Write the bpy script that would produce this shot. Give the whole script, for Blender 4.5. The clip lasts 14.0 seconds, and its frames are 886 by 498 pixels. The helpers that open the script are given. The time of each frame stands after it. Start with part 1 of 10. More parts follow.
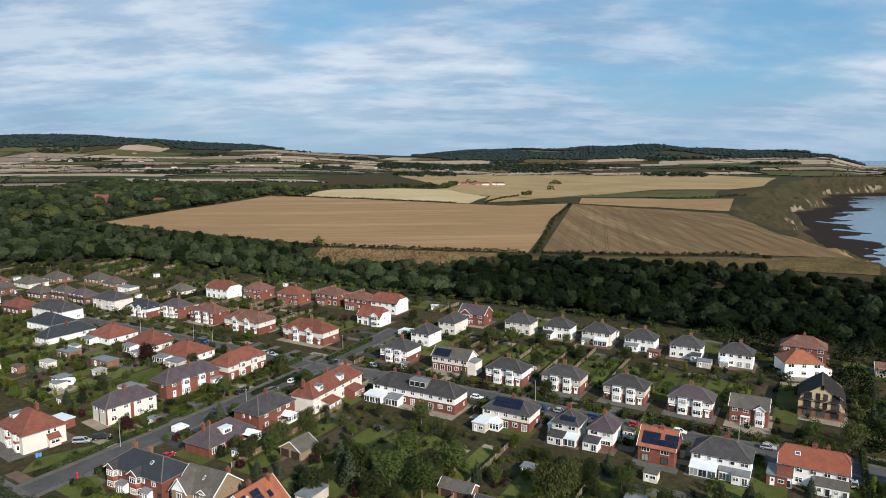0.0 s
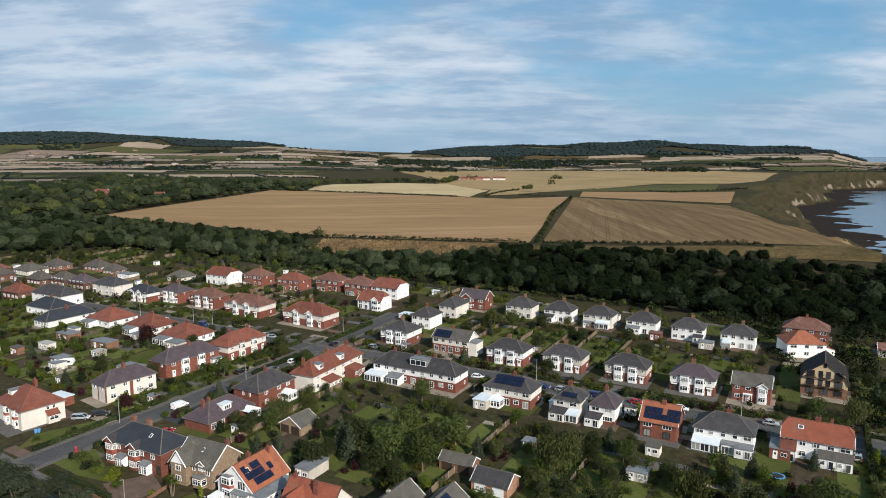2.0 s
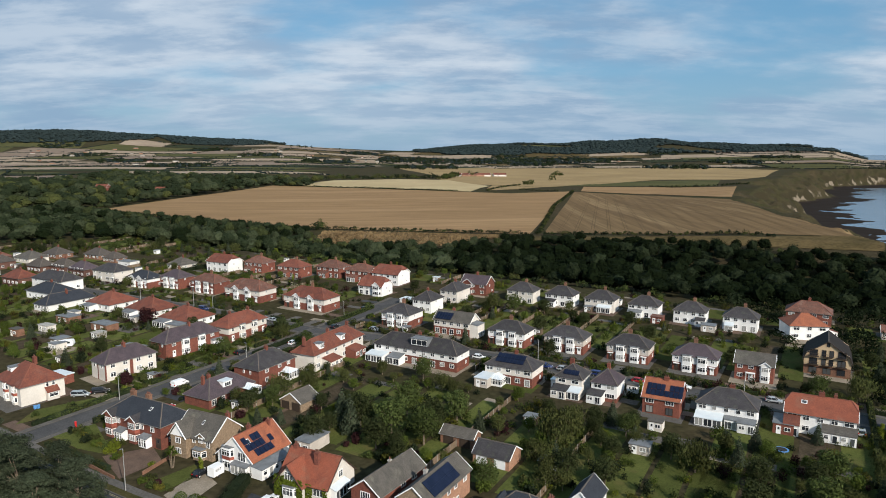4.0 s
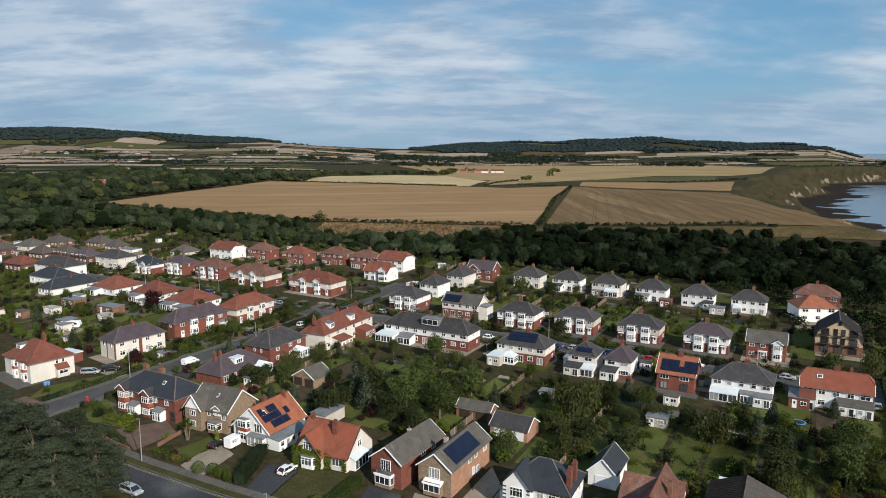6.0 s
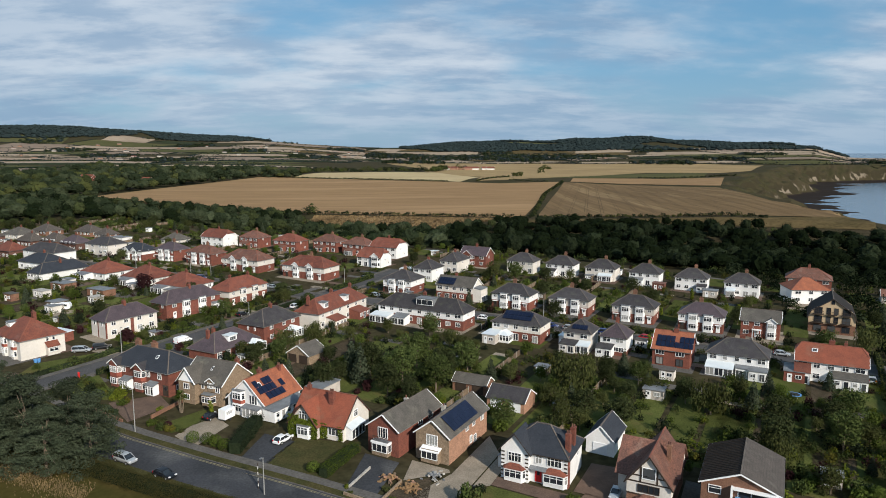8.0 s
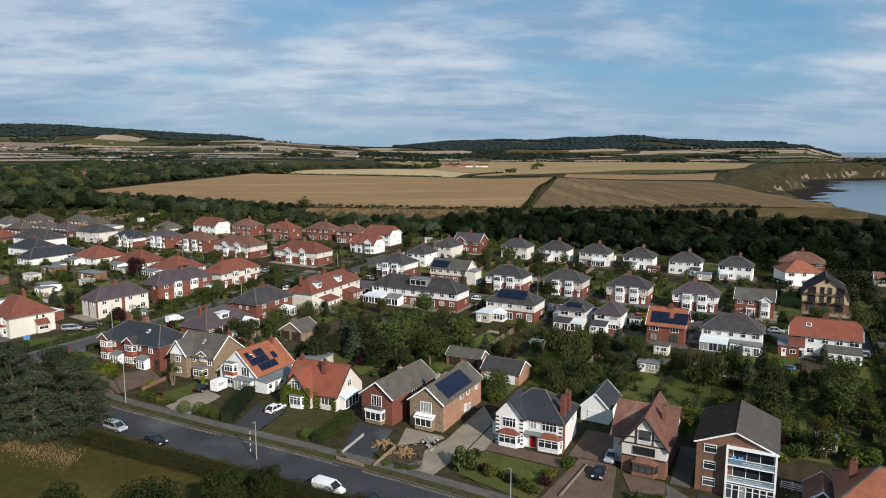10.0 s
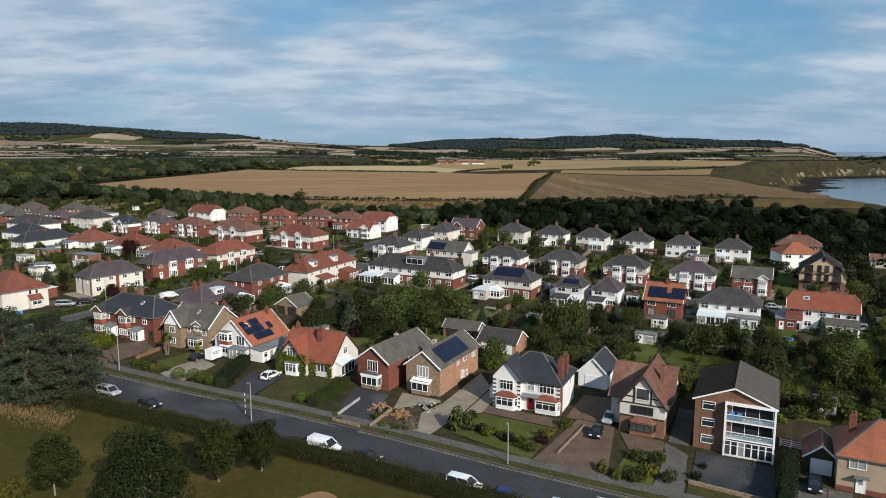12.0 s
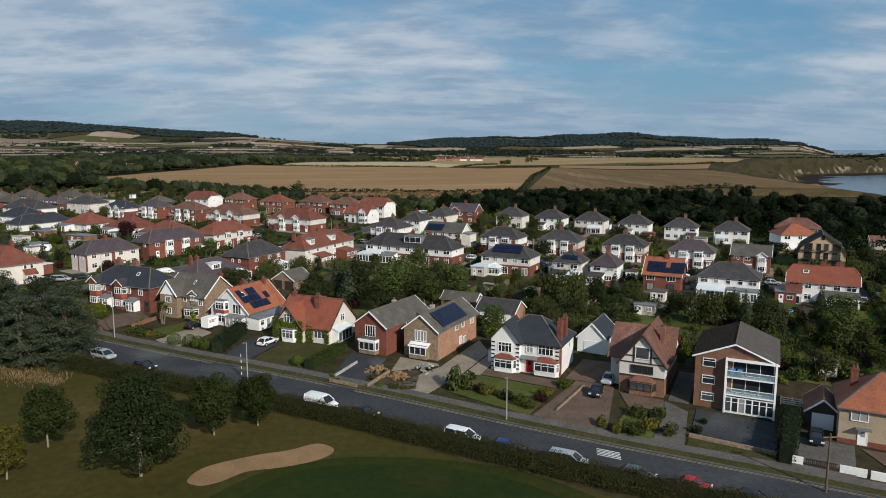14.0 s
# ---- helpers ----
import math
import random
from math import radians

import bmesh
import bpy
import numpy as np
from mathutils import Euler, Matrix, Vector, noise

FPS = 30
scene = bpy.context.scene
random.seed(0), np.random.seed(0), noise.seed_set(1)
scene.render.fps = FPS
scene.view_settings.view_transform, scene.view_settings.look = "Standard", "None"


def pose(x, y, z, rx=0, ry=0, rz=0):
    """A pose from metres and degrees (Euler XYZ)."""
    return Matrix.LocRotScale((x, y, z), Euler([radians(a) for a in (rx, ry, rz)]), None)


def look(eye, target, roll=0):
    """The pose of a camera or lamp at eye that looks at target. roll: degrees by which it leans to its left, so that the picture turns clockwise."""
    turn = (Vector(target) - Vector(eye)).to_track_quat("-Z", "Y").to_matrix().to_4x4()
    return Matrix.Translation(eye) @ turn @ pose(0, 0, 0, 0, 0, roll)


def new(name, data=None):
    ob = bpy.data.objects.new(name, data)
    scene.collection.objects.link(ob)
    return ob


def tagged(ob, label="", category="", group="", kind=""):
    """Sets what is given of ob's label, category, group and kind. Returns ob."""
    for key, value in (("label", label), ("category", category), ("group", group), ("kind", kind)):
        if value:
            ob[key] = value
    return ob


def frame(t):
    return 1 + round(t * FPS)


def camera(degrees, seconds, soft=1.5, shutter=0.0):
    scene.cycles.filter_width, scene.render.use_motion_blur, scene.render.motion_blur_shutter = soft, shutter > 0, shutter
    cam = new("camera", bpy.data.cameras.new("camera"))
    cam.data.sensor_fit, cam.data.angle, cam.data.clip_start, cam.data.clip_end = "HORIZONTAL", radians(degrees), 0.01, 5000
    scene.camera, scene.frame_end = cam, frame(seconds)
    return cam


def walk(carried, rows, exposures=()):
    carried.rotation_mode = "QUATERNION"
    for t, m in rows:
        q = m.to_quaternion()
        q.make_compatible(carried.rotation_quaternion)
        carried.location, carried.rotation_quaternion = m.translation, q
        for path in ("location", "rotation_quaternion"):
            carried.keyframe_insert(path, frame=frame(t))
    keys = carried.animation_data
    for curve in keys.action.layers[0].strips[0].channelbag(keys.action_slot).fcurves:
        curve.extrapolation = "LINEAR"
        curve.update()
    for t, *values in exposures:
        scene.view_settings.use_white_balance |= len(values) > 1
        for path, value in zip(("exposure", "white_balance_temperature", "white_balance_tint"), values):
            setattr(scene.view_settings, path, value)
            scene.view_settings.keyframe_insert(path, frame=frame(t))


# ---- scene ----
cam = camera(65.9, 14.0, soft=0.95)
METRES, EYE, TILT, LEAN, TURN = 46.7, 81.8, -7.8, 0.0, 0.0
ROWS = [
    (0.0, 0.0, 0.0, 0.0, 0.0, 0.0, -0.0),
    (0.5, 0.0011, 0.0062, -0.0322, 0.02, -0.08, 0.04),
    (1.0, 0.0028, 0.0133, -0.0674, 0.04, -0.13, 0.07),
    (1.5, 0.0025, 0.0199, -0.0989, 0.06, -0.16, 0.09),
    (2.0, 0.0018, 0.0255, -0.1328, 0.07, -0.19, 0.08),
    (2.5, 0.0027, 0.0308, -0.1648, 0.1, -0.2, 0.08),
    (3.0, 0.0025, 0.036, -0.1992, 0.14, -0.22, 0.08),
    (5.5, -0.0634, 0.0612, -0.3653, -0.03, -0.32, 0.07),
    (6.0, -0.1059, 0.067, -0.3992, -0.27, -0.34, 0.07),
    (6.5, -0.1279, 0.0711, -0.4314, -0.43, -0.36, 0.05),
    (7.0, -0.1348, 0.0753, -0.4657, -0.67, -0.37, 0.04),
    (7.5, -0.1354, 0.0805, -0.4981, -0.87, -0.36, 0.06),
    (8.0, -0.1345, 0.0851, -0.5335, -1.08, -0.35, 0.09),
    (10.5, -0.1357, 0.1089, -0.7009, -1.7, -0.35, 0.18),
    (11.0, -0.136, 0.1136, -0.7371, -1.78, -0.34, 0.19),
    (11.5, -0.1363, 0.118, -0.7706, -1.85, -0.35, 0.19),
    (12.0, -0.1363, 0.1229, -0.8068, -1.92, -0.35, 0.19),
    (12.5, -0.1367, 0.1276, -0.8403, -1.96, -0.36, 0.19),
    (13.0, -0.1374, 0.1324, -0.8768, -2.0, -0.37, 0.19),
    (13.5, -0.1371, 0.1376, -0.9107, -2.04, -0.4, 0.19),
    (14.0, -0.136, 0.1432, -0.944, -2.08, -0.41, 0.2),
]
walk(cam, [(t, pose(0, 0, EYE, TILT, LEAN, TURN) @ pose(METRES * x, METRES * y, METRES * z, 90 + pitch, roll, yaw)) for t, x, y, z, yaw, pitch, roll in ROWS],
     exposures=[(0, 0.36), (3, 0.23), (6.5, 0.17), (8, 0.17), (11, 0.16), (12.5, 0.07), (14, -0.09)])

# ---- sky and sun ----
SUN_EL, SUN_AZ = 29.0, 149.0          # degrees; azimuth clockwise from +y
world = bpy.data.worlds.new("sky")
scene.world = world
world.use_nodes = True
wn, wl = world.node_tree.nodes, world.node_tree.links
wn.clear()


def wnode(kind, **settings):
    n = wn.new(kind)
    for key, value in settings.items():
        if key in n.inputs:
            n.inputs[key].default_value = value
    return n


def wmath(op, a, b=None):
    n = wn.new("ShaderNodeMath")
    n.operation = op
    for i, v in enumerate((a, b)):
        if v is None:
            continue
        if isinstance(v, (int, float)):
            n.inputs[i].default_value = v
        else:
            wl.new(v, n.inputs[i])
    return n.outputs[0]


sky = wn.new("ShaderNodeTexSky")
sky.sky_type = "NISHITA"
sky.sun_disc = False
sky.sun_elevation, sky.sun_rotation = radians(SUN_EL), radians(SUN_AZ)
sky.altitude, sky.air_density, sky.dust_density, sky.ozone_density = 100, 1.0, 0.6, 1.5
tc = wn.new("ShaderNodeTexCoord")
sep = wn.new("ShaderNodeSeparateXYZ")
wl.new(tc.outputs["Generated"], sep.inputs[0])
up = wmath("MAXIMUM", sep.outputs[2], 0.0)
den = wmath("ADD", up, 0.20)
comb = wn.new("ShaderNodeCombineXYZ")
wl.new(wmath("DIVIDE", sep.outputs[0], den), comb.inputs[0])
wl.new(wmath("DIVIDE", sep.outputs[1], den), comb.inputs[1])
comb.inputs[2].default_value = 3.7


def cloud_layer(scale, detail, rough, lo, hi, stretch=(1, 1, 1), shift=(0, 0, 0)):
    mp = wn.new("ShaderNodeMapping")
    wl.new(comb.outputs[0], mp.inputs[0])
    mp.inputs["Scale"].default_value = stretch
    mp.inputs["Location"].default_value = shift
    nz = wnode("ShaderNodeTexNoise", Scale=scale, Detail=detail, Roughness=rough, Distortion=0.1)
    wl.new(mp.outputs[0], nz.inputs["Vector"])
    mr = wn.new("ShaderNodeMapRange")
    mr.interpolation_type = "SMOOTHSTEP"
    mr.inputs["From Min"].default_value, mr.inputs["From Max"].default_value = lo, hi
    wl.new(nz.outputs[0], mr.inputs[0])
    return mr.outputs[0]


def wmix(fac, a, b):
    n = wn.new("ShaderNodeMix")
    n.data_type = "RGBA"
    for sock, v in ((n.inputs[0], fac), (n.inputs[6], a), (n.inputs[7], b)):
        if isinstance(v, (int, float)):
            sock.default_value = v
        elif isinstance(v, tuple):
            sock.default_value = v
        else:
            wl.new(v, sock)
    return n.outputs[2]


# broken stratocumulus deck: wide cover, bright soft tops, blue-grey undersides
cover = cloud_layer(0.95, 8.0, 0.54, 0.32, 0.52, (0.85, 1.0, 1), (3.35, 0.5, 0))
lumps = cloud_layer(2.7, 10.0, 0.60, 0.38, 0.62, (0.75, 1.3, 1), (0.2, 2.2, 0))
veil = cloud_layer(0.9, 6.0, 0.5, 0.38, 0.62, (0.7, 1.2, 1), (4.4, 1.2, 0))
haze = wn.new("ShaderNodeMapRange")
haze.inputs["From Min"].default_value, haze.inputs["From Max"].default_value = 0.0, 0.11
haze.inputs["To Min"].default_value, haze.inputs["To Max"].default_value = 1.0, 0.0
wl.new(up, haze.inputs[0])
cloud = wmix(wmath("MULTIPLY", wmath("ADD", wmath("MULTIPLY", lumps, 1.25), wmath("MULTIPLY", veil, 0.75)), 0.5), (2.75, 4.1, 5.85, 1), (6.55, 7.35, 8.3, 1))
clear = wn.new("ShaderNodeMapRange")          # the deck thins to open sky higher up
clear.inputs["From Min"].default_value, clear.inputs["From Max"].default_value = 0.36, 0.62
clear.inputs["To Min"].default_value, clear.inputs["To Max"].default_value = 0.93, 0.30
wl.new(up, clear.inputs[0])
cov = wmath("MULTIPLY", cover, clear.outputs[0])
blue = wmix(0.65, sky.outputs[0], (1.3, 3.85, 6.5, 1))
deck = wmix(cov, blue, cloud)
low = wmix(wmath("MULTIPLY", haze.outputs[0], 0.72), deck, (2.9, 4.4, 6.0, 1))
bg = wn.new("ShaderNodeBackground")
wl.new(low, bg.inputs[0])
bg.inputs[1].default_value = 0.085
out = wn.new("ShaderNodeOutputWorld")
wl.new(bg.outputs[0], out.inputs[0])

sun = new("sun", bpy.data.lights.new("sun", "SUN"))
sun.data.energy, sun.data.angle, sun.data.color = 5.0, radians(0.6), (1.0, 0.93, 0.82)
sun_dir = Vector((math.sin(radians(SUN_AZ)) * math.cos(radians(SUN_EL)), math.cos(radians(SUN_AZ)) * math.cos(radians(SUN_EL)), math.sin(radians(SUN_EL))))
sun.matrix_world = look((0, 0, 0), -sun_dir)
sun.location = sun_dir * 400


# ---- materials ----
def material(name, base, other=None, rough=0.85, scale=0.5, fine=8.0, fine_amount=0.25, bump=0.0, bump_scale=20.0, spec=0.3, metal=0.0,
             per_object=0.0, per_island=0.0, courses=0.0, coords="Object", stretch=(1, 1, 1), turn=0.0, third=None, third_range=(0.55, 0.7), third_scale=0.15):
    """Colour varied by a broad and a fine noise, optional tile courses along z, and relief."""
    m = bpy.data.materials.new(name)
    m.use_nodes = True
    nd, lk = m.node_tree.nodes, m.node_tree.links
    bsdf = nd["Principled BSDF"]
    bsdf.inputs["Roughness"].default_value = rough
    bsdf.inputs["Metallic"].default_value = metal
    bsdf.inputs["Specular IOR Level"].default_value = min(spec, 0.02) if rough >= 0.9 else spec
    other = other or tuple(c * 0.75 for c in base)
    t = nd.new("ShaderNodeTexCoord")
    mp = nd.new("ShaderNodeMapping")
    mp.inputs["Scale"].default_value = stretch
    mp.inputs["Rotation"].default_value = (0, 0, radians(turn))
    lk.new(t.outputs[coords], mp.inputs[0])

    def noise_at(sc, det=4.0):
        n = nd.new("ShaderNodeTexNoise")
        n.inputs["Scale"].default_value = sc
        n.inputs["Detail"].default_value = det
        lk.new(mp.outputs[0], n.inputs["Vector"])
        return n.outputs[0]

    def ranged(sock, lo, hi, a=0.0, b=1.0):
        r = nd.new("ShaderNodeMapRange")
        r.inputs["From Min"].default_value, r.inputs["From Max"].default_value = lo, hi
        r.inputs["To Min"].default_value, r.inputs["To Max"].default_value = a, b
        lk.new(sock, r.inputs[0])
        return r.outputs[0]

    def mix(fac, a, b, kind="MIX"):
        x = nd.new("ShaderNodeMix")
        x.data_type, x.blend_type = "RGBA", kind
        for sock, v in ((x.inputs[0], fac), (x.inputs[6], a), (x.inputs[7], b)):
            if isinstance(v, (int, float)):
                sock.default_value = v
            elif isinstance(v, tuple):
                sock.default_value = (*v, 1)[:4]
            else:
                lk.new(v, sock)
        return x.outputs[2]

    col = mix(ranged(noise_at(scale, 6.0), 0.35, 0.65), base, other)
    if third:
        col = mix(ranged(noise_at(third_scale, 5.0), *third_range), col, third)
    grain = ranged(noise_at(fine, 3.0), 0.3, 0.7, 1 - fine_amount, 1 + fine_amount)
    g = nd.new("ShaderNodeCombineColor")
    for i in range(3):
        lk.new(grain, g.inputs[i])
    col = mix(1.0, col, g.outputs[0], "MULTIPLY")
    height = noise_at(bump_scale, 3.0) if bump else None
    if courses:
        s = nd.new("ShaderNodeSeparateXYZ")
        lk.new(t.outputs["Object"], s.inputs[0])
        f = nd.new("ShaderNodeMath")
        f.operation = "DIVIDE"
        lk.new(s.outputs[2], f.inputs[0])
        f.inputs[1].default_value = courses
        fr = nd.new("ShaderNodeMath")
        fr.operation = "FRACT"
        lk.new(f.outputs[0], fr.inputs[0])
        line = ranged(fr.outputs[0], 0.0, 0.22, 0.72, 1.0)
        lc = nd.new("ShaderNodeCombineColor")
        for i in range(3):
            lk.new(line, lc.inputs[i])
        col = mix(1.0, col, lc.outputs[0], "MULTIPLY")
    if per_object:
        oi = nd.new("ShaderNodeObjectInfo")
        v = ranged(oi.outputs["Random"], 0, 1, 1 - per_object, 1 + per_object)
        c = nd.new("ShaderNodeCombineColor")
        for i in range(3):
            lk.new(v, c.inputs[i])
        col = mix(1.0, col, c.outputs[0], "MULTIPLY")
    if per_island:
        gi = nd.new("ShaderNodeNewGeometry")
        v = ranged(gi.outputs["Random Per Island"], 0, 1, 1 - per_island, 1 + per_island)
        c = nd.new("ShaderNodeCombineColor")
        for i in range(3):
            lk.new(v, c.inputs[i])
        col = mix(1.0, col, c.outputs[0], "MULTIPLY")
    lk.new(col, bsdf.inputs["Base Color"])
    if height is not None:
        bp = nd.new("ShaderNodeBump")
        bp.inputs["Strength"].default_value = bump
        bp.inputs["Distance"].default_value = 0.05
        lk.new(height, bp.inputs["Height"])
        lk.new(bp.outputs[0], bsdf.inputs["Normal"])
    return m


def leaf_material(name, a, b, through_light=0.25):
    m = material(name, a, b, rough=0.85, scale=0.6, fine=3.0, fine_amount=0.3, spec=0.02, per_object=0.25, per_island=0.16)
    nd, lk = m.node_tree.nodes, m.node_tree.links
    bsdf = nd["Principled BSDF"]
    tr = nd.new("ShaderNodeBsdfTranslucent")
    src = bsdf.inputs["Base Color"].links[0].from_socket
    lk.new(src, tr.inputs[0])
    mx = nd.new("ShaderNodeMixShader")
    mx.inputs[0].default_value = through_light
    lk.new(bsdf.outputs[0], mx.inputs[1])
    lk.new(tr.outputs[0], mx.inputs[2])
    lk.new(mx.outputs[0], nd["Material Output"].inputs[0])
    return m


BRICK = material("red_brick", (0.185, 0.062, 0.042), (0.13, 0.046, 0.033), scale=0.8, fine=6, fine_amount=0.3, courses=0.075, per_object=0.12)
BRICK_BROWN = material("brown_brick", (0.21, 0.11, 0.07), (0.155, 0.08, 0.053), scale=0.8, fine=6, fine_amount=0.3, courses=0.075, per_object=0.12)
BRICK_PALE = material("pale_brick", (0.36, 0.20, 0.13), (0.27, 0.15, 0.10), scale=0.8, fine=6, fine_amount=0.3, courses=0.075)
STONE = material("buff_rubble_stone", (0.27, 0.20, 0.135), (0.17, 0.12, 0.08), scale=2.2, fine=9, fine_amount=0.35, bump=0.5, bump_scale=5)
RENDER_WHITE = material("white_painted_render", (0.74, 0.735, 0.725), (0.65, 0.642, 0.63), scale=0.35, fine=4, fine_amount=0.06, per_object=0.05)
RENDER_CREAM = material("cream_render", (0.62, 0.58, 0.53), (0.54, 0.505, 0.46), scale=0.35, fine=4, fine_amount=0.07, per_object=0.06)
RENDER_GREY = material("grey_pebbledash", (0.50, 0.45, 0.40), (0.40, 0.36, 0.32), scale=0.4, fine=9, fine_amount=0.2, bump=0.3)
RENDER_BUFF = material("buff_pebbledash", (0.36, 0.285, 0.205), (0.29, 0.225, 0.16), scale=0.4, fine=9, fine_amount=0.2, bump=0.3)
RENDER_OCHRE = material("ochre_render", (0.48, 0.36, 0.23), (0.41, 0.305, 0.195), scale=0.4, fine=5, fine_amount=0.08)
# brick darkened in colour for the cloud shade on the leftmost houses
BRICK_SHADE = material("shade_darkened_brick", (0.125, 0.062, 0.047), (0.09, 0.046, 0.036), scale=0.8, fine=6, fine_amount=0.3, courses=0.075, per_object=0.15)
TILE_HUNG = material("red_hung_tile", (0.27, 0.075, 0.05), (0.2, 0.055, 0.04), courses=0.18, fine=6)
SLATE = material("grey_slate", (0.052, 0.048, 0.050), (0.034, 0.031, 0.034), rough=0.75, scale=0.45, fine=5, fine_amount=0.35, courses=0.13, per_object=0.15, spec=0.25, third=(0.062, 0.061, 0.052), third_scale=0.5)
SLATE_BLUE = material("blue_black_slate", (0.034, 0.038, 0.047), (0.026, 0.03, 0.038), rough=0.75, scale=0.45, fine=5, fine_amount=0.3, courses=0.13, spec=0.2)
SLATE_PURPLE = material("purple_brown_slate", (0.075, 0.055, 0.062), (0.055, 0.042, 0.048), rough=0.65, scale=0.45, fine=5, fine_amount=0.35, courses=0.13, per_object=0.12)
TILE_RED = material("red_clay_tile", (0.175, 0.056, 0.034), (0.12, 0.041, 0.028), rough=0.75, scale=0.5, fine=5, fine_amount=0.3, courses=0.16, per_object=0.15, third=(0.16, 0.07, 0.05), third_scale=0.35)
TILE_ORANGE = material("orange_clay_tile", (0.30, 0.10, 0.05), (0.22, 0.075, 0.042), rough=0.75, scale=0.5, fine=5, fine_amount=0.22, courses=0.16)
TILE_BROWN = material("weathered_brown_tile", (0.165, 0.075, 0.052), (0.11, 0.055, 0.042), rough=0.8, scale=0.6, fine=5, fine_amount=0.4, courses=0.16, per_object=0.15, third=(0.18, 0.11, 0.085), third_scale=0.5)
TILE_GREY = material("grey_brown_concrete_tile", (0.096, 0.086, 0.074), (0.07, 0.063, 0.055), rough=0.8, scale=0.5, fine=5, fine_amount=0.3, courses=0.16, third=(0.12, 0.112, 0.09), third_scale=0.4)
TILE_DRAB = material("weathered_drab_tile", (0.080, 0.067, 0.058), (0.058, 0.049, 0.043), rough=0.85, scale=0.5, fine=5, fine_amount=0.35, courses=0.16, third=(0.10, 0.088, 0.074), third_scale=0.5)
TILE_BRIGHT = material("bright_red_clay_tile", (0.235, 0.068, 0.038), (0.18, 0.054, 0.032), rough=0.75, scale=0.5, fine=5, fine_amount=0.25, courses=0.16, third=(0.20, 0.08, 0.05), third_scale=0.4)
RIDGE = material("pale_ridge_tile", (0.13, 0.108, 0.09), (0.09, 0.076, 0.066), fine=6)
RIDGE_RED = material("red_ridge_tile", (0.22, 0.08, 0.05), (0.16, 0.06, 0.042), fine=6)
UPVC = material("white_window_plastic", (0.82, 0.82, 0.82), (0.76, 0.76, 0.76), rough=0.4, fine_amount=0.03)
GUTTER = material("weathered_grey_gutter", (0.20, 0.195, 0.19), (0.11, 0.105, 0.10), rough=0.55, scale=0.3, per_object=0.45)
DARK_WOOD = material("dark_stained_timber", (0.035, 0.025, 0.02), (0.05, 0.035, 0.025), rough=0.6)
DOOR_RED = material("red_painted_door", (0.5, 0.02, 0.02), (0.45, 0.02, 0.02), rough=0.4, fine_amount=0.04)
GARAGE_DOOR = material("white_garage_door", (0.75, 0.76, 0.78), (0.68, 0.69, 0.71), rough=0.5, fine_amount=0.04)
LEAD = material("grey_felt_roof", (0.17, 0.18, 0.19), (0.12, 0.125, 0.13), rough=0.7)
SOLAR = material("dark_solar_panel", (0.006, 0.010, 0.026), (0.010, 0.015, 0.036), rough=0.35, fine_amount=0.1, spec=0.2)
CONS_ROOF = material("pale_polycarbonate", (0.62, 0.66, 0.68), (0.55, 0.6, 0.63), rough=0.3, fine_amount=0.05)
METAL = material("galvanised_steel", (0.45, 0.45, 0.44), (0.36, 0.36, 0.35), rough=0.5, metal=0.5)
CONCRETE = material("grey_concrete", (0.36, 0.34, 0.31), (0.28, 0.265, 0.24), scale=0.5, fine=5)
WOOD = material("weathered_fence_timber", (0.15, 0.108, 0.072), (0.105, 0.075, 0.05), fine=5, per_object=0.25)
RUBBER = material("black_rubber", (0.02, 0.02, 0.02), (0.03, 0.03, 0.03))
BLUE_TARP = material("blue_tarpaulin", (0.10, 0.28, 0.55), (0.08, 0.22, 0.46), rough=0.5)


def glass_material():
    """Window panes: dark rooms behind with some blinds and curtains."""
    m = bpy.data.materials.new("window_glass")
    m.use_nodes = True
    nd, lk = m.node_tree.nodes, m.node_tree.links
    b = nd["Principled BSDF"]
    b.inputs["Roughness"].default_value = 0.08
    b.inputs["Specular IOR Level"].default_value = 0.6
    oi = nd.new("ShaderNodeObjectInfo")
    r = nd.new("ShaderNodeValToRGB")
    r.color_ramp.interpolation = "CONSTANT"
    r.color_ramp.elements[0].color = (0.02, 0.024, 0.03, 1)
    e = r.color_ramp.elements[1]
    e.position, e.color = 0.55, (0.06, 0.065, 0.07, 1)
    e2 = r.color_ramp.elements.new(0.8)
    e2.color = (0.26, 0.26, 0.25, 1)
    lk.new(oi.outputs["Random"], r.inputs[0])
    lk.new(r.outputs[0], b.inputs["Base Color"])
    return m


GLASS = glass_material()


def clear_glass():
    """A sheet of clear glass: mostly see-through, with a soft sky sheen."""
    m = bpy.data.materials.new("clear_balcony_glass")
    m.use_nodes = True
    nd, lk = m.node_tree.nodes, m.node_tree.links
    b = nd["Principled BSDF"]
    b.inputs["Base Color"].default_value = (0.25, 0.36, 0.42, 1)
    b.inputs["Roughness"].default_value = 0.1
    see = nd.new("ShaderNodeBsdfTransparent")
    mx = nd.new("ShaderNodeMixShader")
    mx.inputs[0].default_value = 0.35
    lk.new(see.outputs[0], mx.inputs[1])
    lk.new(b.outputs[0], mx.inputs[2])
    lk.new(mx.outputs[0], nd["Material Output"].inputs[0])
    return m


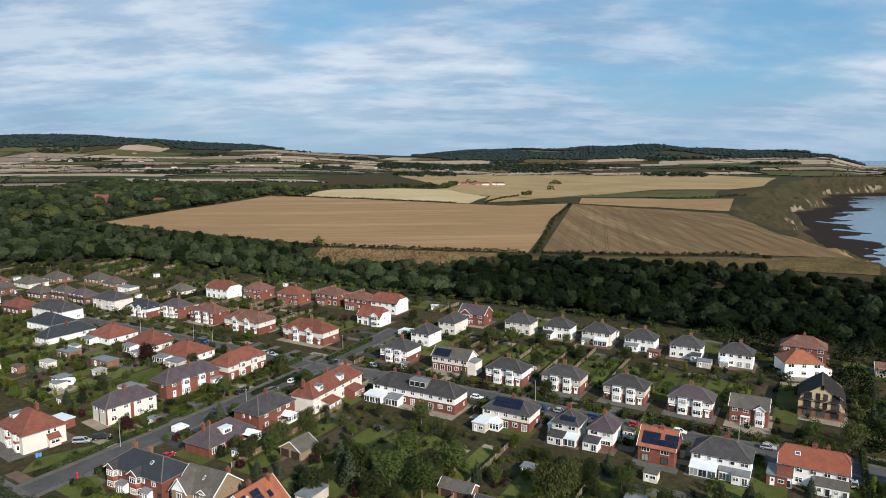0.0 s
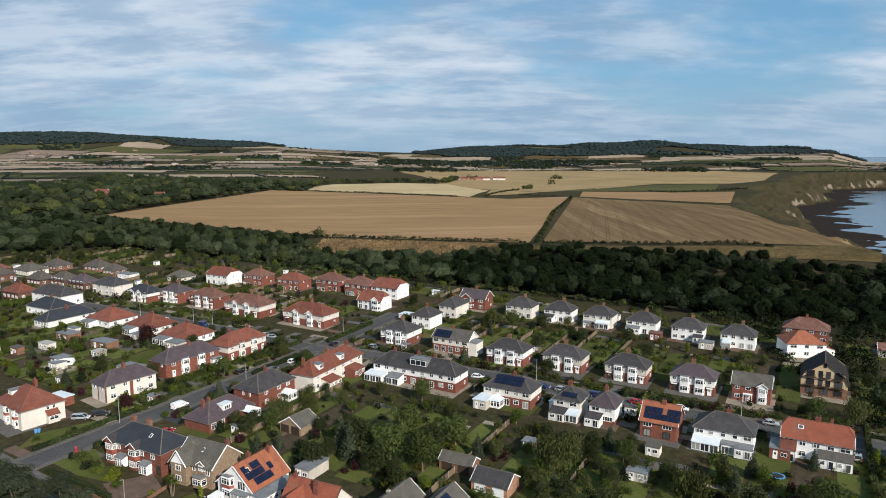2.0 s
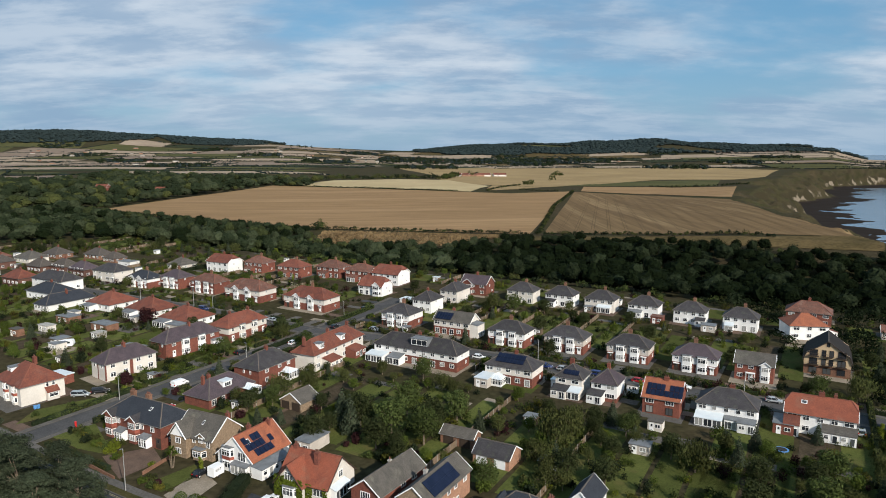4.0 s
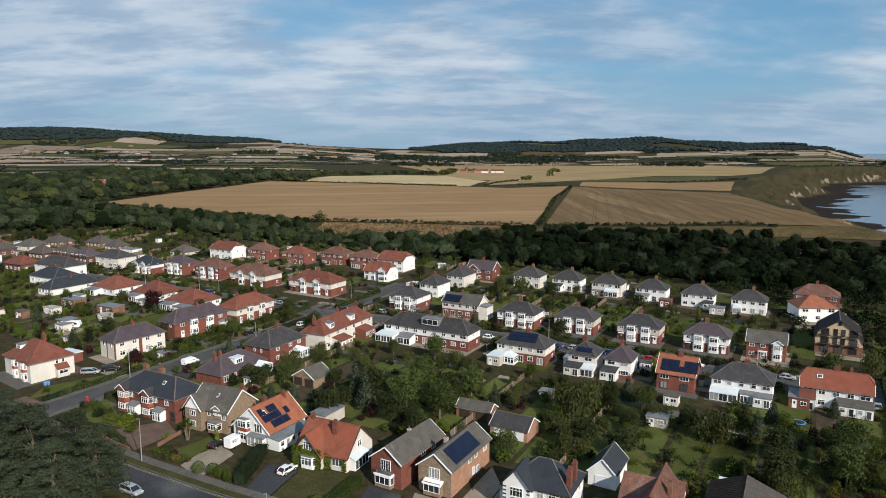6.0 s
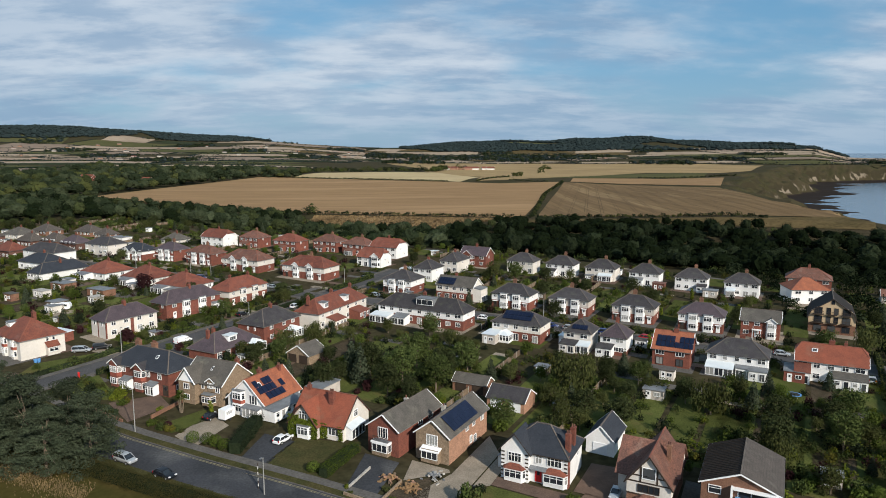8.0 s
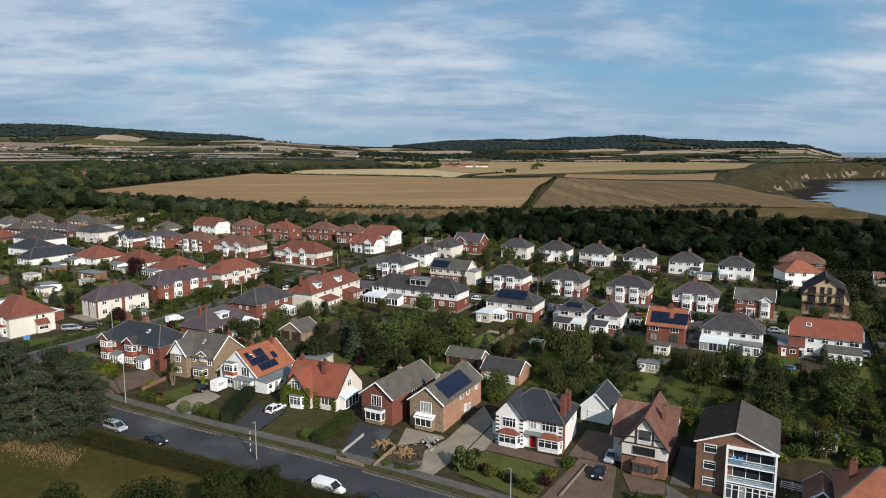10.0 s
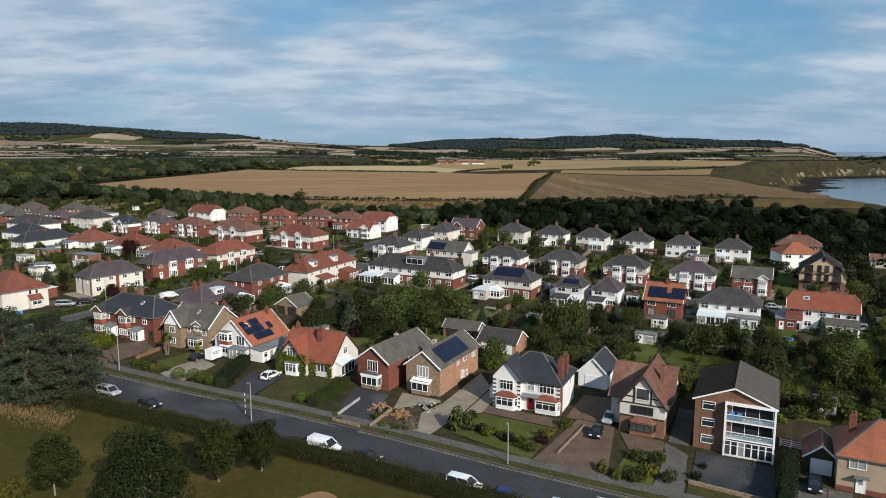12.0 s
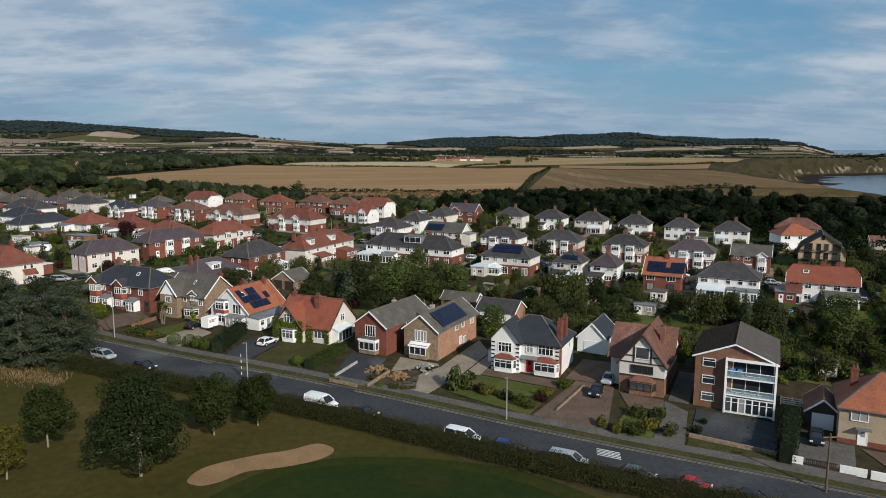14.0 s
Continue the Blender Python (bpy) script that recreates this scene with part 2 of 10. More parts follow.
CLEAR_GLASS = clear_glass()
BLACK_SHEET = material("black_ribbed_roof_sheet", (0.017, 0.015, 0.014), (0.024, 0.02, 0.018), rough=0.8, scale=0.4, fine=4, fine_amount=0.3, spec=0.15)
ASPHALT = material("worn_asphalt", (0.052, 0.054, 0.06), (0.04, 0.042, 0.046), rough=0.9, scale=0.15, fine=2.5, fine_amount=0.18, third=(0.10, 0.10, 0.10), third_scale=0.06)
ROAD_GREY = material("old_grey_road", (0.082, 0.079, 0.079), (0.062, 0.061, 0.062), rough=0.9, scale=0.2, fine=2.5, fine_amount=0.18)
PAVING = material("grey_pavement", (0.118, 0.108, 0.098), (0.09, 0.084, 0.076), rough=0.9, scale=0.3, fine=2.2, fine_amount=0.2)
BLOCK_DRIVE = material("brown_block_paving", (0.135, 0.092, 0.07), (0.10, 0.07, 0.056), rough=0.9, scale=0.4, fine=5, fine_amount=0.25)
CONCRETE_DRIVE = material("pale_concrete_drive", (0.27, 0.225, 0.175), (0.20, 0.168, 0.13), rough=0.9, scale=0.3, fine=4, fine_amount=0.2)
PAINT_YELLOW = material("yellow_road_paint", (0.24, 0.20, 0.11), (0.13, 0.115, 0.08), rough=0.8, scale=0.5)
PAINT_WHITE = material("white_road_paint", (0.65, 0.65, 0.62), (0.5, 0.5, 0.48), rough=0.7)
LAWN = material("mown_lawn", (0.080, 0.090, 0.026), (0.058, 0.068, 0.020), rough=0.95, scale=0.2, fine=3, fine_amount=0.25, third=(0.095, 0.082, 0.032), third_scale=0.12, per_object=0.3)
VERGE = material("dry_grass_verge", (0.062, 0.054, 0.023), (0.043, 0.044, 0.018), rough=0.95, scale=0.4, fine=3, fine_amount=0.3)
SOIL = material("garden_soil", (0.07, 0.053, 0.036), (0.05, 0.04, 0.026), rough=0.95, scale=0.5, fine=3, fine_amount=0.35)
GOLF = material("golf_rough_grass", (0.058, 0.048, 0.015), (0.044, 0.041, 0.012), rough=0.95, scale=0.05, fine=0.9, fine_amount=0.16, third=(0.098, 0.066, 0.025), third_scale=0.028, coords="Object")
GREEN = material("putting_green_turf", (0.017, 0.027, 0.008), (0.020, 0.030, 0.009), rough=0.95, scale=0.12, fine=1.2, fine_amount=0.12, third=(0.026, 0.029, 0.009), third_scale=0.09)
FRINGE = material("green_collar_turf", (0.028, 0.034, 0.0095), (0.023, 0.031, 0.008), rough=0.95, scale=0.12, fine=1.2, fine_amount=0.12, third=(0.036, 0.036, 0.01), third_scale=0.08)
SAND = material("bunker_sand", (0.25, 0.155, 0.082), (0.20, 0.125, 0.068), rough=0.95, scale=0.3, fine=4, fine_amount=0.1)
DRY_GRASS = material("tall_dry_grass", (0.13, 0.09, 0.042), (0.085, 0.06, 0.027), per_island=0.4)

LEAF = leaf_material("green_leaves", (0.046, 0.064, 0.020), (0.066, 0.084, 0.026), 0.2)
# LEAF in a darker copy, the woods' shade put into its colour
LEAF_WOOD = leaf_material("green_leaves_dimmed_for_woods", (0.029, 0.038, 0.020), (0.041, 0.050, 0.027), 0.15)
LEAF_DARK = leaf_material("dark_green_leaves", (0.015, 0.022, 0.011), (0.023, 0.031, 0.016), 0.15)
# near-black green: cloud shade over the woods put into the leaf colour
LEAF_SHADE = leaf_material("shade_darkened_green_leaves", (0.0055, 0.0095, 0.004), (0.008, 0.0125, 0.005), 0.12)
LEAF_OLIVE = leaf_material("olive_leaves", (0.066, 0.071, 0.024), (0.047, 0.056, 0.020), 0.2)
LEAF_BOX = leaf_material("clipped_bright_green_leaves", (0.065, 0.088, 0.016), (0.05, 0.072, 0.014), 0.15)
LEAF_FRESH = leaf_material("fresh_green_leaves", (0.080, 0.105, 0.022), (0.058, 0.082, 0.018))
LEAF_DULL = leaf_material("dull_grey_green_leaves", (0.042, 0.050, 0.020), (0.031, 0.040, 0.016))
LEAF_LIME = leaf_material("lime_green_leaves", (0.13, 0.15, 0.018), (0.09, 0.115, 0.018))
LEAF_YELLOW = leaf_material("yellowing_leaves", (0.11, 0.1, 0.02), (0.065, 0.07, 0.016))
LEAF_BLUE = leaf_material("blue_green_needles", (0.036, 0.047, 0.028), (0.052, 0.063, 0.038), 0.15)
# distance haze painted as a blue tint in the leaf colour
LEAF_HAZE = leaf_material("haze_blue_far_leaves", (0.020, 0.030, 0.030), (0.025, 0.035, 0.035), 0.05)
LEAF_HEDGE = leaf_material("brownish_olive_hedge_leaves", (0.052, 0.046, 0.017), (0.034, 0.034, 0.012), 0.15)
LEAF_GOLF = leaf_material("dark_olive_green_leaves", (0.014, 0.021, 0.008), (0.023, 0.031, 0.011), 0.15)
LEAF_PARK = leaf_material("mid_green_tree_leaves", (0.022, 0.030, 0.010), (0.036, 0.046, 0.014), 0.2)
LEAF_IVY = leaf_material("bright_green_ivy", (0.12, 0.15, 0.02), (0.07, 0.095, 0.015))
LEAF_PURPLE = leaf_material("purple_leaves", (0.035, 0.014, 0.016), (0.045, 0.02, 0.02))
BARK = material("grey_brown_bark", (0.16, 0.125, 0.09), (0.11, 0.085, 0.06), fine=6, fine_amount=0.4)
BARK_PALE = material("pale_birch_bark", (0.23, 0.205, 0.165), (0.16, 0.14, 0.11), fine=6, fine_amount=0.3)

# crop colours; pale straw and dark stubble also carry sun and cloud shade
STUBBLE = material("brown_stubble_soil", (0.265, 0.168, 0.088), (0.222, 0.140, 0.073), rough=0.95, scale=0.05, fine=0.35, fine_amount=0.17, third=(0.295, 0.19, 0.102), third_scale=0.03, stretch=(0.06, 1, 1), turn=27)
STUBBLE_DARK = material("dark_stubble_soil", (0.165, 0.110, 0.058), (0.130, 0.086, 0.046), rough=0.95, scale=0.09, fine=0.4, fine_amount=0.17, third=(0.21, 0.145, 0.078), third_scale=0.05, stretch=(1, 0.04, 1), turn=14)
TRACKS = material("trodden_stubble", (0.10, 0.068, 0.038), (0.085, 0.058, 0.032), rough=0.95, fine_amount=0.2)
STRAW = material("pale_straw_stubble", (0.43, 0.34, 0.195), (0.37, 0.285, 0.16), rough=0.95, scale=0.008, fine=0.08, fine_amount=0.07)
STRAW_GOLD = material("golden_straw_stubble", (0.30, 0.215, 0.11), (0.24, 0.17, 0.088), rough=0.95, scale=0.008, fine=0.08, fine_amount=0.08)
# far stubble paled and greyed in colour for the haze of distance
FAR_TAN = material("haze_paled_stubble", (0.31, 0.24, 0.175), (0.26, 0.2, 0.145), rough=0.95, scale=0.006, fine=0.05, fine_amount=0.1)
FAR_BROWN = material("haze_greyed_stubble", (0.22, 0.168, 0.128), (0.18, 0.137, 0.105), rough=0.95, scale=0.006, fine=0.05, fine_amount=0.1)
PASTURE = material("dry_green_pasture", (0.085, 0.08, 0.034), (0.062, 0.064, 0.027), rough=0.95, scale=0.01, fine=0.1, fine_amount=0.12)
PASTURE_DARK = material("dark_green_pasture", (0.036, 0.042, 0.022), (0.028, 0.034, 0.018), rough=0.95, scale=0.01, fine=0.1, fine_amount=0.12)
MAIZE = material("ripe_standing_crop", (0.185, 0.125, 0.06), (0.12, 0.08, 0.038), per_island=0.35, scale=0.05)
SCRUB = material("rough_scrub_grass", (0.11, 0.078, 0.036), (0.065, 0.05, 0.022), rough=0.95, scale=0.05, fine=0.4, fine_amount=0.3)


# ---- building helpers ----
U_ROT = -29.0                                    # the estate's street grid
CU, SU = math.cos(radians(U_ROT)), math.sin(radians(U_ROT))


def grid(a, b):
    """World x, y of street-grid coordinates: a along the rows of houses, b away from the golf course."""
    return a * CU - b * SU, a * SU + b * CU


class Mesh:
    """Vertices and faces of one part, gathered piece by piece."""

    def __init__(self):
        self.v, self.f, self.m = [], [], []
        self.soft = False

    def add(self, verts, faces, mat=0):
        n = len(self.v)
        self.v += [tuple(p) for p in verts]
        self.f += [[i + n for i in f] for f in faces]
        self.m += [mat] * len(faces)
        return self

    def box(self, x0, x1, y0, y1, z0, z1, mat=0):
        return self.add([(x0, y0, z0), (x1, y0, z0), (x1, y1, z0), (x0, y1, z0), (x0, y0, z1), (x1, y0, z1), (x1, y1, z1), (x0, y1, z1)],
                        [(0, 3, 2, 1), (4, 5, 6, 7), (0, 1, 5, 4), (1, 2, 6, 5), (2, 3, 7, 6), (3, 0, 4, 7)], mat)

    def beam(self, p, q, w, h, mat=0, up=(0, 0, 1)):
        p, q = Vector(p), Vector(q)
        d = (q - p).normalized()
        s = d.cross(Vector(up)).normalized() * (w / 2)
        t = s.cross(d).normalized() * (h / 2)
        c = [p - s - t, p + s - t, p + s + t, p - s + t, q - s - t, q + s - t, q + s + t, q - s + t]
        return self.add(c, [(0, 1, 2, 3), (7, 6, 5, 4), (0, 4, 5, 1), (1, 5, 6, 2), (2, 6, 7, 3), (3, 7, 4, 0)], mat)

    def prism(self, outline, z0, z1, mat=0):
        """outline: x, y corners counter-clockwise; raised from z0 to z1."""
        n = len(outline)
        v = [(x, y, z0) for x, y in outline] + [(x, y, z1) for x, y in outline]
        f = [tuple(range(n - 1, -1, -1)), tuple(range(n, 2 * n))] + [(i, (i + 1) % n, n + (i + 1) % n, n + i) for i in range(n)]
        return self.add(v, f, mat)

    def slab(self, corners, thick, mat=0):
        """A sheet given by its upper corners, thickened straight down."""
        n = len(corners)
        v = list(corners) + [(x, y, z - thick) for x, y, z in corners]
        f = [tuple(range(n)), tuple(range(2 * n - 1, n - 1, -1))] + [(i, n + i, n + (i + 1) % n, (i + 1) % n) for i in range(n)]
        return self.add(v, f, mat)

    def tube(self, p, q, r0, r1, sides=8, mat=0):
        p, q = Vector(p), Vector(q)
        d = (q - p).normalized()
        s = d.orthogonal().normalized()
        t = d.cross(s)
        ring = [(s * math.cos(k * math.tau / sides) + t * math.sin(k * math.tau / sides)) for k in range(sides)]
        v = [p + r * r0 for r in ring] + [q + r * r1 for r in ring]
        f = [tuple(range(sides - 1, -1, -1)), tuple(range(sides, 2 * sides))] + [(k, (k + 1) % sides, sides + (k + 1) % sides, sides + k) for k in range(sides)]
        return self.add(v, f, mat)

    def data(self, name, mats):
        me = bpy.data.meshes.new(name)
        me.from_pydata(self.v, [], self.f)
        for mt in (mats if isinstance(mats, (list, tuple)) else [mats]):
            me.materials.append(mt)
        if any(self.m):
            me.polygons.foreach_set("material_index", self.m)
        if self.soft:
            me.polygons.foreach_set("use_smooth", [len(q) == 4 for q in self.f])
        me.update()
        return me


def part(name, mesh, mats, parent=None, label="", at=None):
    """One mesh object under a thing or a part."""
    ob = new(name, mesh.data(name, mats) if isinstance(mesh, Mesh) else mesh)
    if parent is not None:
        ob.parent = parent
    if at is not None:
        ob.matrix_basis = at
    if label:
        ob["label"] = label
    return ob


def thing(name, at, label, category, group="", kind=""):
    return tagged(place_empty(name, at), label, category, group, kind)


def place_empty(name, at):
    ob = new(name)
    ob.empty_display_size = 0.3
    ob.matrix_basis = at
    return ob


def quads(name, corners, mats, index=None):
    """A mesh of loose quads from an (n, 4, 3) array."""
    n = len(corners)
    me = bpy.data.meshes.new(name)
    me.vertices.add(4 * n)
    me.vertices.foreach_set("co", np.asarray(corners, dtype=np.float32).ravel())
    me.loops.add(4 * n)
    me.loops.foreach_set("vertex_index", np.arange(4 * n, dtype=np.int32))
    me.polygons.add(n)
    me.polygons.foreach_set("loop_start", np.arange(0, 4 * n, 4, dtype=np.int32))
    for mt in (mats if isinstance(mats, (list, tuple)) else [mats]):
        me.materials.append(mt)
    if index is not None:
        me.polygons.foreach_set("material_index", np.asarray(index, dtype=np.int32))
    me.update()
    me.validate()
    return me


def leaf_quads(points, normals, size, rng, spread=0.6):
    """Leaf-clump quads at points, facing roughly along normals."""
    n = len(points)
    nn = normals + rng.normal(0, spread, (n, 3))
    nn /= np.linalg.norm(nn, axis=1)[:, None] + 1e-9
    ref = rng.normal(0, 1, (n, 3))
    s = np.cross(nn, ref)
    s /= np.linalg.norm(s, axis=1)[:, None] + 1e-9
    t = np.cross(nn, s)
    size = np.broadcast_to(size, (n,)) * rng.uniform(0.6, 1.3, n)
    s, t = s * size[:, None] * 0.5, t * size[:, None] * 0.42
    bend = nn * (size * 0.16)[:, None]
    return np.stack([points - s - t * 0.5 - bend, points + t * -1.0 + s * 0.3, points + s + t * 0.5 - bend, points + t - s * 0.3], axis=1)


def blob_points(n, centre, radii, rng, fill=0.25):
    d = rng.normal(0, 1, (n, 3))
    d /= np.linalg.norm(d, axis=1)[:, None]
    r = np.where(rng.random(n) < fill, rng.uniform(0.5, 0.9, n), rng.uniform(0.88, 1.05, n))
    return centre + d * r[:, None] * radii, d


# ---- land ----
COAST_B = (0, 400, 480, 520, 645, 760, 845, 940, 1037, 1240, 1415, 1560, 1695, 1980, 2273, 2450, 2635, 2800, 3100, 4300, 4584, 4750, 4895, 6000)
COAST_A = (220, 140, 60, 36, -22, -62, -92, -96, -84, -122, -136, -112, -88, -84, -65, 20, 181, 420, 700, 700, 430, 60, -40, -40)


def ripple(x, y, size):
    """Irregular waves of about that length, between -1 and 1."""
    s = 6.283 / size
    return (np.sin((0.83 * x + 0.56 * y) * s + 1.7 * np.sin((0.31 * x - 0.74 * y) * s * 0.7)) * 0.45 + np.sin((-0.42 * x + 0.91 * y) * s * 1.31 + 1.3 * np.sin((0.9 * x + 0.2 * y) * s * 0.53)) * 0.35
            + np.sin((0.97 * x - 0.24 * y) * s * 2.17 + 0.9) * np.sin((0.2 * x + 0.98 * y) * s * 1.9) * 0.3)


def land(x, y):
    """Height of the ground, on arrays or numbers."""
    x, y = np.asarray(x, dtype=float), np.asarray(y, dtype=float)
    a, b = x * CU + y * SU, -x * SU + y * CU
    estate = -2.33 - 0.0108 * x + 0.0246 * np.minimum(y, 460)
    z = np.interp(b, (300, 330, 390, 430, 480, 950, 1500, 2500, 3300, 4200, 5600), (4, 0, -7, -5, 2, 13, 13, 14, 30, 58, 75))
    k = np.clip((b - 300) / 45, 0, 1)
    z = estate * (1 - k) + z * k
    z = z + np.clip((a + 210) / 160, 0, 1) * 8 * np.clip((b - 430) / 80, 0, 1) * np.clip((1500 - b) / 400, 0, 1)
    z = z + 1.4 * np.sin(a / 83 + 0.6) * np.sin(b / 117) * np.clip((b - 480) / 200, 0, 1)
    # inland the farmland climbs steadily to the hills
    w = np.clip((-x / np.maximum(y, 1) + 0.02) / 0.24, 0, 1) * np.clip((y - 1350) / 400, 0, 1)
    climb = np.interp(y, (1350, 1700, 2200, 2700, 3200, 3700, 4100, 4600, 5600), (14, 17, 22, 31, 50, 77, 102, 114, 112))
    z = z * (1 - w) + (climb + 3.0 * ripple(x, y, 900)) * w
    # the plain stays low towards the far headland
    flat = np.clip((x / np.maximum(y, 1) - 0.56) / 0.05, 0, 1) * np.clip((b - 1500) / 400, 0, 1)
    z = z - np.maximum(z - 15, 0) * flat
    # the far wooded hills
    z = z + 92 * np.exp(-((x + 2620) / 820) ** 4 - ((y - 4300) / 500) ** 2) * (1 + 0.04 * np.sin(x / 190))
    z = z + 36 * np.exp(-((x + 1560) / 440) ** 4 - ((y - 4650) / 300) ** 2)
    far = 60 * np.exp(-((x - 800) / 900) ** 4 - ((y - 4500) / 520) ** 2) + 34 * np.exp(-((x - 1900) / 720) ** 4 - ((y - 4500) / 480) ** 2)
    z = z + far * (1 + 0.08 * np.sin(x / 160 + 1) + 0.06 * np.sin(x / 67))
    # the cliffs, the rocky shore and the sea bed: a slumped grassy brow, then a steep rock foot
    wob = 13 * ripple(x, y, 230) + 9 * ripple(x, y, 90) + 5 * ripple(x, y, 38)
    over = a - np.interp(b, COAST_B, COAST_A) - wob * np.clip((b - 500) / 200, 0, 1)
    wide = 88 + 26 * ripple(x, y, 310)
    s = np.clip(over / wide, 0, 1)
    gully = ripple(x, y, 85) * 7.5 + ripple(x, y, 37) * 4.5 + ripple(x, y, 17) * 1.6
    shore = -34.9 - np.clip(over - wide, 0, 40) * 0.014 - np.clip(over - wide - 40, 0, 400) * 0.03 + 0.7 * ripple(x, y, 140) + 0.35 * ripple(x, y, 48)
    e = np.interp(s, (0, 0.12, 0.45, 0.72, 0.86, 1.0), (0, 0.06, 0.36, 0.60, 0.93, 1.0))
    return z * (1 - e) + shore * e + gully * np.sin(np.pi * s) ** 0.8


def sheet(name, us, vs, where, mat, label="", category="", kind="structure", lift=0.0):
    """A draped grid; where(u, v) gives x, y."""
    uu, vv = np.meshgrid(us, vs)
    x, y = where(uu, vv)
    z = land(x, y) + lift
    nu, nv = len(us), len(vs)
    me = bpy.data.meshes.new(name)
    me.vertices.add(nu * nv)
    me.vertices.foreach_set("co", np.stack([x, y, z], -1).astype(np.float32).ravel())
    i = np.arange(nu * nv).reshape(nv, nu)
    f = np.stack([i[:-1, :-1], i[:-1, 1:], i[1:, 1:], i[1:, :-1]], -1).reshape(-1, 4)
    me.loops.add(f.size)
    me.loops.foreach_set("vertex_index", f.ravel().astype(np.int32))
    me.polygons.add(len(f))
    me.polygons.foreach_set("loop_start", np.arange(0, f.size, 4, dtype=np.int32))
    me.materials.append(mat)
    me.polygons.foreach_set("use_smooth", np.ones(len(f), dtype=bool))
    me.update()
    me.validate()
    return tagged(new(name, me), label, category, "", kind)


def ground_material():
    """Soil and rough grass; bare rock where it is steep, dark rock on the shore, both darkened in colour for shade."""
    m = material("ground_cover", (0.040, 0.038, 0.018), (0.046, 0.037, 0.022), rough=0.95, scale=0.03, fine=0.6, fine_amount=0.3, third=(0.055, 0.043, 0.024), third_scale=0.02)
    nd, lk = m.node_tree.nodes, m.node_tree.links
    bsdf = nd["Principled BSDF"]
    src = bsdf.inputs["Base Color"].links[0].from_socket
    geo = nd.new("ShaderNodeNewGeometry")
    sp = nd.new("ShaderNodeSeparateXYZ")
    lk.new(geo.outputs["Normal"], sp.inputs[0])
    nz = nd.new("ShaderNodeTexNoise")
    nz.inputs["Scale"].default_value, nz.inputs["Detail"].default_value = 0.03, 8
    t = nd.new("ShaderNodeTexCoord")
    lk.new(t.outputs["Object"], nz.inputs["Vector"])
    add = nd.new("ShaderNodeMath")
    add.operation = "MULTIPLY_ADD"
    lk.new(nz.outputs[0], add.inputs[0])
    add.inputs[1].default_value = 0.5
    lk.new(sp.outputs[2], add.inputs[2])
    steep = nd.new("ShaderNodeMapRange")
    steep.inputs["From Min"].default_value, steep.inputs["From Max"].default_value = 1.02, 0.92
    lk.new(add.outputs[0], steep.inputs[0])
    rock = nd.new("ShaderNodeMix")
    rock.data_type = "RGBA"
    split = nd.new("ShaderNodeMapRange")
    split.inputs["From Min"].default_value, split.inputs["From Max"].default_value = 0.655, 0.71
    strata = nd.new("ShaderNodeMath")          # bare rock shows towards the foot of the cliff
    strata.operation = "MULTIPLY_ADD"
    hp = nd.new("ShaderNodeSeparateXYZ")
    lk.new(geo.outputs["Position"], hp.inputs[0])
    lk.new(hp.outputs[2], strata.inputs[0])
    strata.inputs[1].default_value = -0.0065
    lk.new(nz.outputs[0], strata.inputs[2])
    lk.new(strata.outputs[0], split.inputs[0])
    lk.new(split.outputs[0], rock.inputs[0])
    # slope and rock colours lowered to hold the cliffs' shade
    rock.inputs[6].default_value, rock.inputs[7].default_value = (0.034, 0.029, 0.017, 1), (0.17, 0.14, 0.105, 1)
    mx = nd.new("ShaderNodeMix")
    mx.data_type = "RGBA"
    lk.new(steep.outputs[0], mx.inputs[0])
    lk.new(src, mx.inputs[6])
    lk.new(rock.outputs[2], mx.inputs[7])
    pos = nd.new("ShaderNodeSeparateXYZ")
    lk.new(geo.outputs["Position"], pos.inputs[0])
    low = nd.new("ShaderNodeMapRange")
    low.inputs["From Min"].default_value, low.inputs["From Max"].default_value = -32.3, -33.6
    lk.new(pos.outputs[2], low.inputs[0])
    m2 = nd.new("ShaderNodeMix")
    m2.data_type = "RGBA"
    lk.new(low.outputs[0], m2.inputs[0])
    lk.new(mx.outputs[2], m2.inputs[6])
    # shore rock, darkened in colour for the same shade
    m2.inputs[7].default_value = (0.024, 0.019, 0.016, 1)
    lk.new(m2.outputs[2], bsdf.inputs["Base Color"])
    return m


front = np.radians(np.concatenate([np.linspace(-180, -44, 20)[:-1], np.linspace(-44, 14, 190)[:-1], np.linspace(14, 44, 380), np.linspace(44, 180, 20)[1:]]))
rings = np.concatenate([[0.01, 15, 30], np.geomspace(50, 400, 70)[:-1], np.geomspace(400, 3400, 330)[:-1], np.geomspace(3400, 5600, 40)])
sheet("ground", front, rings, lambda u, v: (np.sin(u) * v, np.cos(u) * v), ground_material(), "rough grass and soil rising to farmland and cliffs", "ground")


def sea_material():
    m = material("sea_water", (0.06, 0.10, 0.14), (0.05, 0.09, 0.13), rough=0.2, scale=0.01, fine=0.05, fine_amount=0.12, bump=0.6, bump_scale=0.12, spec=0.4)
    return m


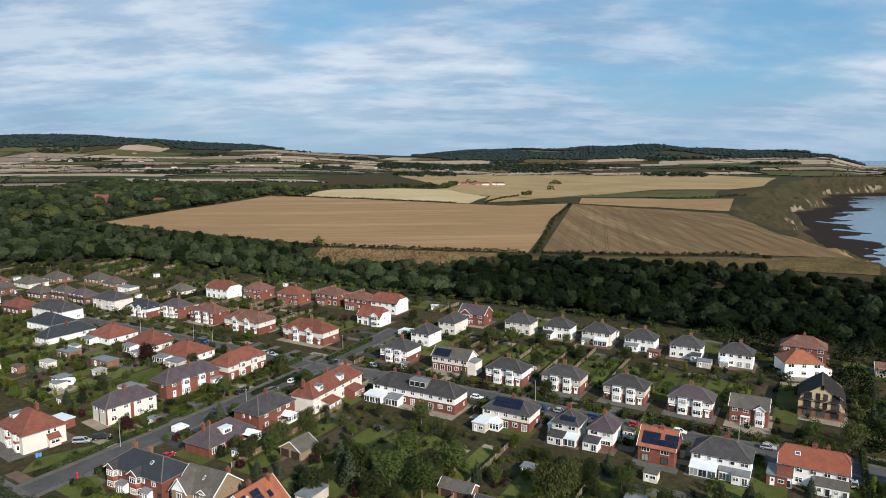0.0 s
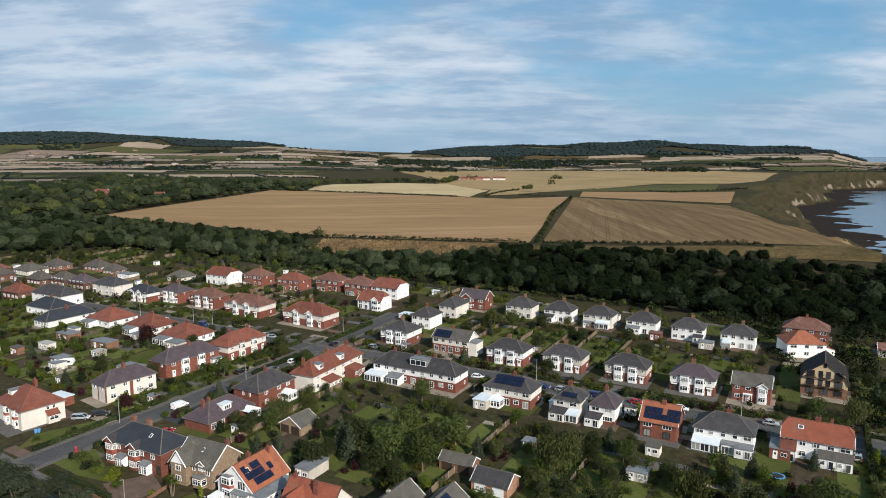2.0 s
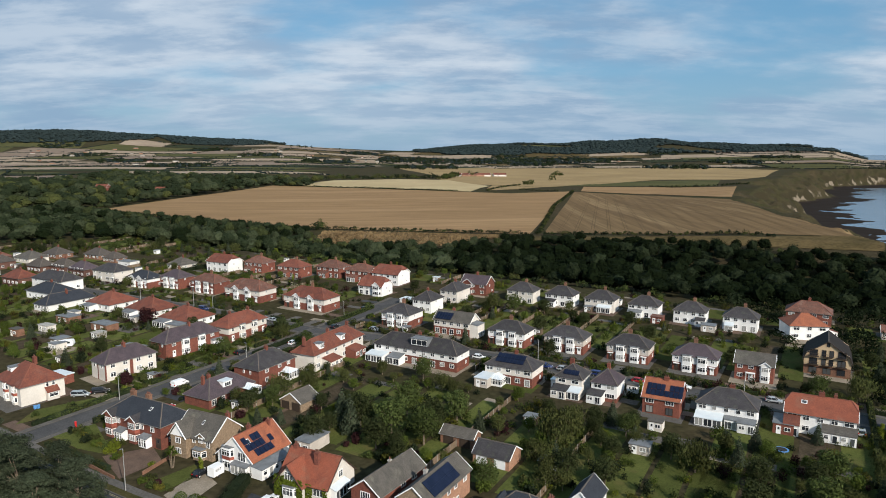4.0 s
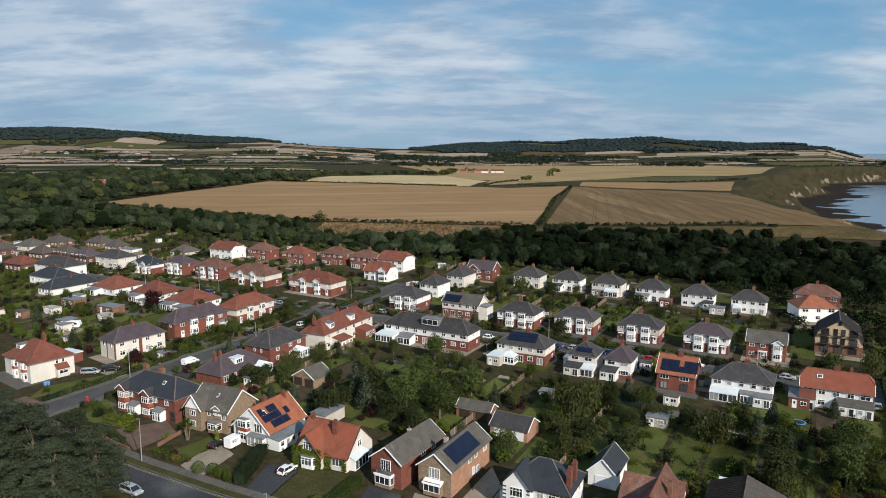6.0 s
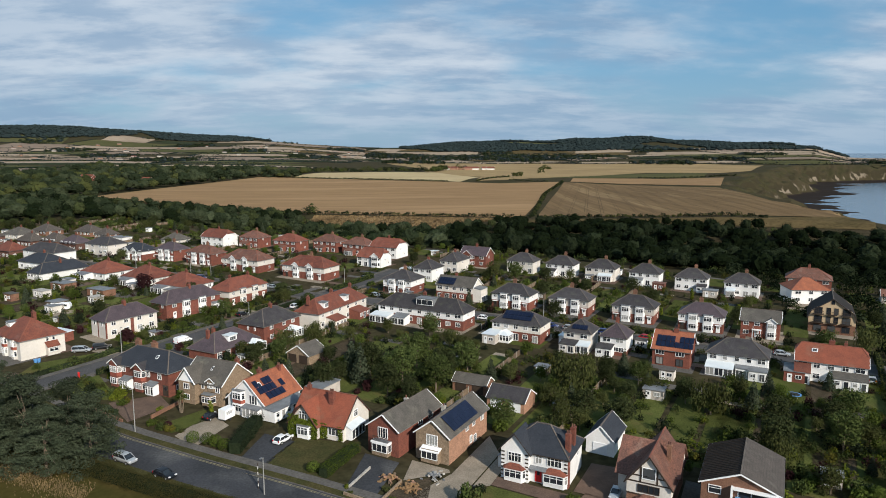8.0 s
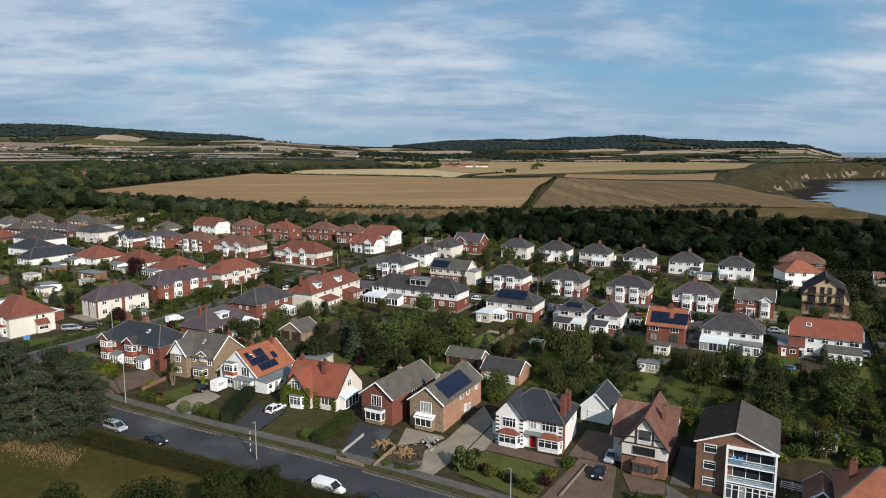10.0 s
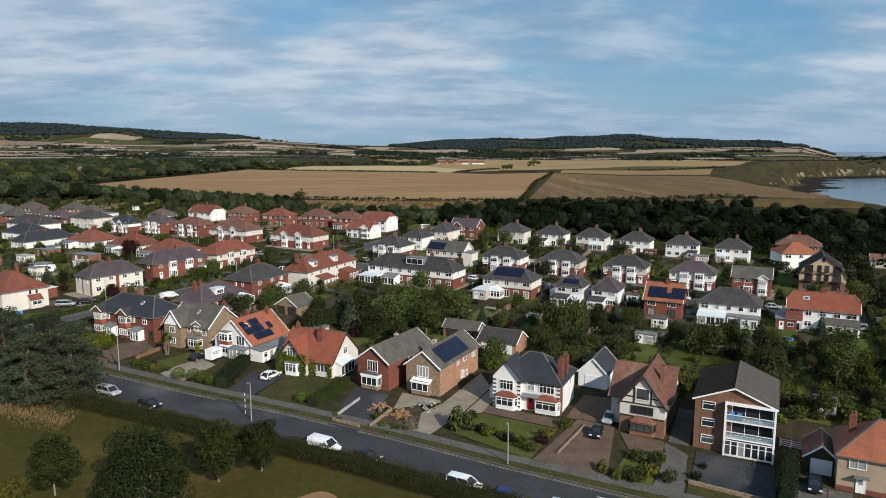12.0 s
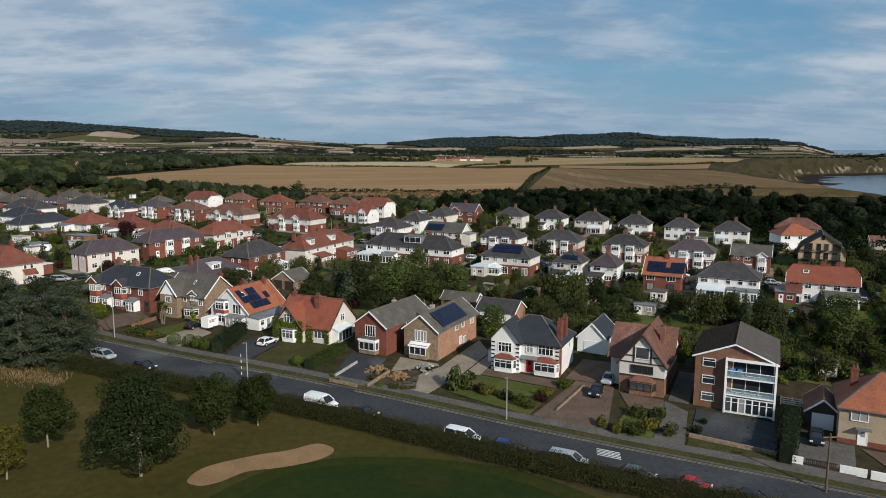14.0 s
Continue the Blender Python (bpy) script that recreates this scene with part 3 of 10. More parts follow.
def sea():
    """The sea, out to the horizon, with its far rim lifted to eye level."""
    xs, ys = np.linspace(250, 4200, 60), np.concatenate([np.linspace(500, 3000, 40), np.linspace(3100, 4900, 20)])
    g = Mesh()
    n = len(xs)
    g.v = [(x, y, -36.2 + 80 * max(0.0, (y - 3000) / 1900) ** 1.3) for y in ys for x in xs]
    g.f = [(j * n + i, j * n + i + 1, (j + 1) * n + i + 1, (j + 1) * n + i) for j in range(len(ys) - 1) for i in range(n - 1)]
    g.m = [0] * len(g.f)
    tagged(part("water", g, sea_material()), "blue-grey sea with light ripples against rocks", "sea", "", "structure")


sea()


def strip_field(name, near, far, mat, label, lift=0.35, n=26):
    """A field between a near and a far edge, both given as x, y corners in order."""
    near, far = np.array(near, float), np.array(far, float)

    def along(p, s):
        k = np.linspace(0, 1, len(p))
        return np.interp(s, k, p[:, 0]), np.interp(s, k, p[:, 1])

    def where(u, v):
        (x0, y0), (x1, y1) = along(near, u), along(far, u)
        return x0 + (x1 - x0) * v, y0 + (y1 - y0) * v
    return sheet(name, np.linspace(0, 1, 3 * n), np.linspace(0, 1, n), where, mat, label, "field", "structure", lift)


# ---- fields ----
def tramlines(name, near0, far0, near1, far1, count, mat, label):
    """Pairs of wheel tracks running across a field from its near to its far edge."""
    g = Mesh()
    for k in range(count):
        s = (k + 0.5) / count
        for off in (-1.1, 1.1):
            p = np.array(near0) * (1 - s) + np.array(near1) * s
            q = np.array(far0) * (1 - s) + np.array(far1) * s
            d = (q - p) / np.linalg.norm(q - p)
            nrm = np.array((-d[1], d[0]))
            pts = [p + (q - p) * t + nrm * off for t in np.linspace(0.02, 0.98, 30)]
            for p0, p1 in zip(pts[:-1], pts[1:]):
                c = [p0 - nrm * 0.16, p1 - nrm * 0.16, p1 + nrm * 0.16, p0 + nrm * 0.16]
                g.add([(x, y, float(land(x, y)) + 0.45) for x, y in c], [(3, 2, 1, 0)])
    tagged(part(name, g, mat), label, "wheel tracks", "", "structure")


strip_field("field", [(-407, 793), (-309, 724), (-246, 682), (-159, 628), (-113, 606), (-71, 593), (44, 559), (69, 550)],
            [(-299, 1193), (-250, 1180), (-214, 1160), (-132, 1115), (-55, 1046), (37, 976), (90, 948), (179, 980)], STUBBLE, "large brown harvested field beside a hedge")
strip_field("field", [(80, 549), (156, 509), (228, 481), (264, 472), (300, 466)], [(184, 972), (274, 904), (323, 778), (290, 590), (310, 488)], STUBBLE_DARK, "dark brown stubble field with wheel tracks by the cliff")
strip_field("field", [(-108, 547), (-63, 528), (6, 517), (42, 532)], [(-106, 595), (-70, 582), (-11, 561), (43, 545)], MAIZE, "narrow strip of ripe standing crop below the wood")
strip_field("field", [(-262, 1205), (-134, 1127), (-38, 1052), (37, 985)], [(-222, 1388), (-98, 1422), (6, 1370), (75, 1128)], STRAW, "pale straw stubble field in full sun")
strip_field("field", [(82, 1166), (157, 1085), (430, 1380), (585, 1400), (728, 1560)], [(-156, 2264), (139, 2569), (452, 2545), (850, 2450), (1035, 2130)], STRAW_GOLD, "golden stubble fields on the rising ground")
strip_field("field", [(196, 985), (285, 925), (338, 806)], [(225, 1109), (331, 1094), (434, 1020)], STUBBLE, "tan stubble strip above the tracked field")
strip_field("field", [(190, 1130), (343, 1126), (420, 1060)], [(300, 1269), (420, 1325), (540, 1345)], PASTURE, "dry pasture strip above the stubble")
strip_field("field", [(50, 521), (129, 490), (205, 441), (269, 414)], [(56, 540), (132, 505), (216, 468), (306, 476)], SCRUB, "rough scrubby grass strip below the hedge")
strip_field("field", [(160, 1100), (60, 1180), (-20, 1420)], [(420, 1410), (300, 1500), (60, 1640)], STRAW_GOLD, "golden stubble field below the farm", 0.3)
strip_field("field", [(60, 1000), (110, 1020), (150, 1075)], [(80, 1150), (110, 1120), (150, 1080)], STRAW_GOLD, "small dry meadow between hedges", 0.5)
tramlines("wheel_tracks", (84, 545), (192, 965), (300, 470), (318, 770), 17, TRACKS, "paired wheel tracks across the stubble")

rng = np.random.default_rng(5)


def ab(x, y):
    return x * CU + y * SU, -x * SU + y * CU


def on_far_hill(x, y):
    hill = math.exp(-((x + 2620) / 820) ** 4 - ((y - 4300) / 500) ** 2)
    second = math.exp(-((x + 1560) / 400) ** 4 - ((y - 4650) / 300) ** 2)
    right = math.exp(-((x - 800) / 900) ** 4 - ((y - 4500) / 520) ** 2) + math.exp(-((x - 1900) / 720) ** 4 - ((y - 4500) / 480) ** 2)
    a, b = ab(x, y)
    sea_side = a > np.interp(b, COAST_B, COAST_A) - 60
    patchy = math.sin(x / 130) + math.sin(y / 95 + x / 210)
    return y < 4780 and not sea_side and (hill > 0.42 or (second > 0.15 and patchy > -0.9) or (right > 0.22 and patchy > -1.0))


def far_farmland():
    """Patchwork of small fields on the plain, with hedges, out to the hills."""
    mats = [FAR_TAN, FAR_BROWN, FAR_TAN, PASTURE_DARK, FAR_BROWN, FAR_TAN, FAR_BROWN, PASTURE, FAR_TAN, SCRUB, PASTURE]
    hedge_pts = []
    y = 1500.0
    while y < 4450:
        dy = 105 + (y - 1500) * 0.045 + rng.uniform(0, 90)
        x = -0.72 * y - 300 + rng.uniform(0, 200)
        while x < 0.60 * y + 200:
            dx = rng.uniform(150, 620)
            cx, cy = x + dx / 2, y + dy / 2
            a, b = cx * CU + cy * SU, -cx * SU + cy * CU
            clear = a < np.interp(b, COAST_B, COAST_A) - 75
            in_near = (-260 < cx < 1250 and cy < 2480 and cx > -260 - (cy - 1500) * 0.1) and cy < 2350
            if clear and not in_near and rng.random() < 0.95 and not on_far_hill(cx, cy):
                sk = rng.uniform(-90, 90)
                j = rng.uniform(-30, 30, 4)
                mat = mats[int(rng.integers(len(mats)))]
                if y < 2000 and x < -600 and mat is STRAW:
                    mat = PASTURE
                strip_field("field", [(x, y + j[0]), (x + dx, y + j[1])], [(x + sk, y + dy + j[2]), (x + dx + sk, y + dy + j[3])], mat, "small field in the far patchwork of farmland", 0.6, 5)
                for s in np.arange(0, dx, 5.5) if rng.random() < 0.75 else ():
                    hedge_pts.append((x + s, y + j[0] + (j[1] - j[0]) * s / dx - 3))
                if rng.random() < 0.6:
                    for s in np.arange(0, dy, 5.5):
                        hedge_pts.append((x + sk * s / dy - 2, y + s))
            x += dx + 6
        y += dy + 8
    return hedge_pts


far_hedges = far_farmland()


# ---- woods and hedges as joined leaf clumps ----
def clump_mass(name, spots, heights, radii, n, size, mats, label, category, seed, spread=0.4, flat=1.0):
    """Many crowns of leaf clumps in one mesh: spots (k, 2), heights and radii (k)."""
    r = np.random.default_rng(seed)
    spots, heights, radii = np.asarray(spots, float), np.asarray(heights, float), np.asarray(radii, float)
    k = len(spots)
    d = r.normal(0, 1, (k, n, 3))
    d[:, :, 2] = np.abs(d[:, :, 2]) * 1.0 - 0.35 * (r.random((k, n)) < 0.4)
    d /= np.linalg.norm(d, axis=2)[:, :, None]
    lump = 1 + 0.28 * np.sin(d[:, :, 0] * 5 + r.uniform(0, 6, (k, 1))) * np.sin(d[:, :, 1] * 5 + r.uniform(0, 6, (k, 1))) + 0.16 * np.sin(d[:, :, 2] * 9 + r.uniform(0, 6, (k, 1)))
    rad = lump * r.uniform(0.80, 1.04, (k, n))
    base = land(spots[:, 0], spots[:, 1])
    ch = heights * 0.62 * flat
    p = np.empty((k, n, 3))
    p[:, :, 0] = spots[:, 0, None] + d[:, :, 0] * rad * radii[:, None]
    p[:, :, 1] = spots[:, 1, None] + d[:, :, 1] * rad * radii[:, None]
    p[:, :, 2] = (base + heights - ch)[:, None] + d[:, :, 2] * rad * ch[:, None]
    q = leaf_quads(p.reshape(-1, 3), d.reshape(-1, 3), np.repeat(np.asarray(size) * np.ones(k), n), r, spread)
    idx = np.repeat(r.integers(0, len(mats), k), n)
    ob = new(name, quads(name, q, mats, idx))
    return tagged(ob, label, category, "", "stuff")


def scatter(count, inside, box, gap, seed):
    r = np.random.default_rng(seed)
    x0, x1, y0, y1 = box
    cells, pts = {}, []
    for _ in range(count * 14):
        x, y = r.uniform(x0, x1), r.uniform(y0, y1)
        if not inside(x, y):
            continue
        key = (int(x // gap), int(y // gap))
        near = [q for i in (-1, 0, 1) for j in (-1, 0, 1) for q in cells.get((key[0] + i, key[1] + j), ())]
        if any((x - q[0]) ** 2 + (y - q[1]) ** 2 < gap * gap for q in near):
            continue
        cells.setdefault(key, []).append((x, y))
        pts.append((x, y))
        if len(pts) >= count:
            break
    return np.array(pts)


RAVINE_A = (-760, -740, -546, -398, -372, -362, -245, -216, -125, -34, 60)
RAVINE_B = (494, 489, 470, 466, 446, 421, 449, 474, 485, 479, 468)


def in_ravine(x, y):
    """The wooded ravine between the gardens and the big fields."""
    a, b = ab(x, y)
    far_edge = np.interp(a, RAVINE_A, RAVINE_B)
    near_edge = np.interp(a, (-720, -540, -480, -440, -415, -400, -330, -180, -110, -30, 0, 60), (200, 225, 240, 255, 285, 306, 318, 338, 330, 318, 335, 338))
    return near_edge < b < far_edge and a < 95 and not (-560 < a < -530 and 375 < b < 398)


GLADES = ((-552, 912, 46, 27), (-488, 905, 40, 24), (-402, 742, 28, 20), (-338, 676, 40, 18), (-432, 684, 34, 19), (-464, 1005, 44, 30), (-288, 684, 30, 15), (-605, 1000, 40, 24), (-545, 1075, 30, 34), (-429, 1025, 26, 30))


def in_left_woods(x, y):
    """Woods and hedgerow trees between the estate, the big field and the plain."""
    a, b = ab(x, y)
    glade = any(((x - gx) / rx) ** 2 + ((y - gy) / ry) ** 2 < 1 + 0.35 * math.sin(x / 7) for gx, gy, rx, ry in GLADES)
    left_of_field = x < np.interp(y, (480, 793, 1193, 1260), (-396, -412, -304, -240))
    yard = abs(x + 556) < 20 and -20 < y - 1110 < 16 or abs(x + 438) < 16 and -20 < y - 1052 < 14
    if y > 470 and left_of_field and b > np.interp(a, (-1500, -900, -760, -720), (150, 190, 235, 494)) and y < 1440 + 0.25 * x + 140 * math.sin(x / 160):
        return not glade and not yard
    # the belt along the upper edge of the big field
    return -760 < x < -235 and 1175 - (x + 300) * 0.1 < y < 1330 - (x + 300) * 0.55


def ico(level):
    bm = bmesh.new()
    bmesh.ops.create_icosphere(bm, subdivisions=level, radius=1.0)
    v = np.array([tuple(q.co) for q in bm.verts])
    f = np.array([[q.index for q in t.verts] for t in bm.faces])
    bm.free()
    return v, f[(v[f][:, :, 2] > -0.55).any(axis=1)]


def crown_mass(name, spots, heights, radii, leaves, size, mats, label, category, seed, lobes=9, level=3, bare=0.5):
    """A wood of lobed crowns in one mesh: each crown a lumpy dome under a skin of loose leaf clumps."""
    r = np.random.default_rng(seed)
    spots, heights, radii = np.asarray(spots, float), np.asarray(heights, float), np.asarray(radii, float)
    v, f = ico(level)
    k, nv, nf = len(spots), len(v), len(f)
    base = land(spots[:, 0], spots[:, 1])
    dirs = r.normal(0, 1, (k, lobes, 3))
    dirs[:, :, 2] = np.abs(dirs[:, :, 2]) * 0.9
    dirs /= np.linalg.norm(dirs, axis=2)[:, :, None]
    reach = r.uniform(0.6, 1.1, (k, 1, lobes))
    phase = r.uniform(0, 6.28, (k, 1, 3))

    def radius(d):
        dot = np.einsum("kni,kli->knl", d, dirs)
        bump = np.max(np.clip((dot - 0.55) / 0.45, 0, 1) ** 0.6 * reach, axis=2)
        fine = np.sin(d[:, :, 0] * 11 + phase[:, :, 0]) * np.sin(d[:, :, 1] * 12 + phase[:, :, 1]) * np.sin(d[:, :, 2] * 10 + phase[:, :, 2])
        return 0.58 + 0.46 * bump + 0.16 * fine

    ch = heights * bare
    mid = np.stack([spots[:, 0], spots[:, 1], base + heights - ch], 1)
    scale = np.stack([radii, radii, ch], 1)
    d = np.broadcast_to(v, (k, nv, 3))
    core = mid[:, None] + d * (radius(d) * r.uniform(0.76, 1.0, (k, nv)))[:, :, None] * scale[:, None]
    tri = (f[None] + (np.arange(k) * nv)[:, None, None]).reshape(-1, 3)
    d2 = r.normal(0, 1, (k, leaves, 3))
    d2[:, :, 2] = np.abs(d2[:, :, 2]) - 0.3
    d2 /= np.linalg.norm(d2, axis=2)[:, :, None]
    p2 = mid[:, None] + d2 * (radius(d2) * r.uniform(0.86, 1.14, (k, leaves)))[:, :, None] * scale[:, None]
    q = leaf_quads(p2.reshape(-1, 3), d2.reshape(-1, 3) + (0, 0, 0.2), size, r, 0.38)
    nq = len(q)
    me = bpy.data.meshes.new(name)
    co = np.concatenate([core.reshape(-1, 3), q.reshape(-1, 3)]).astype(np.float32)
    me.vertices.add(len(co))
    me.vertices.foreach_set("co", co.ravel())
    loops = np.concatenate([tri.ravel(), k * nv + np.arange(4 * nq)]).astype(np.int32)
    me.loops.add(len(loops))
    me.loops.foreach_set("vertex_index", loops)
    me.polygons.add(len(tri) + nq)
    me.polygons.foreach_set("loop_start", np.concatenate([np.arange(len(tri)) * 3, len(tri) * 3 + np.arange(nq) * 4]).astype(np.int32))
    me.polygons.foreach_set("use_smooth", np.zeros(len(tri) + nq, bool))
    for mt in mats:
        me.materials.append(mt)
    pick = r.integers(0, len(mats), k)
    me.polygons.foreach_set("material_index", np.concatenate([np.repeat(pick, nf), np.repeat(pick, leaves)]).astype(np.int32))
    me.update()
    me.validate()
    return tagged(new(name, me), label, category, "", "stuff")


# the nearer woods mix in leaf tones darkened for shade
WOODS = [LEAF_WOOD, LEAF_DARK, LEAF_SHADE, LEAF_DARK, LEAF_DULL, LEAF_DARK, LEAF_SHADE, LEAF_WOOD]
pts = scatter(2000, in_ravine, (-480, 330, 290, 860), 7.4, 1)
r0 = np.random.default_rng(2)
# the right-hand wood's leaves are darkened to stand for a cloud's shadow
for side, mats, seed, lab in ((0, [LEAF_WOOD, LEAF_DARK, LEAF_DULL, LEAF_SHADE, LEAF_DARK, LEAF_SHADE, LEAF_WOOD, LEAF_DARK], 3, "mixed green broadleaf wood filling the ravine"), (1, [LEAF_SHADE, LEAF_SHADE, LEAF_SHADE, LEAF_SHADE, LEAF_DARK], 14, "dense wood in cloud-shade tones filling the ravine towards the cliffs")):
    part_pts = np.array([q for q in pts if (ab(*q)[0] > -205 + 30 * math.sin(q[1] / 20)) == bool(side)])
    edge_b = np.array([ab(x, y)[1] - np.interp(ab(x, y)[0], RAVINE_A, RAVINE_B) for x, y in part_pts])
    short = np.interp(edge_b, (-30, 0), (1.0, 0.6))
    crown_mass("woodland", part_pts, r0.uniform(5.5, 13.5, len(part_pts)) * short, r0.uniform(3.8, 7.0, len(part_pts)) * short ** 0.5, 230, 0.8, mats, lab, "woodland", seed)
rough_edge = scatter(520, lambda x, y: in_ravine(x + 6, y + 10) != in_ravine(x, y), (-480, 330, 270, 640), 3.4, 15)
clump_mass("scrub", rough_edge, r0.uniform(1.5, 4.0, len(rough_edge)), r0.uniform(1.6, 3.0, len(rough_edge)), 90, 0.7, [LEAF, LEAF_OLIVE, LEAF_DARK], "scrub and brambles along the wood's edge", "scrub", 16)
pts = scatter(3000, in_left_woods, (-1250, -235, 470, 1600), 11.5, 4)
pts = pts[pts[:, 0] > -0.70 * pts[:, 1] - 40]
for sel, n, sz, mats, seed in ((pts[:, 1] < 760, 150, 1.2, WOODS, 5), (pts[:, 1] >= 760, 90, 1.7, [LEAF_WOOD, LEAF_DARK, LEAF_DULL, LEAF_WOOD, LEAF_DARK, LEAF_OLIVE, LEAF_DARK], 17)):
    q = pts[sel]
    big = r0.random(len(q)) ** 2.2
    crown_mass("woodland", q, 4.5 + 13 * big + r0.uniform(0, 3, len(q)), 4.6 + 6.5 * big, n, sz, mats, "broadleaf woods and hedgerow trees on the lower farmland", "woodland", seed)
for gx, gy, rx, ry in GLADES:
    sheet("meadow", np.linspace(0, 1, 8), np.linspace(0, math.tau, 25), lambda u, v: (gx + rx * 1.1 * u * np.cos(v), gy + ry * 1.1 * u * np.sin(v)), SCRUB, "small dry meadow in a glade of the wood", "meadow", "structure", 0.3)


def hedge_line(points, step):
    out = []
    for (x0, y0), (x1, y1) in zip(points[:-1], points[1:]):
        n = max(1, int(math.hypot(x1 - x0, y1 - y0) / step))
        out += [(x0 + (x1 - x0) * i / n, y0 + (y1 - y0) * i / n) for i in range(n)]
    return out


lines = hedge_line([(-407, 793), (-309, 724), (-246, 682), (-159, 628), (-113, 606), (-71, 593), (44, 559), (69, 550)], 3.0)
lines += hedge_line([(75, 546), (100, 660), (128, 790), (183, 976)], 3.0)
lines += hedge_line([(80, 543), (154, 502), (222, 475), (226, 462)], 3.0)
lines += hedge_line([(-299, 1196), (-214, 1163), (-132, 1118), (-55, 1049), (20, 988)], 3.2)
lines += hedge_line([(60, 990), (85, 1060), (130, 1165)], 4.0) + hedge_line([(110, 1010), (140, 985), (165, 975)], 4.0)
lines += hedge_line([(330, 1100), (430, 1068), (500, 1120)], 4.0)
lines = np.array(lines) + r0.normal(0, 0.7, (len(lines), 2))
clump_mass("field_hedges", lines, r0.uniform(1.6, 3.6, len(lines)), r0.uniform(1.3, 2.3, len(lines)), 70, 0.75, [LEAF_DARK, LEAF_OLIVE, LEAF_DARK], "dark hawthorn hedges dividing the fields", "hedge", 6)
fh = np.array(far_hedges)
fh = fh[r0.random(len(fh)) < 0.94] + r0.normal(0, 2.0, (int((r0.random(1) * 0).sum()) + 1, 2))
tall = np.where(r0.random(len(fh)) < 0.045, 3.6, 0.8)
clump_mass("far_hedgerows", fh, r0.uniform(2.2, 3.8, len(fh)) * tall ** 1.1, r0.uniform(2.4, 4.0, len(fh)) * tall ** 0.7, 9, 4.4, [LEAF_HAZE, LEAF_DARK, LEAF_HAZE], "hedgerows with scattered trees on the far farmland", "hedgerow", 7)


def in_valley_wood(x, y):
    a, b = ab(x, y)
    return (a < np.interp(b, COAST_B, COAST_A) - 160 and math.sin(x / 130 + 2) * math.sin(y / 160) > 0.72) or (-300 < x < 700 and 2900 < y < 3500)


pts = scatter(4300, on_far_hill, (-3300, 2700, 3300, 4780), 20, 8)
crown_mass("far_woodland", pts, r0.uniform(11, 19, len(pts)), r0.uniform(15, 24, len(pts)), 14, 7.0, [LEAF_HAZE], "dark haze-tinted woods over the distant hills", "woodland", 9, 6, 2, 0.7)
pts = scatter(1300, in_valley_wood, (-2300, 1900, 1900, 4200), 14, 10)
clump_mass("far_woodland", pts, r0.uniform(7, 15, len(pts)), r0.uniform(8, 15, len(pts)), 26, 7.0, [LEAF_HAZE, LEAF_DARK, LEAF_DARK], "copses and village trees in the far valley", "woodland", 11, 0.2)
bits = np.array(hedge_line([(-260, 1395), (-100, 1430), (0, 1400), (30, 1560)], 9.0) + [(60, 1590), (75, 1600), (260, 1620), (275, 1630), (268, 1640), (330, 2300), (210, 1340), (140, 1180), (150, 1190)])
clump_mass("farm_trees", bits, r0.uniform(6, 13, len(bits)), r0.uniform(5, 9, len(bits)), 90, 2.6, [LEAF, LEAF_OLIVE, LEAF_DARK], "trees round the farm on the pale fields", "trees", 12)
edge = np.array([(-112 + r0.normal(0, 2), 603 + r0.normal(0, 1.5)) for _ in range(5)])
clump_mass("hedgerow_tree", edge, r0.uniform(6, 10, 5), r0.uniform(3, 4.5, 5), 150, 0.9, [LEAF, LEAF_DARK], "leafy tree standing up from the field hedge", "tree", 13)


def standing_crop():
    """Upright stalks and leaves of the ripe crop, in the narrow strip below the big field."""
    r = np.random.default_rng(23)
    u, v = r.random(7000), r.random(7000)
    near = np.array([(-108, 547), (-63, 528), (6, 517), (42, 532)], float)
    far = np.array([(-106, 595), (-70, 582), (-11, 561), (43, 545)], float)
    k = np.linspace(0, 1, 4)
    x = np.interp(u, k, near[:, 0]) * (1 - v) + np.interp(u, k, far[:, 0]) * v
    y = np.interp(u, k, near[:, 1]) * (1 - v) + np.interp(u, k, far[:, 1]) * v
    p = np.stack([x, y, land(x, y) + 0.9], -1)
    d = np.stack([r.normal(0, 1, 7000), r.normal(0, 1, 7000), r.uniform(0, 1.2, 7000)], -1)
    ob = new("standing_crop", quads("standing_crop", leaf_quads(p, d, 1.5, r, 0.2), MAIZE))
    tagged(ob, "ripe brown standing crop in a narrow strip", "crop", "", "stuff")


standing_crop()


# ---- roads, pavements and gardens ----
def ribbon(name, line, width, z, mat, label, category, kind="structure", thick=0.0):
    """A flat band along x, y points; raised by its thickness when it is a kerbed pavement."""
    g = Mesh()
    p = []
    for (x0, y0), (x1, y1) in zip(line[:-1], line[1:]):
        n = max(1, int(math.hypot(x1 - x0, y1 - y0) / 5))
        p += [Vector((x0 + (x1 - x0) * i / n, y0 + (y1 - y0) * i / n, 0)) for i in range(n)]
    p.append(Vector((*line[-1], 0)))
    left, right = [], []
    for i, q in enumerate(p):
        d = (p[min(i + 1, len(p) - 1)] - p[max(i - 1, 0)]).normalized()
        n = Vector((-d.y, d.x, 0)) * (width / 2)
        left.append(q + n)
        right.append(q - n)
    for i in range(len(p) - 1):
        c = [(q.x, q.y, z + float(land(q.x, q.y))) for q in (right[i], right[i + 1], left[i + 1], left[i])]
        if thick:
            g.slab(c, thick)
        else:
            g.add(c, [(0, 1, 2, 3)])
    return tagged(part(name, g, mat), label, category, "", kind)


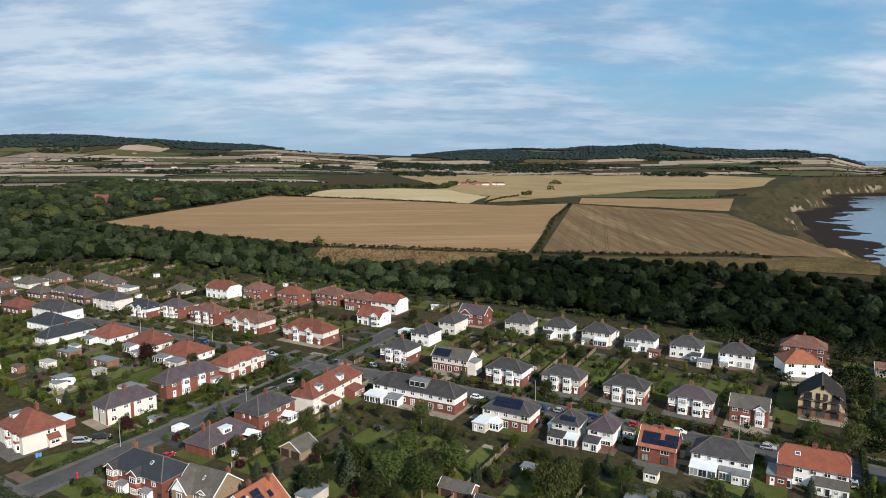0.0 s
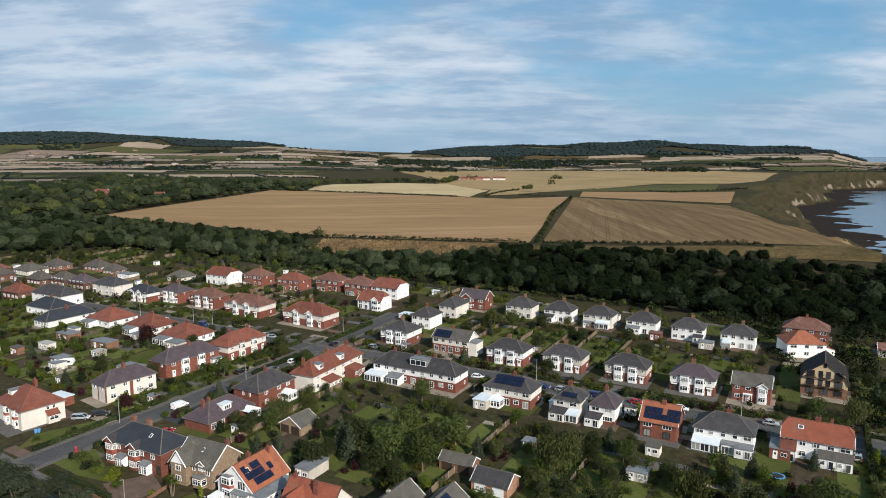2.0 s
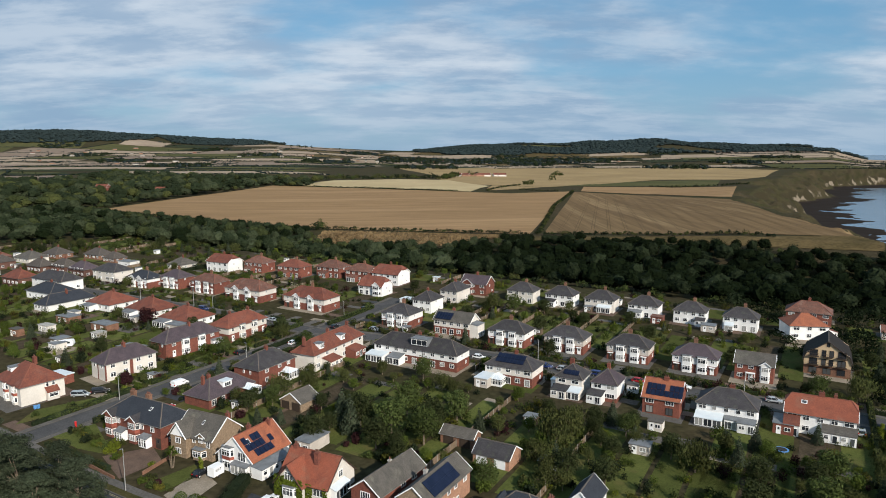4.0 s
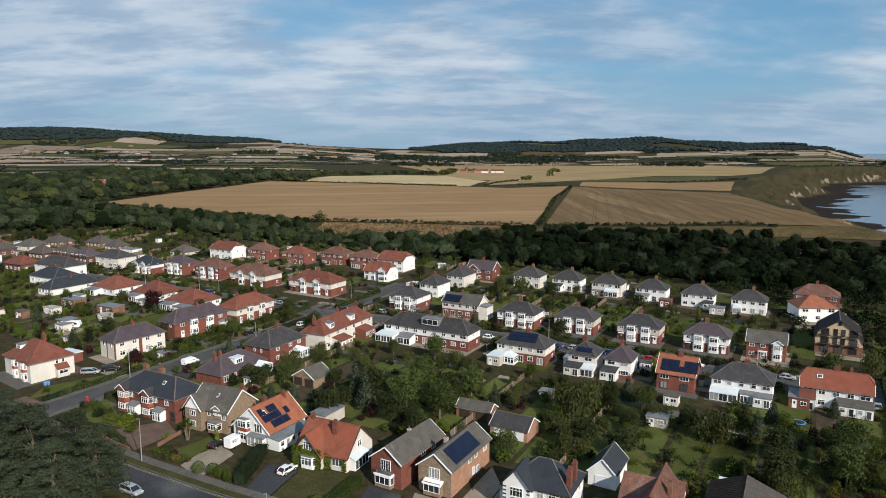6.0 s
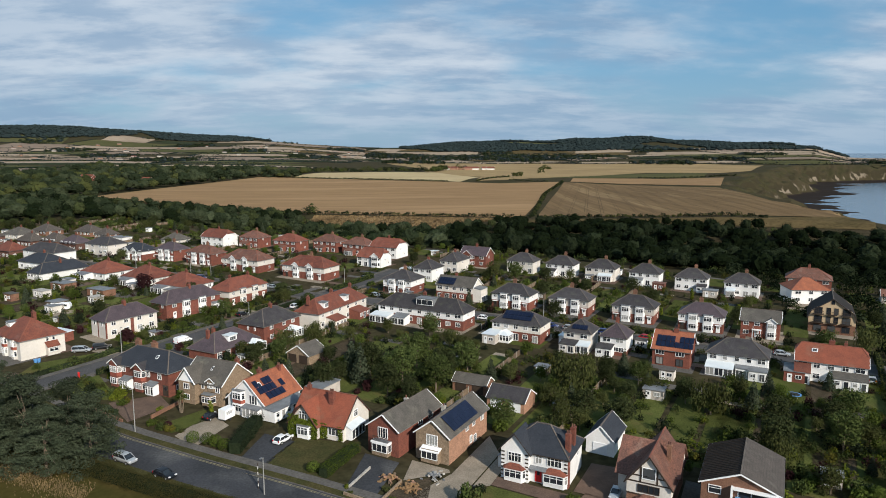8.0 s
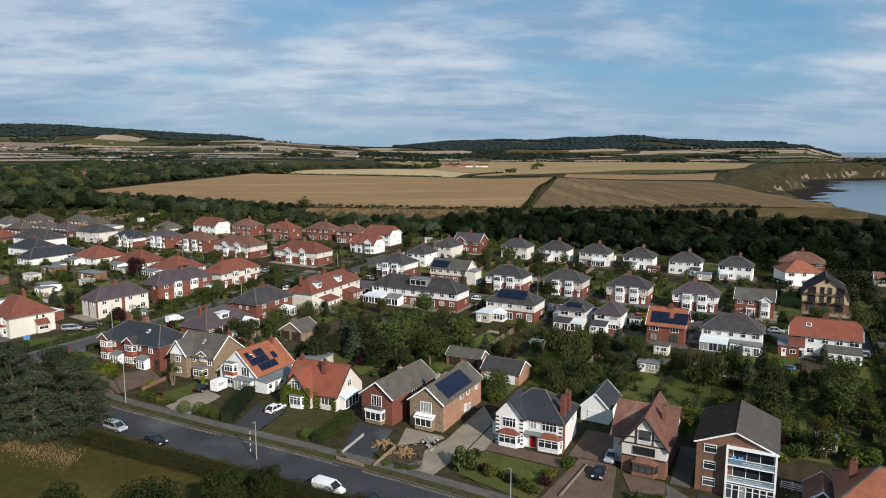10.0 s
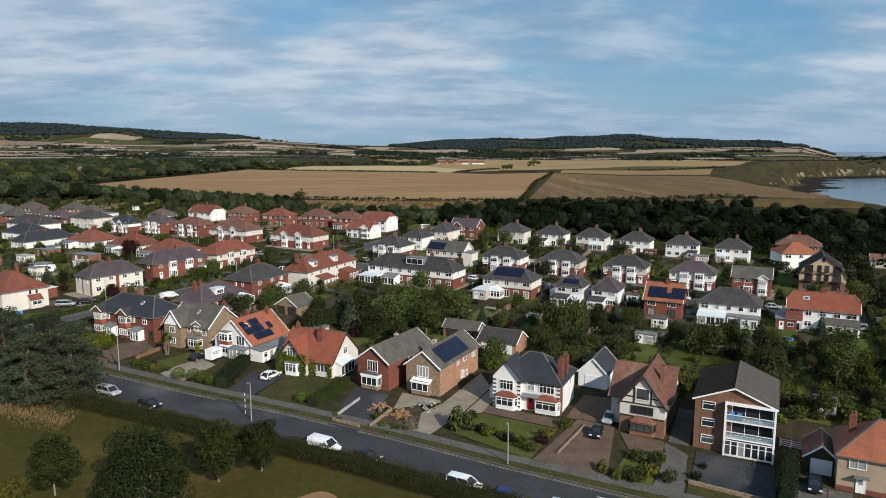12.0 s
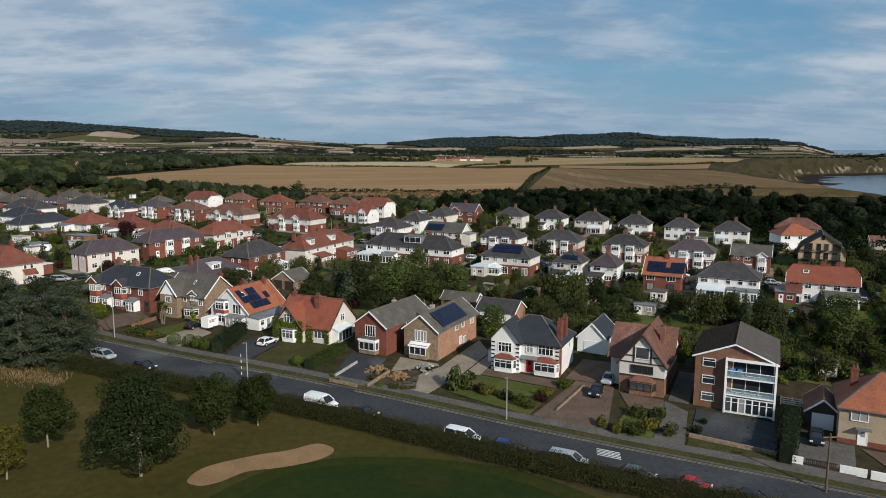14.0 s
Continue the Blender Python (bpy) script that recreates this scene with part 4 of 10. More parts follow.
def patch(name, corners, z, mat, label, category, kind="structure", thick=0.03):
    c = [Vector((x, y)) for x, y in corners]
    n = 6
    g = Mesh()
    if len(c) == 4:
        def at(s, t):
            q = (c[0] * (1 - s) + c[1] * s) * (1 - t) + (c[3] * (1 - s) + c[2] * s) * t
            return q.x, q.y, z + float(land(q.x, q.y))
        g.v = [at(i / n, j / n) for j in range(n + 1) for i in range(n + 1)]
        g.f = [(j * (n + 1) + i, j * (n + 1) + i + 1, (j + 1) * (n + 1) + i + 1, (j + 1) * (n + 1) + i) for j in range(n) for i in range(n)]
        g.m = [0] * len(g.f)
    else:
        g.slab([(q.x, q.y, z + float(land(q.x, q.y))) for q in c], thick)
    return tagged(part(name, g, mat), label, category, "", kind)


def gpatch(name, a0, a1, b0, b1, z, mat, label, category):
    """A rectangle of the street grid."""
    return patch(name, [grid(a0, b0), grid(a1, b0), grid(a1, b1), grid(a0, b1)], z, mat, label, category)


# the road along the golf course, bending away at the junction
FRONT_KERB = [(86, 47.5), (46, 69.9), (37, 74.8), (19.7, 83.3), (6, 90.6), (-9.8, 99.7), (-27.4, 109.0), (-47, 118.6), (-63, 127.0), (-81, 137.4), (-110, 156), (-150, 182)]


def shifted(line, d):
    """The line moved d metres to its left (towards the golf course when d is positive)."""
    out = []
    for i, q in enumerate(line):
        a, b = Vector(line[max(i - 1, 0)]), Vector(line[min(i + 1, len(line) - 1)])
        t = (b - a).normalized()
        out.append((q[0] - t.y * d, q[1] + t.x * d))
    return out


ribbon("road", shifted(FRONT_KERB, 4.0), 8.0, 0.05, ASPHALT, "dark asphalt road beside the golf course hedge", "road")
ribbon("edge_line", shifted(FRONT_KERB, 0.42), 0.16, 0.065, PAINT_YELLOW, "worn yellow no-parking line along the kerb", "road marking")
ribbon("edge_line", shifted(FRONT_KERB, 0.72), 0.12, 0.065, PAINT_YELLOW, "second yellow no-parking line along the kerb", "road marking")
ribbon("kerb", shifted(FRONT_KERB, -0.08), 0.18, 0.16, PAVING, "grey concrete kerb", "kerb", "structure", 0.2)
ribbon("verge", shifted(FRONT_KERB, -1.0), 1.7, 0.14, VERGE, "dry grass verge beside the pavement", "verge", "structure", 0.2)
ribbon("pavement", shifted(FRONT_KERB, -2.7), 1.9, 0.16, PAVING, "grey asphalt pavement along the front gardens", "pavement", "structure", 0.2)
ribbon("verge", shifted(FRONT_KERB, 8.9), 1.9, 0.08, VERGE, "rough verge below the golf course hedge", "verge", "structure", 0.15)
SIDE = [(-100, 152), (-88, 172), (-66, 209.5), (-47.5, 243), (-31.5, 273), (-20, 296)]
ribbon("road", SIDE, 6.2, 0.06, ROAD_GREY, "grey side street climbing between houses", "road")
UPPER = [(-225, 338), (-164, 305), (-134, 290), (-101, 274), (-66.5, 255), (-45, 243)]
ribbon("road", UPPER, 6.4, 0.07, ROAD_GREY, "grey residential street lined with semis", "road")
MIDDLE = [(-46, 245), (-24, 237), (14.3, 217.5), (38.2, 204), (68, 188), (96.5, 175), (140, 152)]
ribbon("road", MIDDLE, 6.4, 0.075, ROAD_GREY, "grey residential street between two rows of semis", "road")
for line, w in ((SIDE, 4.1), (UPPER, 4.2), (MIDDLE, 4.2)):
    for sgn in (-1, 1):
        ribbon("pavement", shifted(line, sgn * w), 1.6, 0.12, PAVING, "grey pavement beside the residential street", "pavement", "structure", 0.2)


# ---- houses ----
WINDOWS = {}
FOOTPRINTS = []


def lattice(xs, zs, depth):
    """A flat frame with openings between its bars, all in one piece: even gaps of xs and zs are solid."""
    m, nx, nz = Mesh(), len(xs), len(zs)
    m.v = [(x, y, z) for y in (-depth, 0.02) for z in zs for x in xs]
    at = lambda i, j, k: k * nx * nz + j * nx + i
    solid = lambda i, j: 0 <= i < nx - 1 and 0 <= j < nz - 1 and (i % 2 == 0 or j % 2 == 0)
    for j in range(nz - 1):
        for i in range(nx - 1):
            if not solid(i, j):
                continue
            m.f.append((at(i, j, 0), at(i + 1, j, 0), at(i + 1, j + 1, 0), at(i, j + 1, 0)))
            if not solid(i - 1, j):
                m.f.append((at(i, j, 1), at(i, j, 0), at(i, j + 1, 0), at(i, j + 1, 1)))
            if not solid(i + 1, j):
                m.f.append((at(i + 1, j, 0), at(i + 1, j, 1), at(i + 1, j + 1, 1), at(i + 1, j + 1, 0)))
            if not solid(i, j - 1):
                m.f.append((at(i, j, 0), at(i, j, 1), at(i + 1, j, 1), at(i + 1, j, 0)))
            if not solid(i, j + 1):
                m.f.append((at(i, j + 1, 1), at(i, j + 1, 0), at(i + 1, j + 1, 0), at(i + 1, j + 1, 1)))
    m.m = [0] * len(m.f)
    return m


def window_meshes(w, h, nx, ny, frame_mat, depth=0.12):
    """Frame with its glazing bars, and the pane; both stand on the face y = 0 and look to -y."""
    key = (round(w, 2), round(h, 2), nx, ny, frame_mat.name, depth)
    if key not in WINDOWS:
        b = 0.09
        xs, zs = [0.0, b], [0.0, b]
        for i in range(1, nx):
            xs += [w * i / nx - 0.035, w * i / nx + 0.035]
        for j in range(ny - 1, 0, -1):
            zs += [h * (1 - 0.32 * j) - 0.03, h * (1 - 0.32 * j) + 0.03]
        f = lattice(xs + [w - b, w], zs + [h - b, h], depth)
        p = Mesh().box(b, w - b, -0.06, 0.0, b, h - b)
        WINDOWS[key] = (f.data("window", frame_mat), p.data("pane", GLASS))
    return WINDOWS[key]


def window(house, face, cx, z, w, h, nx=2, ny=2, mat=None, name="window"):
    """face: the matrix that carries the wall's own x along, y into the wall, z up."""
    fm, pm = window_meshes(w, h, nx, ny, mat or UPVC)
    ob = part(name, fm, None, house, "", face @ Matrix.Translation((cx - w / 2, 0, z)))
    part("pane", pm, None, ob)
    return ob


DOORS = {}


def door(house, face, cx, z, w=0.95, h=2.05, mat=None, name="door"):
    key = (w, h, (mat or UPVC).name, name)
    if key not in DOORS:
        DOORS[key] = (Mesh().box(0, w, -0.07, 0.02, 0, h).box(-0.08, 0, -0.1, 0.02, 0, h + 0.08).box(w, w + 0.08, -0.1, 0.02, 0, h + 0.08).box(0, w, -0.1, 0.02, h, h + 0.08).data(name, mat or UPVC),
                      Mesh().box(w * 0.25, w * 0.75, -0.085, -0.07, h * 0.55, h * 0.88).data("pane", GLASS))
    ob = part(name, DOORS[key][0], None, house, "", face @ Matrix.Translation((cx - w / 2, 0, z)))
    if name == "door":
        part("pane", DOORS[key][1], None, ob)
    return ob


def bay(house, face, cx, w, z0, storeys, proj=0.75, wall=None, frame=None, roof=None, storey_h=2.65, cap="flat", apron=None, win_h=1.45):
    """A canted bay of one or two storeys."""
    c = 0.42
    outline = [(cx - w / 2, 0.05), (cx - w / 2 + c, -proj), (cx + w / 2 - c, -proj), (cx + w / 2, 0.05)]
    top = z0 + storeys * storey_h
    body = Mesh().prism(outline, 0.0 if z0 < 1 else z0, top)
    ob = part("bay", body, wall or RENDER_WHITE, house, "", face)
    for s in range(storeys):
        z = z0 + s * storey_h + (0.75 if storey_h > 2 else 0.4)
        fw = w - 2 * c - 0.08
        fm, pm = window_meshes(fw, win_h, 3, 2, frame or UPVC)
        wd = part("window", fm, None, ob, "", Matrix.Translation((cx - fw / 2, -proj, z)))
        part("pane", pm, None, wd)
        side = math.hypot(c, proj + 0.05)
        for sgn in (-1, 1):
            fm, pm = window_meshes(side - 0.2, win_h, 1, 2, frame or UPVC)
            if sgn < 0:
                ang, px, py = -math.atan2(proj + 0.05, c), cx - w / 2, 0.05
            else:
                ang, px, py = math.atan2(proj + 0.05, c), cx + w / 2 - c, -proj
            m = Matrix.Translation((px, py, z)) @ Matrix.Rotation(ang, 4, "Z") @ Matrix.Translation((0.1, 0, 0))
            wd = part("window", fm, None, ob, "", m)
            part("pane", pm, None, wd)
        if apron and s == 1:
            a = Mesh().prism([(x * 1.0, y - 0.03 if y < 0 else y) for x, y in outline], z - 0.85, z - 0.12)
            part("apron", a, apron, ob)
    o2 = [(cx - w / 2 - 0.15, 0.0), (cx - w / 2 + c - 0.1, -proj - 0.15), (cx + w / 2 - c + 0.1, -proj - 0.15), (cx + w / 2 + 0.15, 0.0)]
    r = Mesh()
    if cap == "gable":
        x0, x1, y = cx - w / 2 - 0.2, cx + w / 2 + 0.2, -proj - 0.3
        hgt = w * 0.42
        for sgn in (-1, 1):
            e = cx + sgn * (w / 2 + 0.25)
            r.slab([(e, y, top - 0.1), (e, 2.6, top - 0.1), (cx, 2.6, top + hgt), (cx, y, top + hgt)][::(1 if sgn < 0 else -1)], 0.12)
        part("bay_roof", r, roof or SLATE, ob)
        g = Mesh().add([(x0 + 0.25, y + 0.25, top - 0.02), (x1 - 0.25, y + 0.25, top - 0.02), (cx, y + 0.25, top + hgt - 0.12), (x0 + 0.25, 0.3, top - 0.02), (x1 - 0.25, 0.3, top - 0.02), (cx, 0.3, top + hgt - 0.12)],
                       [(0, 1, 2), (5, 4, 3), (0, 3, 4, 1), (1, 4, 5, 2), (2, 5, 3, 0)])
        part("bay_gable", g, wall or RENDER_WHITE, ob)
        bb = Mesh().beam((x0 - 0.1, y - 0.02, top - 0.12), (cx, y - 0.02, top + hgt - 0.05), 0.06, 0.2).beam((cx, y - 0.02, top + hgt - 0.05), (x1 + 0.1, y - 0.02, top - 0.12), 0.06, 0.2)
        part("bargeboard", bb, UPVC, ob)
    elif cap == "hip":
        n = len(o2)
        apex = [(cx - w * 0.2, 0.0, top + 0.75), (cx + w * 0.2, 0.0, top + 0.75)]
        v = [(x, y, top) for x, y in o2] + apex
        r.add(v, [(0, 1, 4), (1, 2, 5, 4), (2, 3, 5), (3, 2, 1, 0), (0, 4, 5, 3)])
        part("bay_roof", r, roof or TILE_RED, ob)
    else:
        part("bay_roof", r.prism(o2, top, top + 0.14), roof or LEAD, ob)
    return ob


def chimney(house, x, y, z0, z1, w=1.0, d=0.55, mat=None, pots=2):
    z1 -= 0.3
    m = Mesh().box(x - w / 2, x + w / 2, y - d / 2, y + d / 2, z0, z1).box(x - w / 2 - 0.07, x + w / 2 + 0.07, y - d / 2 - 0.07, y + d / 2 + 0.07, z1 - 0.28, z1 - 0.12)
    ob = part("chimney", m, mat or BRICK, house)
    for i in range(pots):
        px = x + (i - (pots - 1) / 2) * w / pots * 0.9
        part("chimney_pot", Mesh().tube((px, y, z1 - 0.02), (px, y, z1 + 0.5), 0.15, 0.12, 8), TILE_BROWN, ob)


def roof_mesh(w, d, z, rise, kind, over, thick=0.16):
    """Slopes over a w x d plan centred on 0; 'hip', 'gable_x' (ridge along x), 'gable_y', 'jerkin' (clipped gables, ridge along x). Returns slopes, ridge lines and the ridge height."""
    W, D = w / 2 + over, d / 2 + over
    e = z - over * rise / (min(W, D) if kind == "hip" else (D if kind not in ("gable_y", "gambrel") else W))
    r = z + rise
    s, lines = Mesh(), []
    if kind == "hip":
        if W >= D:
            i = W - D * 0.98
            A, B = (-i, 0, r), (i, 0, r)
            c = [(-W, -D, e), (W, -D, e), (W, D, e), (-W, D, e)]
            s.slab([c[0], c[1], B, A], thick).slab([c[2], c[3], A, B], thick).slab([c[1], c[2], B], thick).slab([c[3], c[0], A], thick)
            lines = [(A, B), (c[0], A), (c[3], A), (c[1], B), (c[2], B)]
        else:
            i = D - W * 0.98
            A, B = (0, -i, r), (0, i, r)
            c = [(-W, -D, e), (W, -D, e), (W, D, e), (-W, D, e)]
            s.slab([c[1], c[2], B, A], thick).slab([c[3], c[0], A, B], thick).slab([c[0], c[1], A], thick).slab([c[2], c[3], B], thick)
            lines = [(A, B), (c[0], A), (c[1], A), (c[2], B), (c[3], B)]
    elif kind == "gable_x":
        s.slab([(-W, -D, e), (W, -D, e), (W, 0, r), (-W, 0, r)], thick).slab([(W, D, e), (-W, D, e), (-W, 0, r), (W, 0, r)], thick)
        lines = [((-W, 0, r), (W, 0, r))]
    elif kind == "gable_y":
        s.slab([(W, -D, e), (W, D, e), (0, D, r), (0, -D, r)], thick).slab([(-W, D, e), (-W, -D, e), (0, -D, r), (0, D, r)], thick)
        lines = [((0, -D, r), (0, D, r))]
    elif kind == "gambrel":
        kx, kz = W * 0.86, e + (r - e) * 0.36
        for sg in (-1, 1):
            low = [(sg * W, -D, e), (sg * W, D, e), (sg * kx, D, kz), (sg * kx, -D, kz)]
            top_slope = [(sg * kx, -D, kz), (sg * kx, D, kz), (0, D, r), (0, -D, r)]
            s.slab(low[::sg], thick).slab(top_slope[::sg], thick)
        lines = [((0, -D, r), (0, D, r))]
    elif kind == "jerkin":
        q, inset = 0.52, 1.5
        hz, hy = e + (r - e) * q, D * (1 - q)
        i = W - inset
        s.slab([(-W, -D, e), (W, -D, e), (W, -hy, hz), (i, 0, r), (-i, 0, r), (-W, -hy, hz)], thick)
        s.slab([(W, D, e), (-W, D, e), (-W, hy, hz), (-i, 0, r), (i, 0, r), (W, hy, hz)], thick)
        s.slab([(W, -hy, hz), (W, hy, hz), (i, 0, r)], thick).slab([(-W, hy, hz), (-W, -hy, hz), (-i, 0, r)], thick)
        lines = [((-i, 0, r), (i, 0, r)), ((W, -hy, hz), (i, 0, r)), ((W, hy, hz), (i, 0, r)), ((-W, -hy, hz), (-i, 0, r)), ((-W, hy, hz), (-i, 0, r))]
    return s, lines, r, e


def wall_mesh(w, d, z0, z1, rise=0.0, kind="hip"):
    """A closed wall block; gabled ends rise to the ridge."""
    m = Mesh().box(-w / 2, w / 2, -d / 2, d / 2, z0, z1)
    if kind in ("gable_x", "jerkin"):
        k = 1.0 if kind == "gable_x" else 0.5
        top, hy = z1 + rise * k - 0.12, d / 2 * (1 - k) + 0.02
        for sx in (-1, 1):
            x0, x1 = sorted((sx * w / 2, sx * (w / 2 - 0.3)))
            m.add([(x, y, z) for x in (x0, x1) for y, z in ((-d / 2, z1), (d / 2, z1), (hy, top), (-hy, top))],
                  [(0, 3, 2, 1), (4, 5, 6, 7), (0, 4, 7, 3), (1, 2, 6, 5), (3, 7, 6, 2)])
    if kind == "gambrel":
        top, kx, kz = z1 + rise - 0.15, w / 2 * 0.9, z1 + rise * 0.34
        for sy in (-1, 1):
            y0, y1 = sorted((sy * d / 2, sy * (d / 2 - 0.3)))
            m.add([(x, y, z) for y in (y0, y1) for x, z in ((-w / 2, z1), (w / 2, z1), (kx, kz), (0, top), (-kx, kz))],
                  [(0, 1, 2, 3, 4), (9, 8, 7, 6, 5), (0, 5, 6, 1), (1, 6, 7, 2), (2, 7, 8, 3), (3, 8, 9, 4), (4, 9, 5, 0)])
    if kind == "gable_y":
        top = z1 + rise - 0.12
        for sy in (-1, 1):
            y0, y1 = sorted((sy * d / 2, sy * (d / 2 - 0.3)))
            m.add([(x, y, z) for y in (y0, y1) for x, z in ((-w / 2, z1), (w / 2, z1), (0, top))],
                  [(0, 1, 2), (5, 4, 3), (0, 3, 4, 1), (1, 4, 5, 2), (2, 5, 3, 0)])
    return m


def faces(w, d):
    """Wall frames of the front, right, back and left."""
    return {"f": Matrix.Translation((0, -d / 2, 0)), "r": Matrix.Translation((w / 2, 0, 0)) @ Matrix.Rotation(math.pi / 2, 4, "Z"),
            "b": Matrix.Translation((0, d / 2, 0)) @ Matrix.Rotation(math.pi, 4, "Z"), "l": Matrix.Translation((-w / 2, 0, 0)) @ Matrix.Rotation(-math.pi / 2, 4, "Z")}


def shell(x, y, w, d, rot=U_ROT, eave=5.3, roof="hip", rise=2.9, lower=None, upper=None, tiles=None, ridge=None, split=2.75, over=0.4, label="", category="house", group="", name="house", trim=None):
    """House body with its roof. x, y: the near right-hand eaves corner; w along the row, d away from it."""
    c, s = math.cos(radians(rot)), math.sin(radians(rot))
    cx, cy = x - w / 2 * c - d / 2 * s, y - w / 2 * s + d / 2 * c
    h = thing(name, pose(cx, cy, float(land(cx, cy)), 0, 0, rot), label, category, group)
    FOOTPRINTS.append((cx, cy, w, d, c, s))
    bw, bd = w - 2 * over, d - 2 * over
    lower, tiles = lower or BRICK, tiles or SLATE
    if upper and upper is not lower:
        part("wall", Mesh().box(-bw / 2, bw / 2, -bd / 2, bd / 2, -1.0, split), lower, h)
        part("upper_wall", wall_mesh(bw + 0.06, bd + 0.06, split, eave, rise, roof), upper, h)
    else:
        part("wall", wall_mesh(bw, bd, -1.0, eave, rise, roof), lower, h)
    sl, lines, top, e = roof_mesh(bw, bd, eave, rise, roof, over)
    part("roof", sl, tiles, h)
    for p, q in lines:
        part("ridge_tiles", Mesh().beam(p, q, 0.24, 0.14), ridge or (RIDGE_RED if tiles in (TILE_RED, TILE_ORANGE, TILE_BROWN, TILE_BRIGHT) else RIDGE), h)
    W, D = bw / 2 + over, bd / 2 + over
    ez = e - 0.13
    runs = []
    if roof not in ("gable_y", "gambrel"):
        runs += [((-W, -D, ez), (W, -D, ez), 0.2), ((-W, D, ez), (W, D, ez), 0.2)]
    if roof in ("hip", "gable_y", "gambrel"):
        runs += [((-W, -D, ez), (-W, D, ez), 0.2), ((W, -D, ez), (W, D, ez), 0.2)]
    if roof in ("gable_x", "jerkin"):
        hz = (top if roof == "gable_x" else e + (top - e) * 0.52) - 0.1
        hy = 0 if roof == "gable_x" else D * 0.48
        runs += [((sx, sy * D, ez), (sx, sy * hy, hz), 0.26) for sx in (-W, W) for sy in (-1, 1)]
    if roof == "gable_y":
        runs += [((sx, sy, ez), (0, sy, top - 0.1), 0.26) for sx in (-W, W) for sy in (-D, D)]
    if roof == "gambrel":
        kx, kz = W * 0.86, e + (top - e) * 0.36
        runs += [((sx * W, sy, ez), (sx * kx, sy, kz - 0.1), 0.26) for sx in (-1, 1) for sy in (-D, D)] + [((sx * kx, sy, kz - 0.1), (0, sy, top - 0.1), 0.26) for sx in (-1, 1) for sy in (-D, D)]
    for p, q, tall in runs:
        part("gutter" if tall == 0.2 else "bargeboard", Mesh().beam(p, q, 0.1, 0.13 if tall == 0.2 else 0.22), trim or (GUTTER if tall == 0.2 else UPVC), h)
    h["size"] = (bw, bd, eave, top)
    return h


def lean_to(house, face, cx, w, proj, h0, h1, wall, roof, glazed=False, name="extension"):
    """A single-storey extension against a wall, with a sloping roof."""
    m = Mesh().add([(cx - w / 2, -proj, 0), (cx + w / 2, -proj, 0), (cx + w / 2, 0.02, 0), (cx - w / 2, 0.02, 0), (cx - w / 2, -proj, h0), (cx + w / 2, -proj, h0), (cx + w / 2, 0.02, h1), (cx - w / 2, 0.02, h1)],
                   [(0, 3, 2, 1), (4, 5, 6, 7), (0, 1, 5, 4), (1, 2, 6, 5), (2, 3, 7, 6), (3, 0, 4, 7)])
    ob = part(name, m, wall, house, "", face)
    r = Mesh().slab([(cx - w / 2 - 0.15, -proj - 0.2, h0 + 0.1), (cx + w / 2 + 0.15, -proj - 0.2, h0 + 0.1), (cx + w / 2 + 0.15, 0.0, h1 + 0.14), (cx - w / 2 - 0.15, 0.0, h1 + 0.14)], 0.12)
    part("extension_roof", r, roof, ob)
    n = max(1, int(w / 1.7))
    for i in range(n):
        wx = cx - w / 2 + (i + 0.5) * w / n
        ww = w / n - (0.12 if glazed else 0.7)
        tall = glazed or i % 2 == 1
        fm, pm = window_meshes(round(ww, 1), 1.95 if tall else 1.1, 2 if ww > 1.2 else 1, 1 if tall else 2, UPVC)
        wd = part("window", fm, None, ob, "", Matrix.Translation((wx - ww / 2, -proj, 0.15 if tall else 0.95)))
        part("pane", pm, None, wd)
    return ob


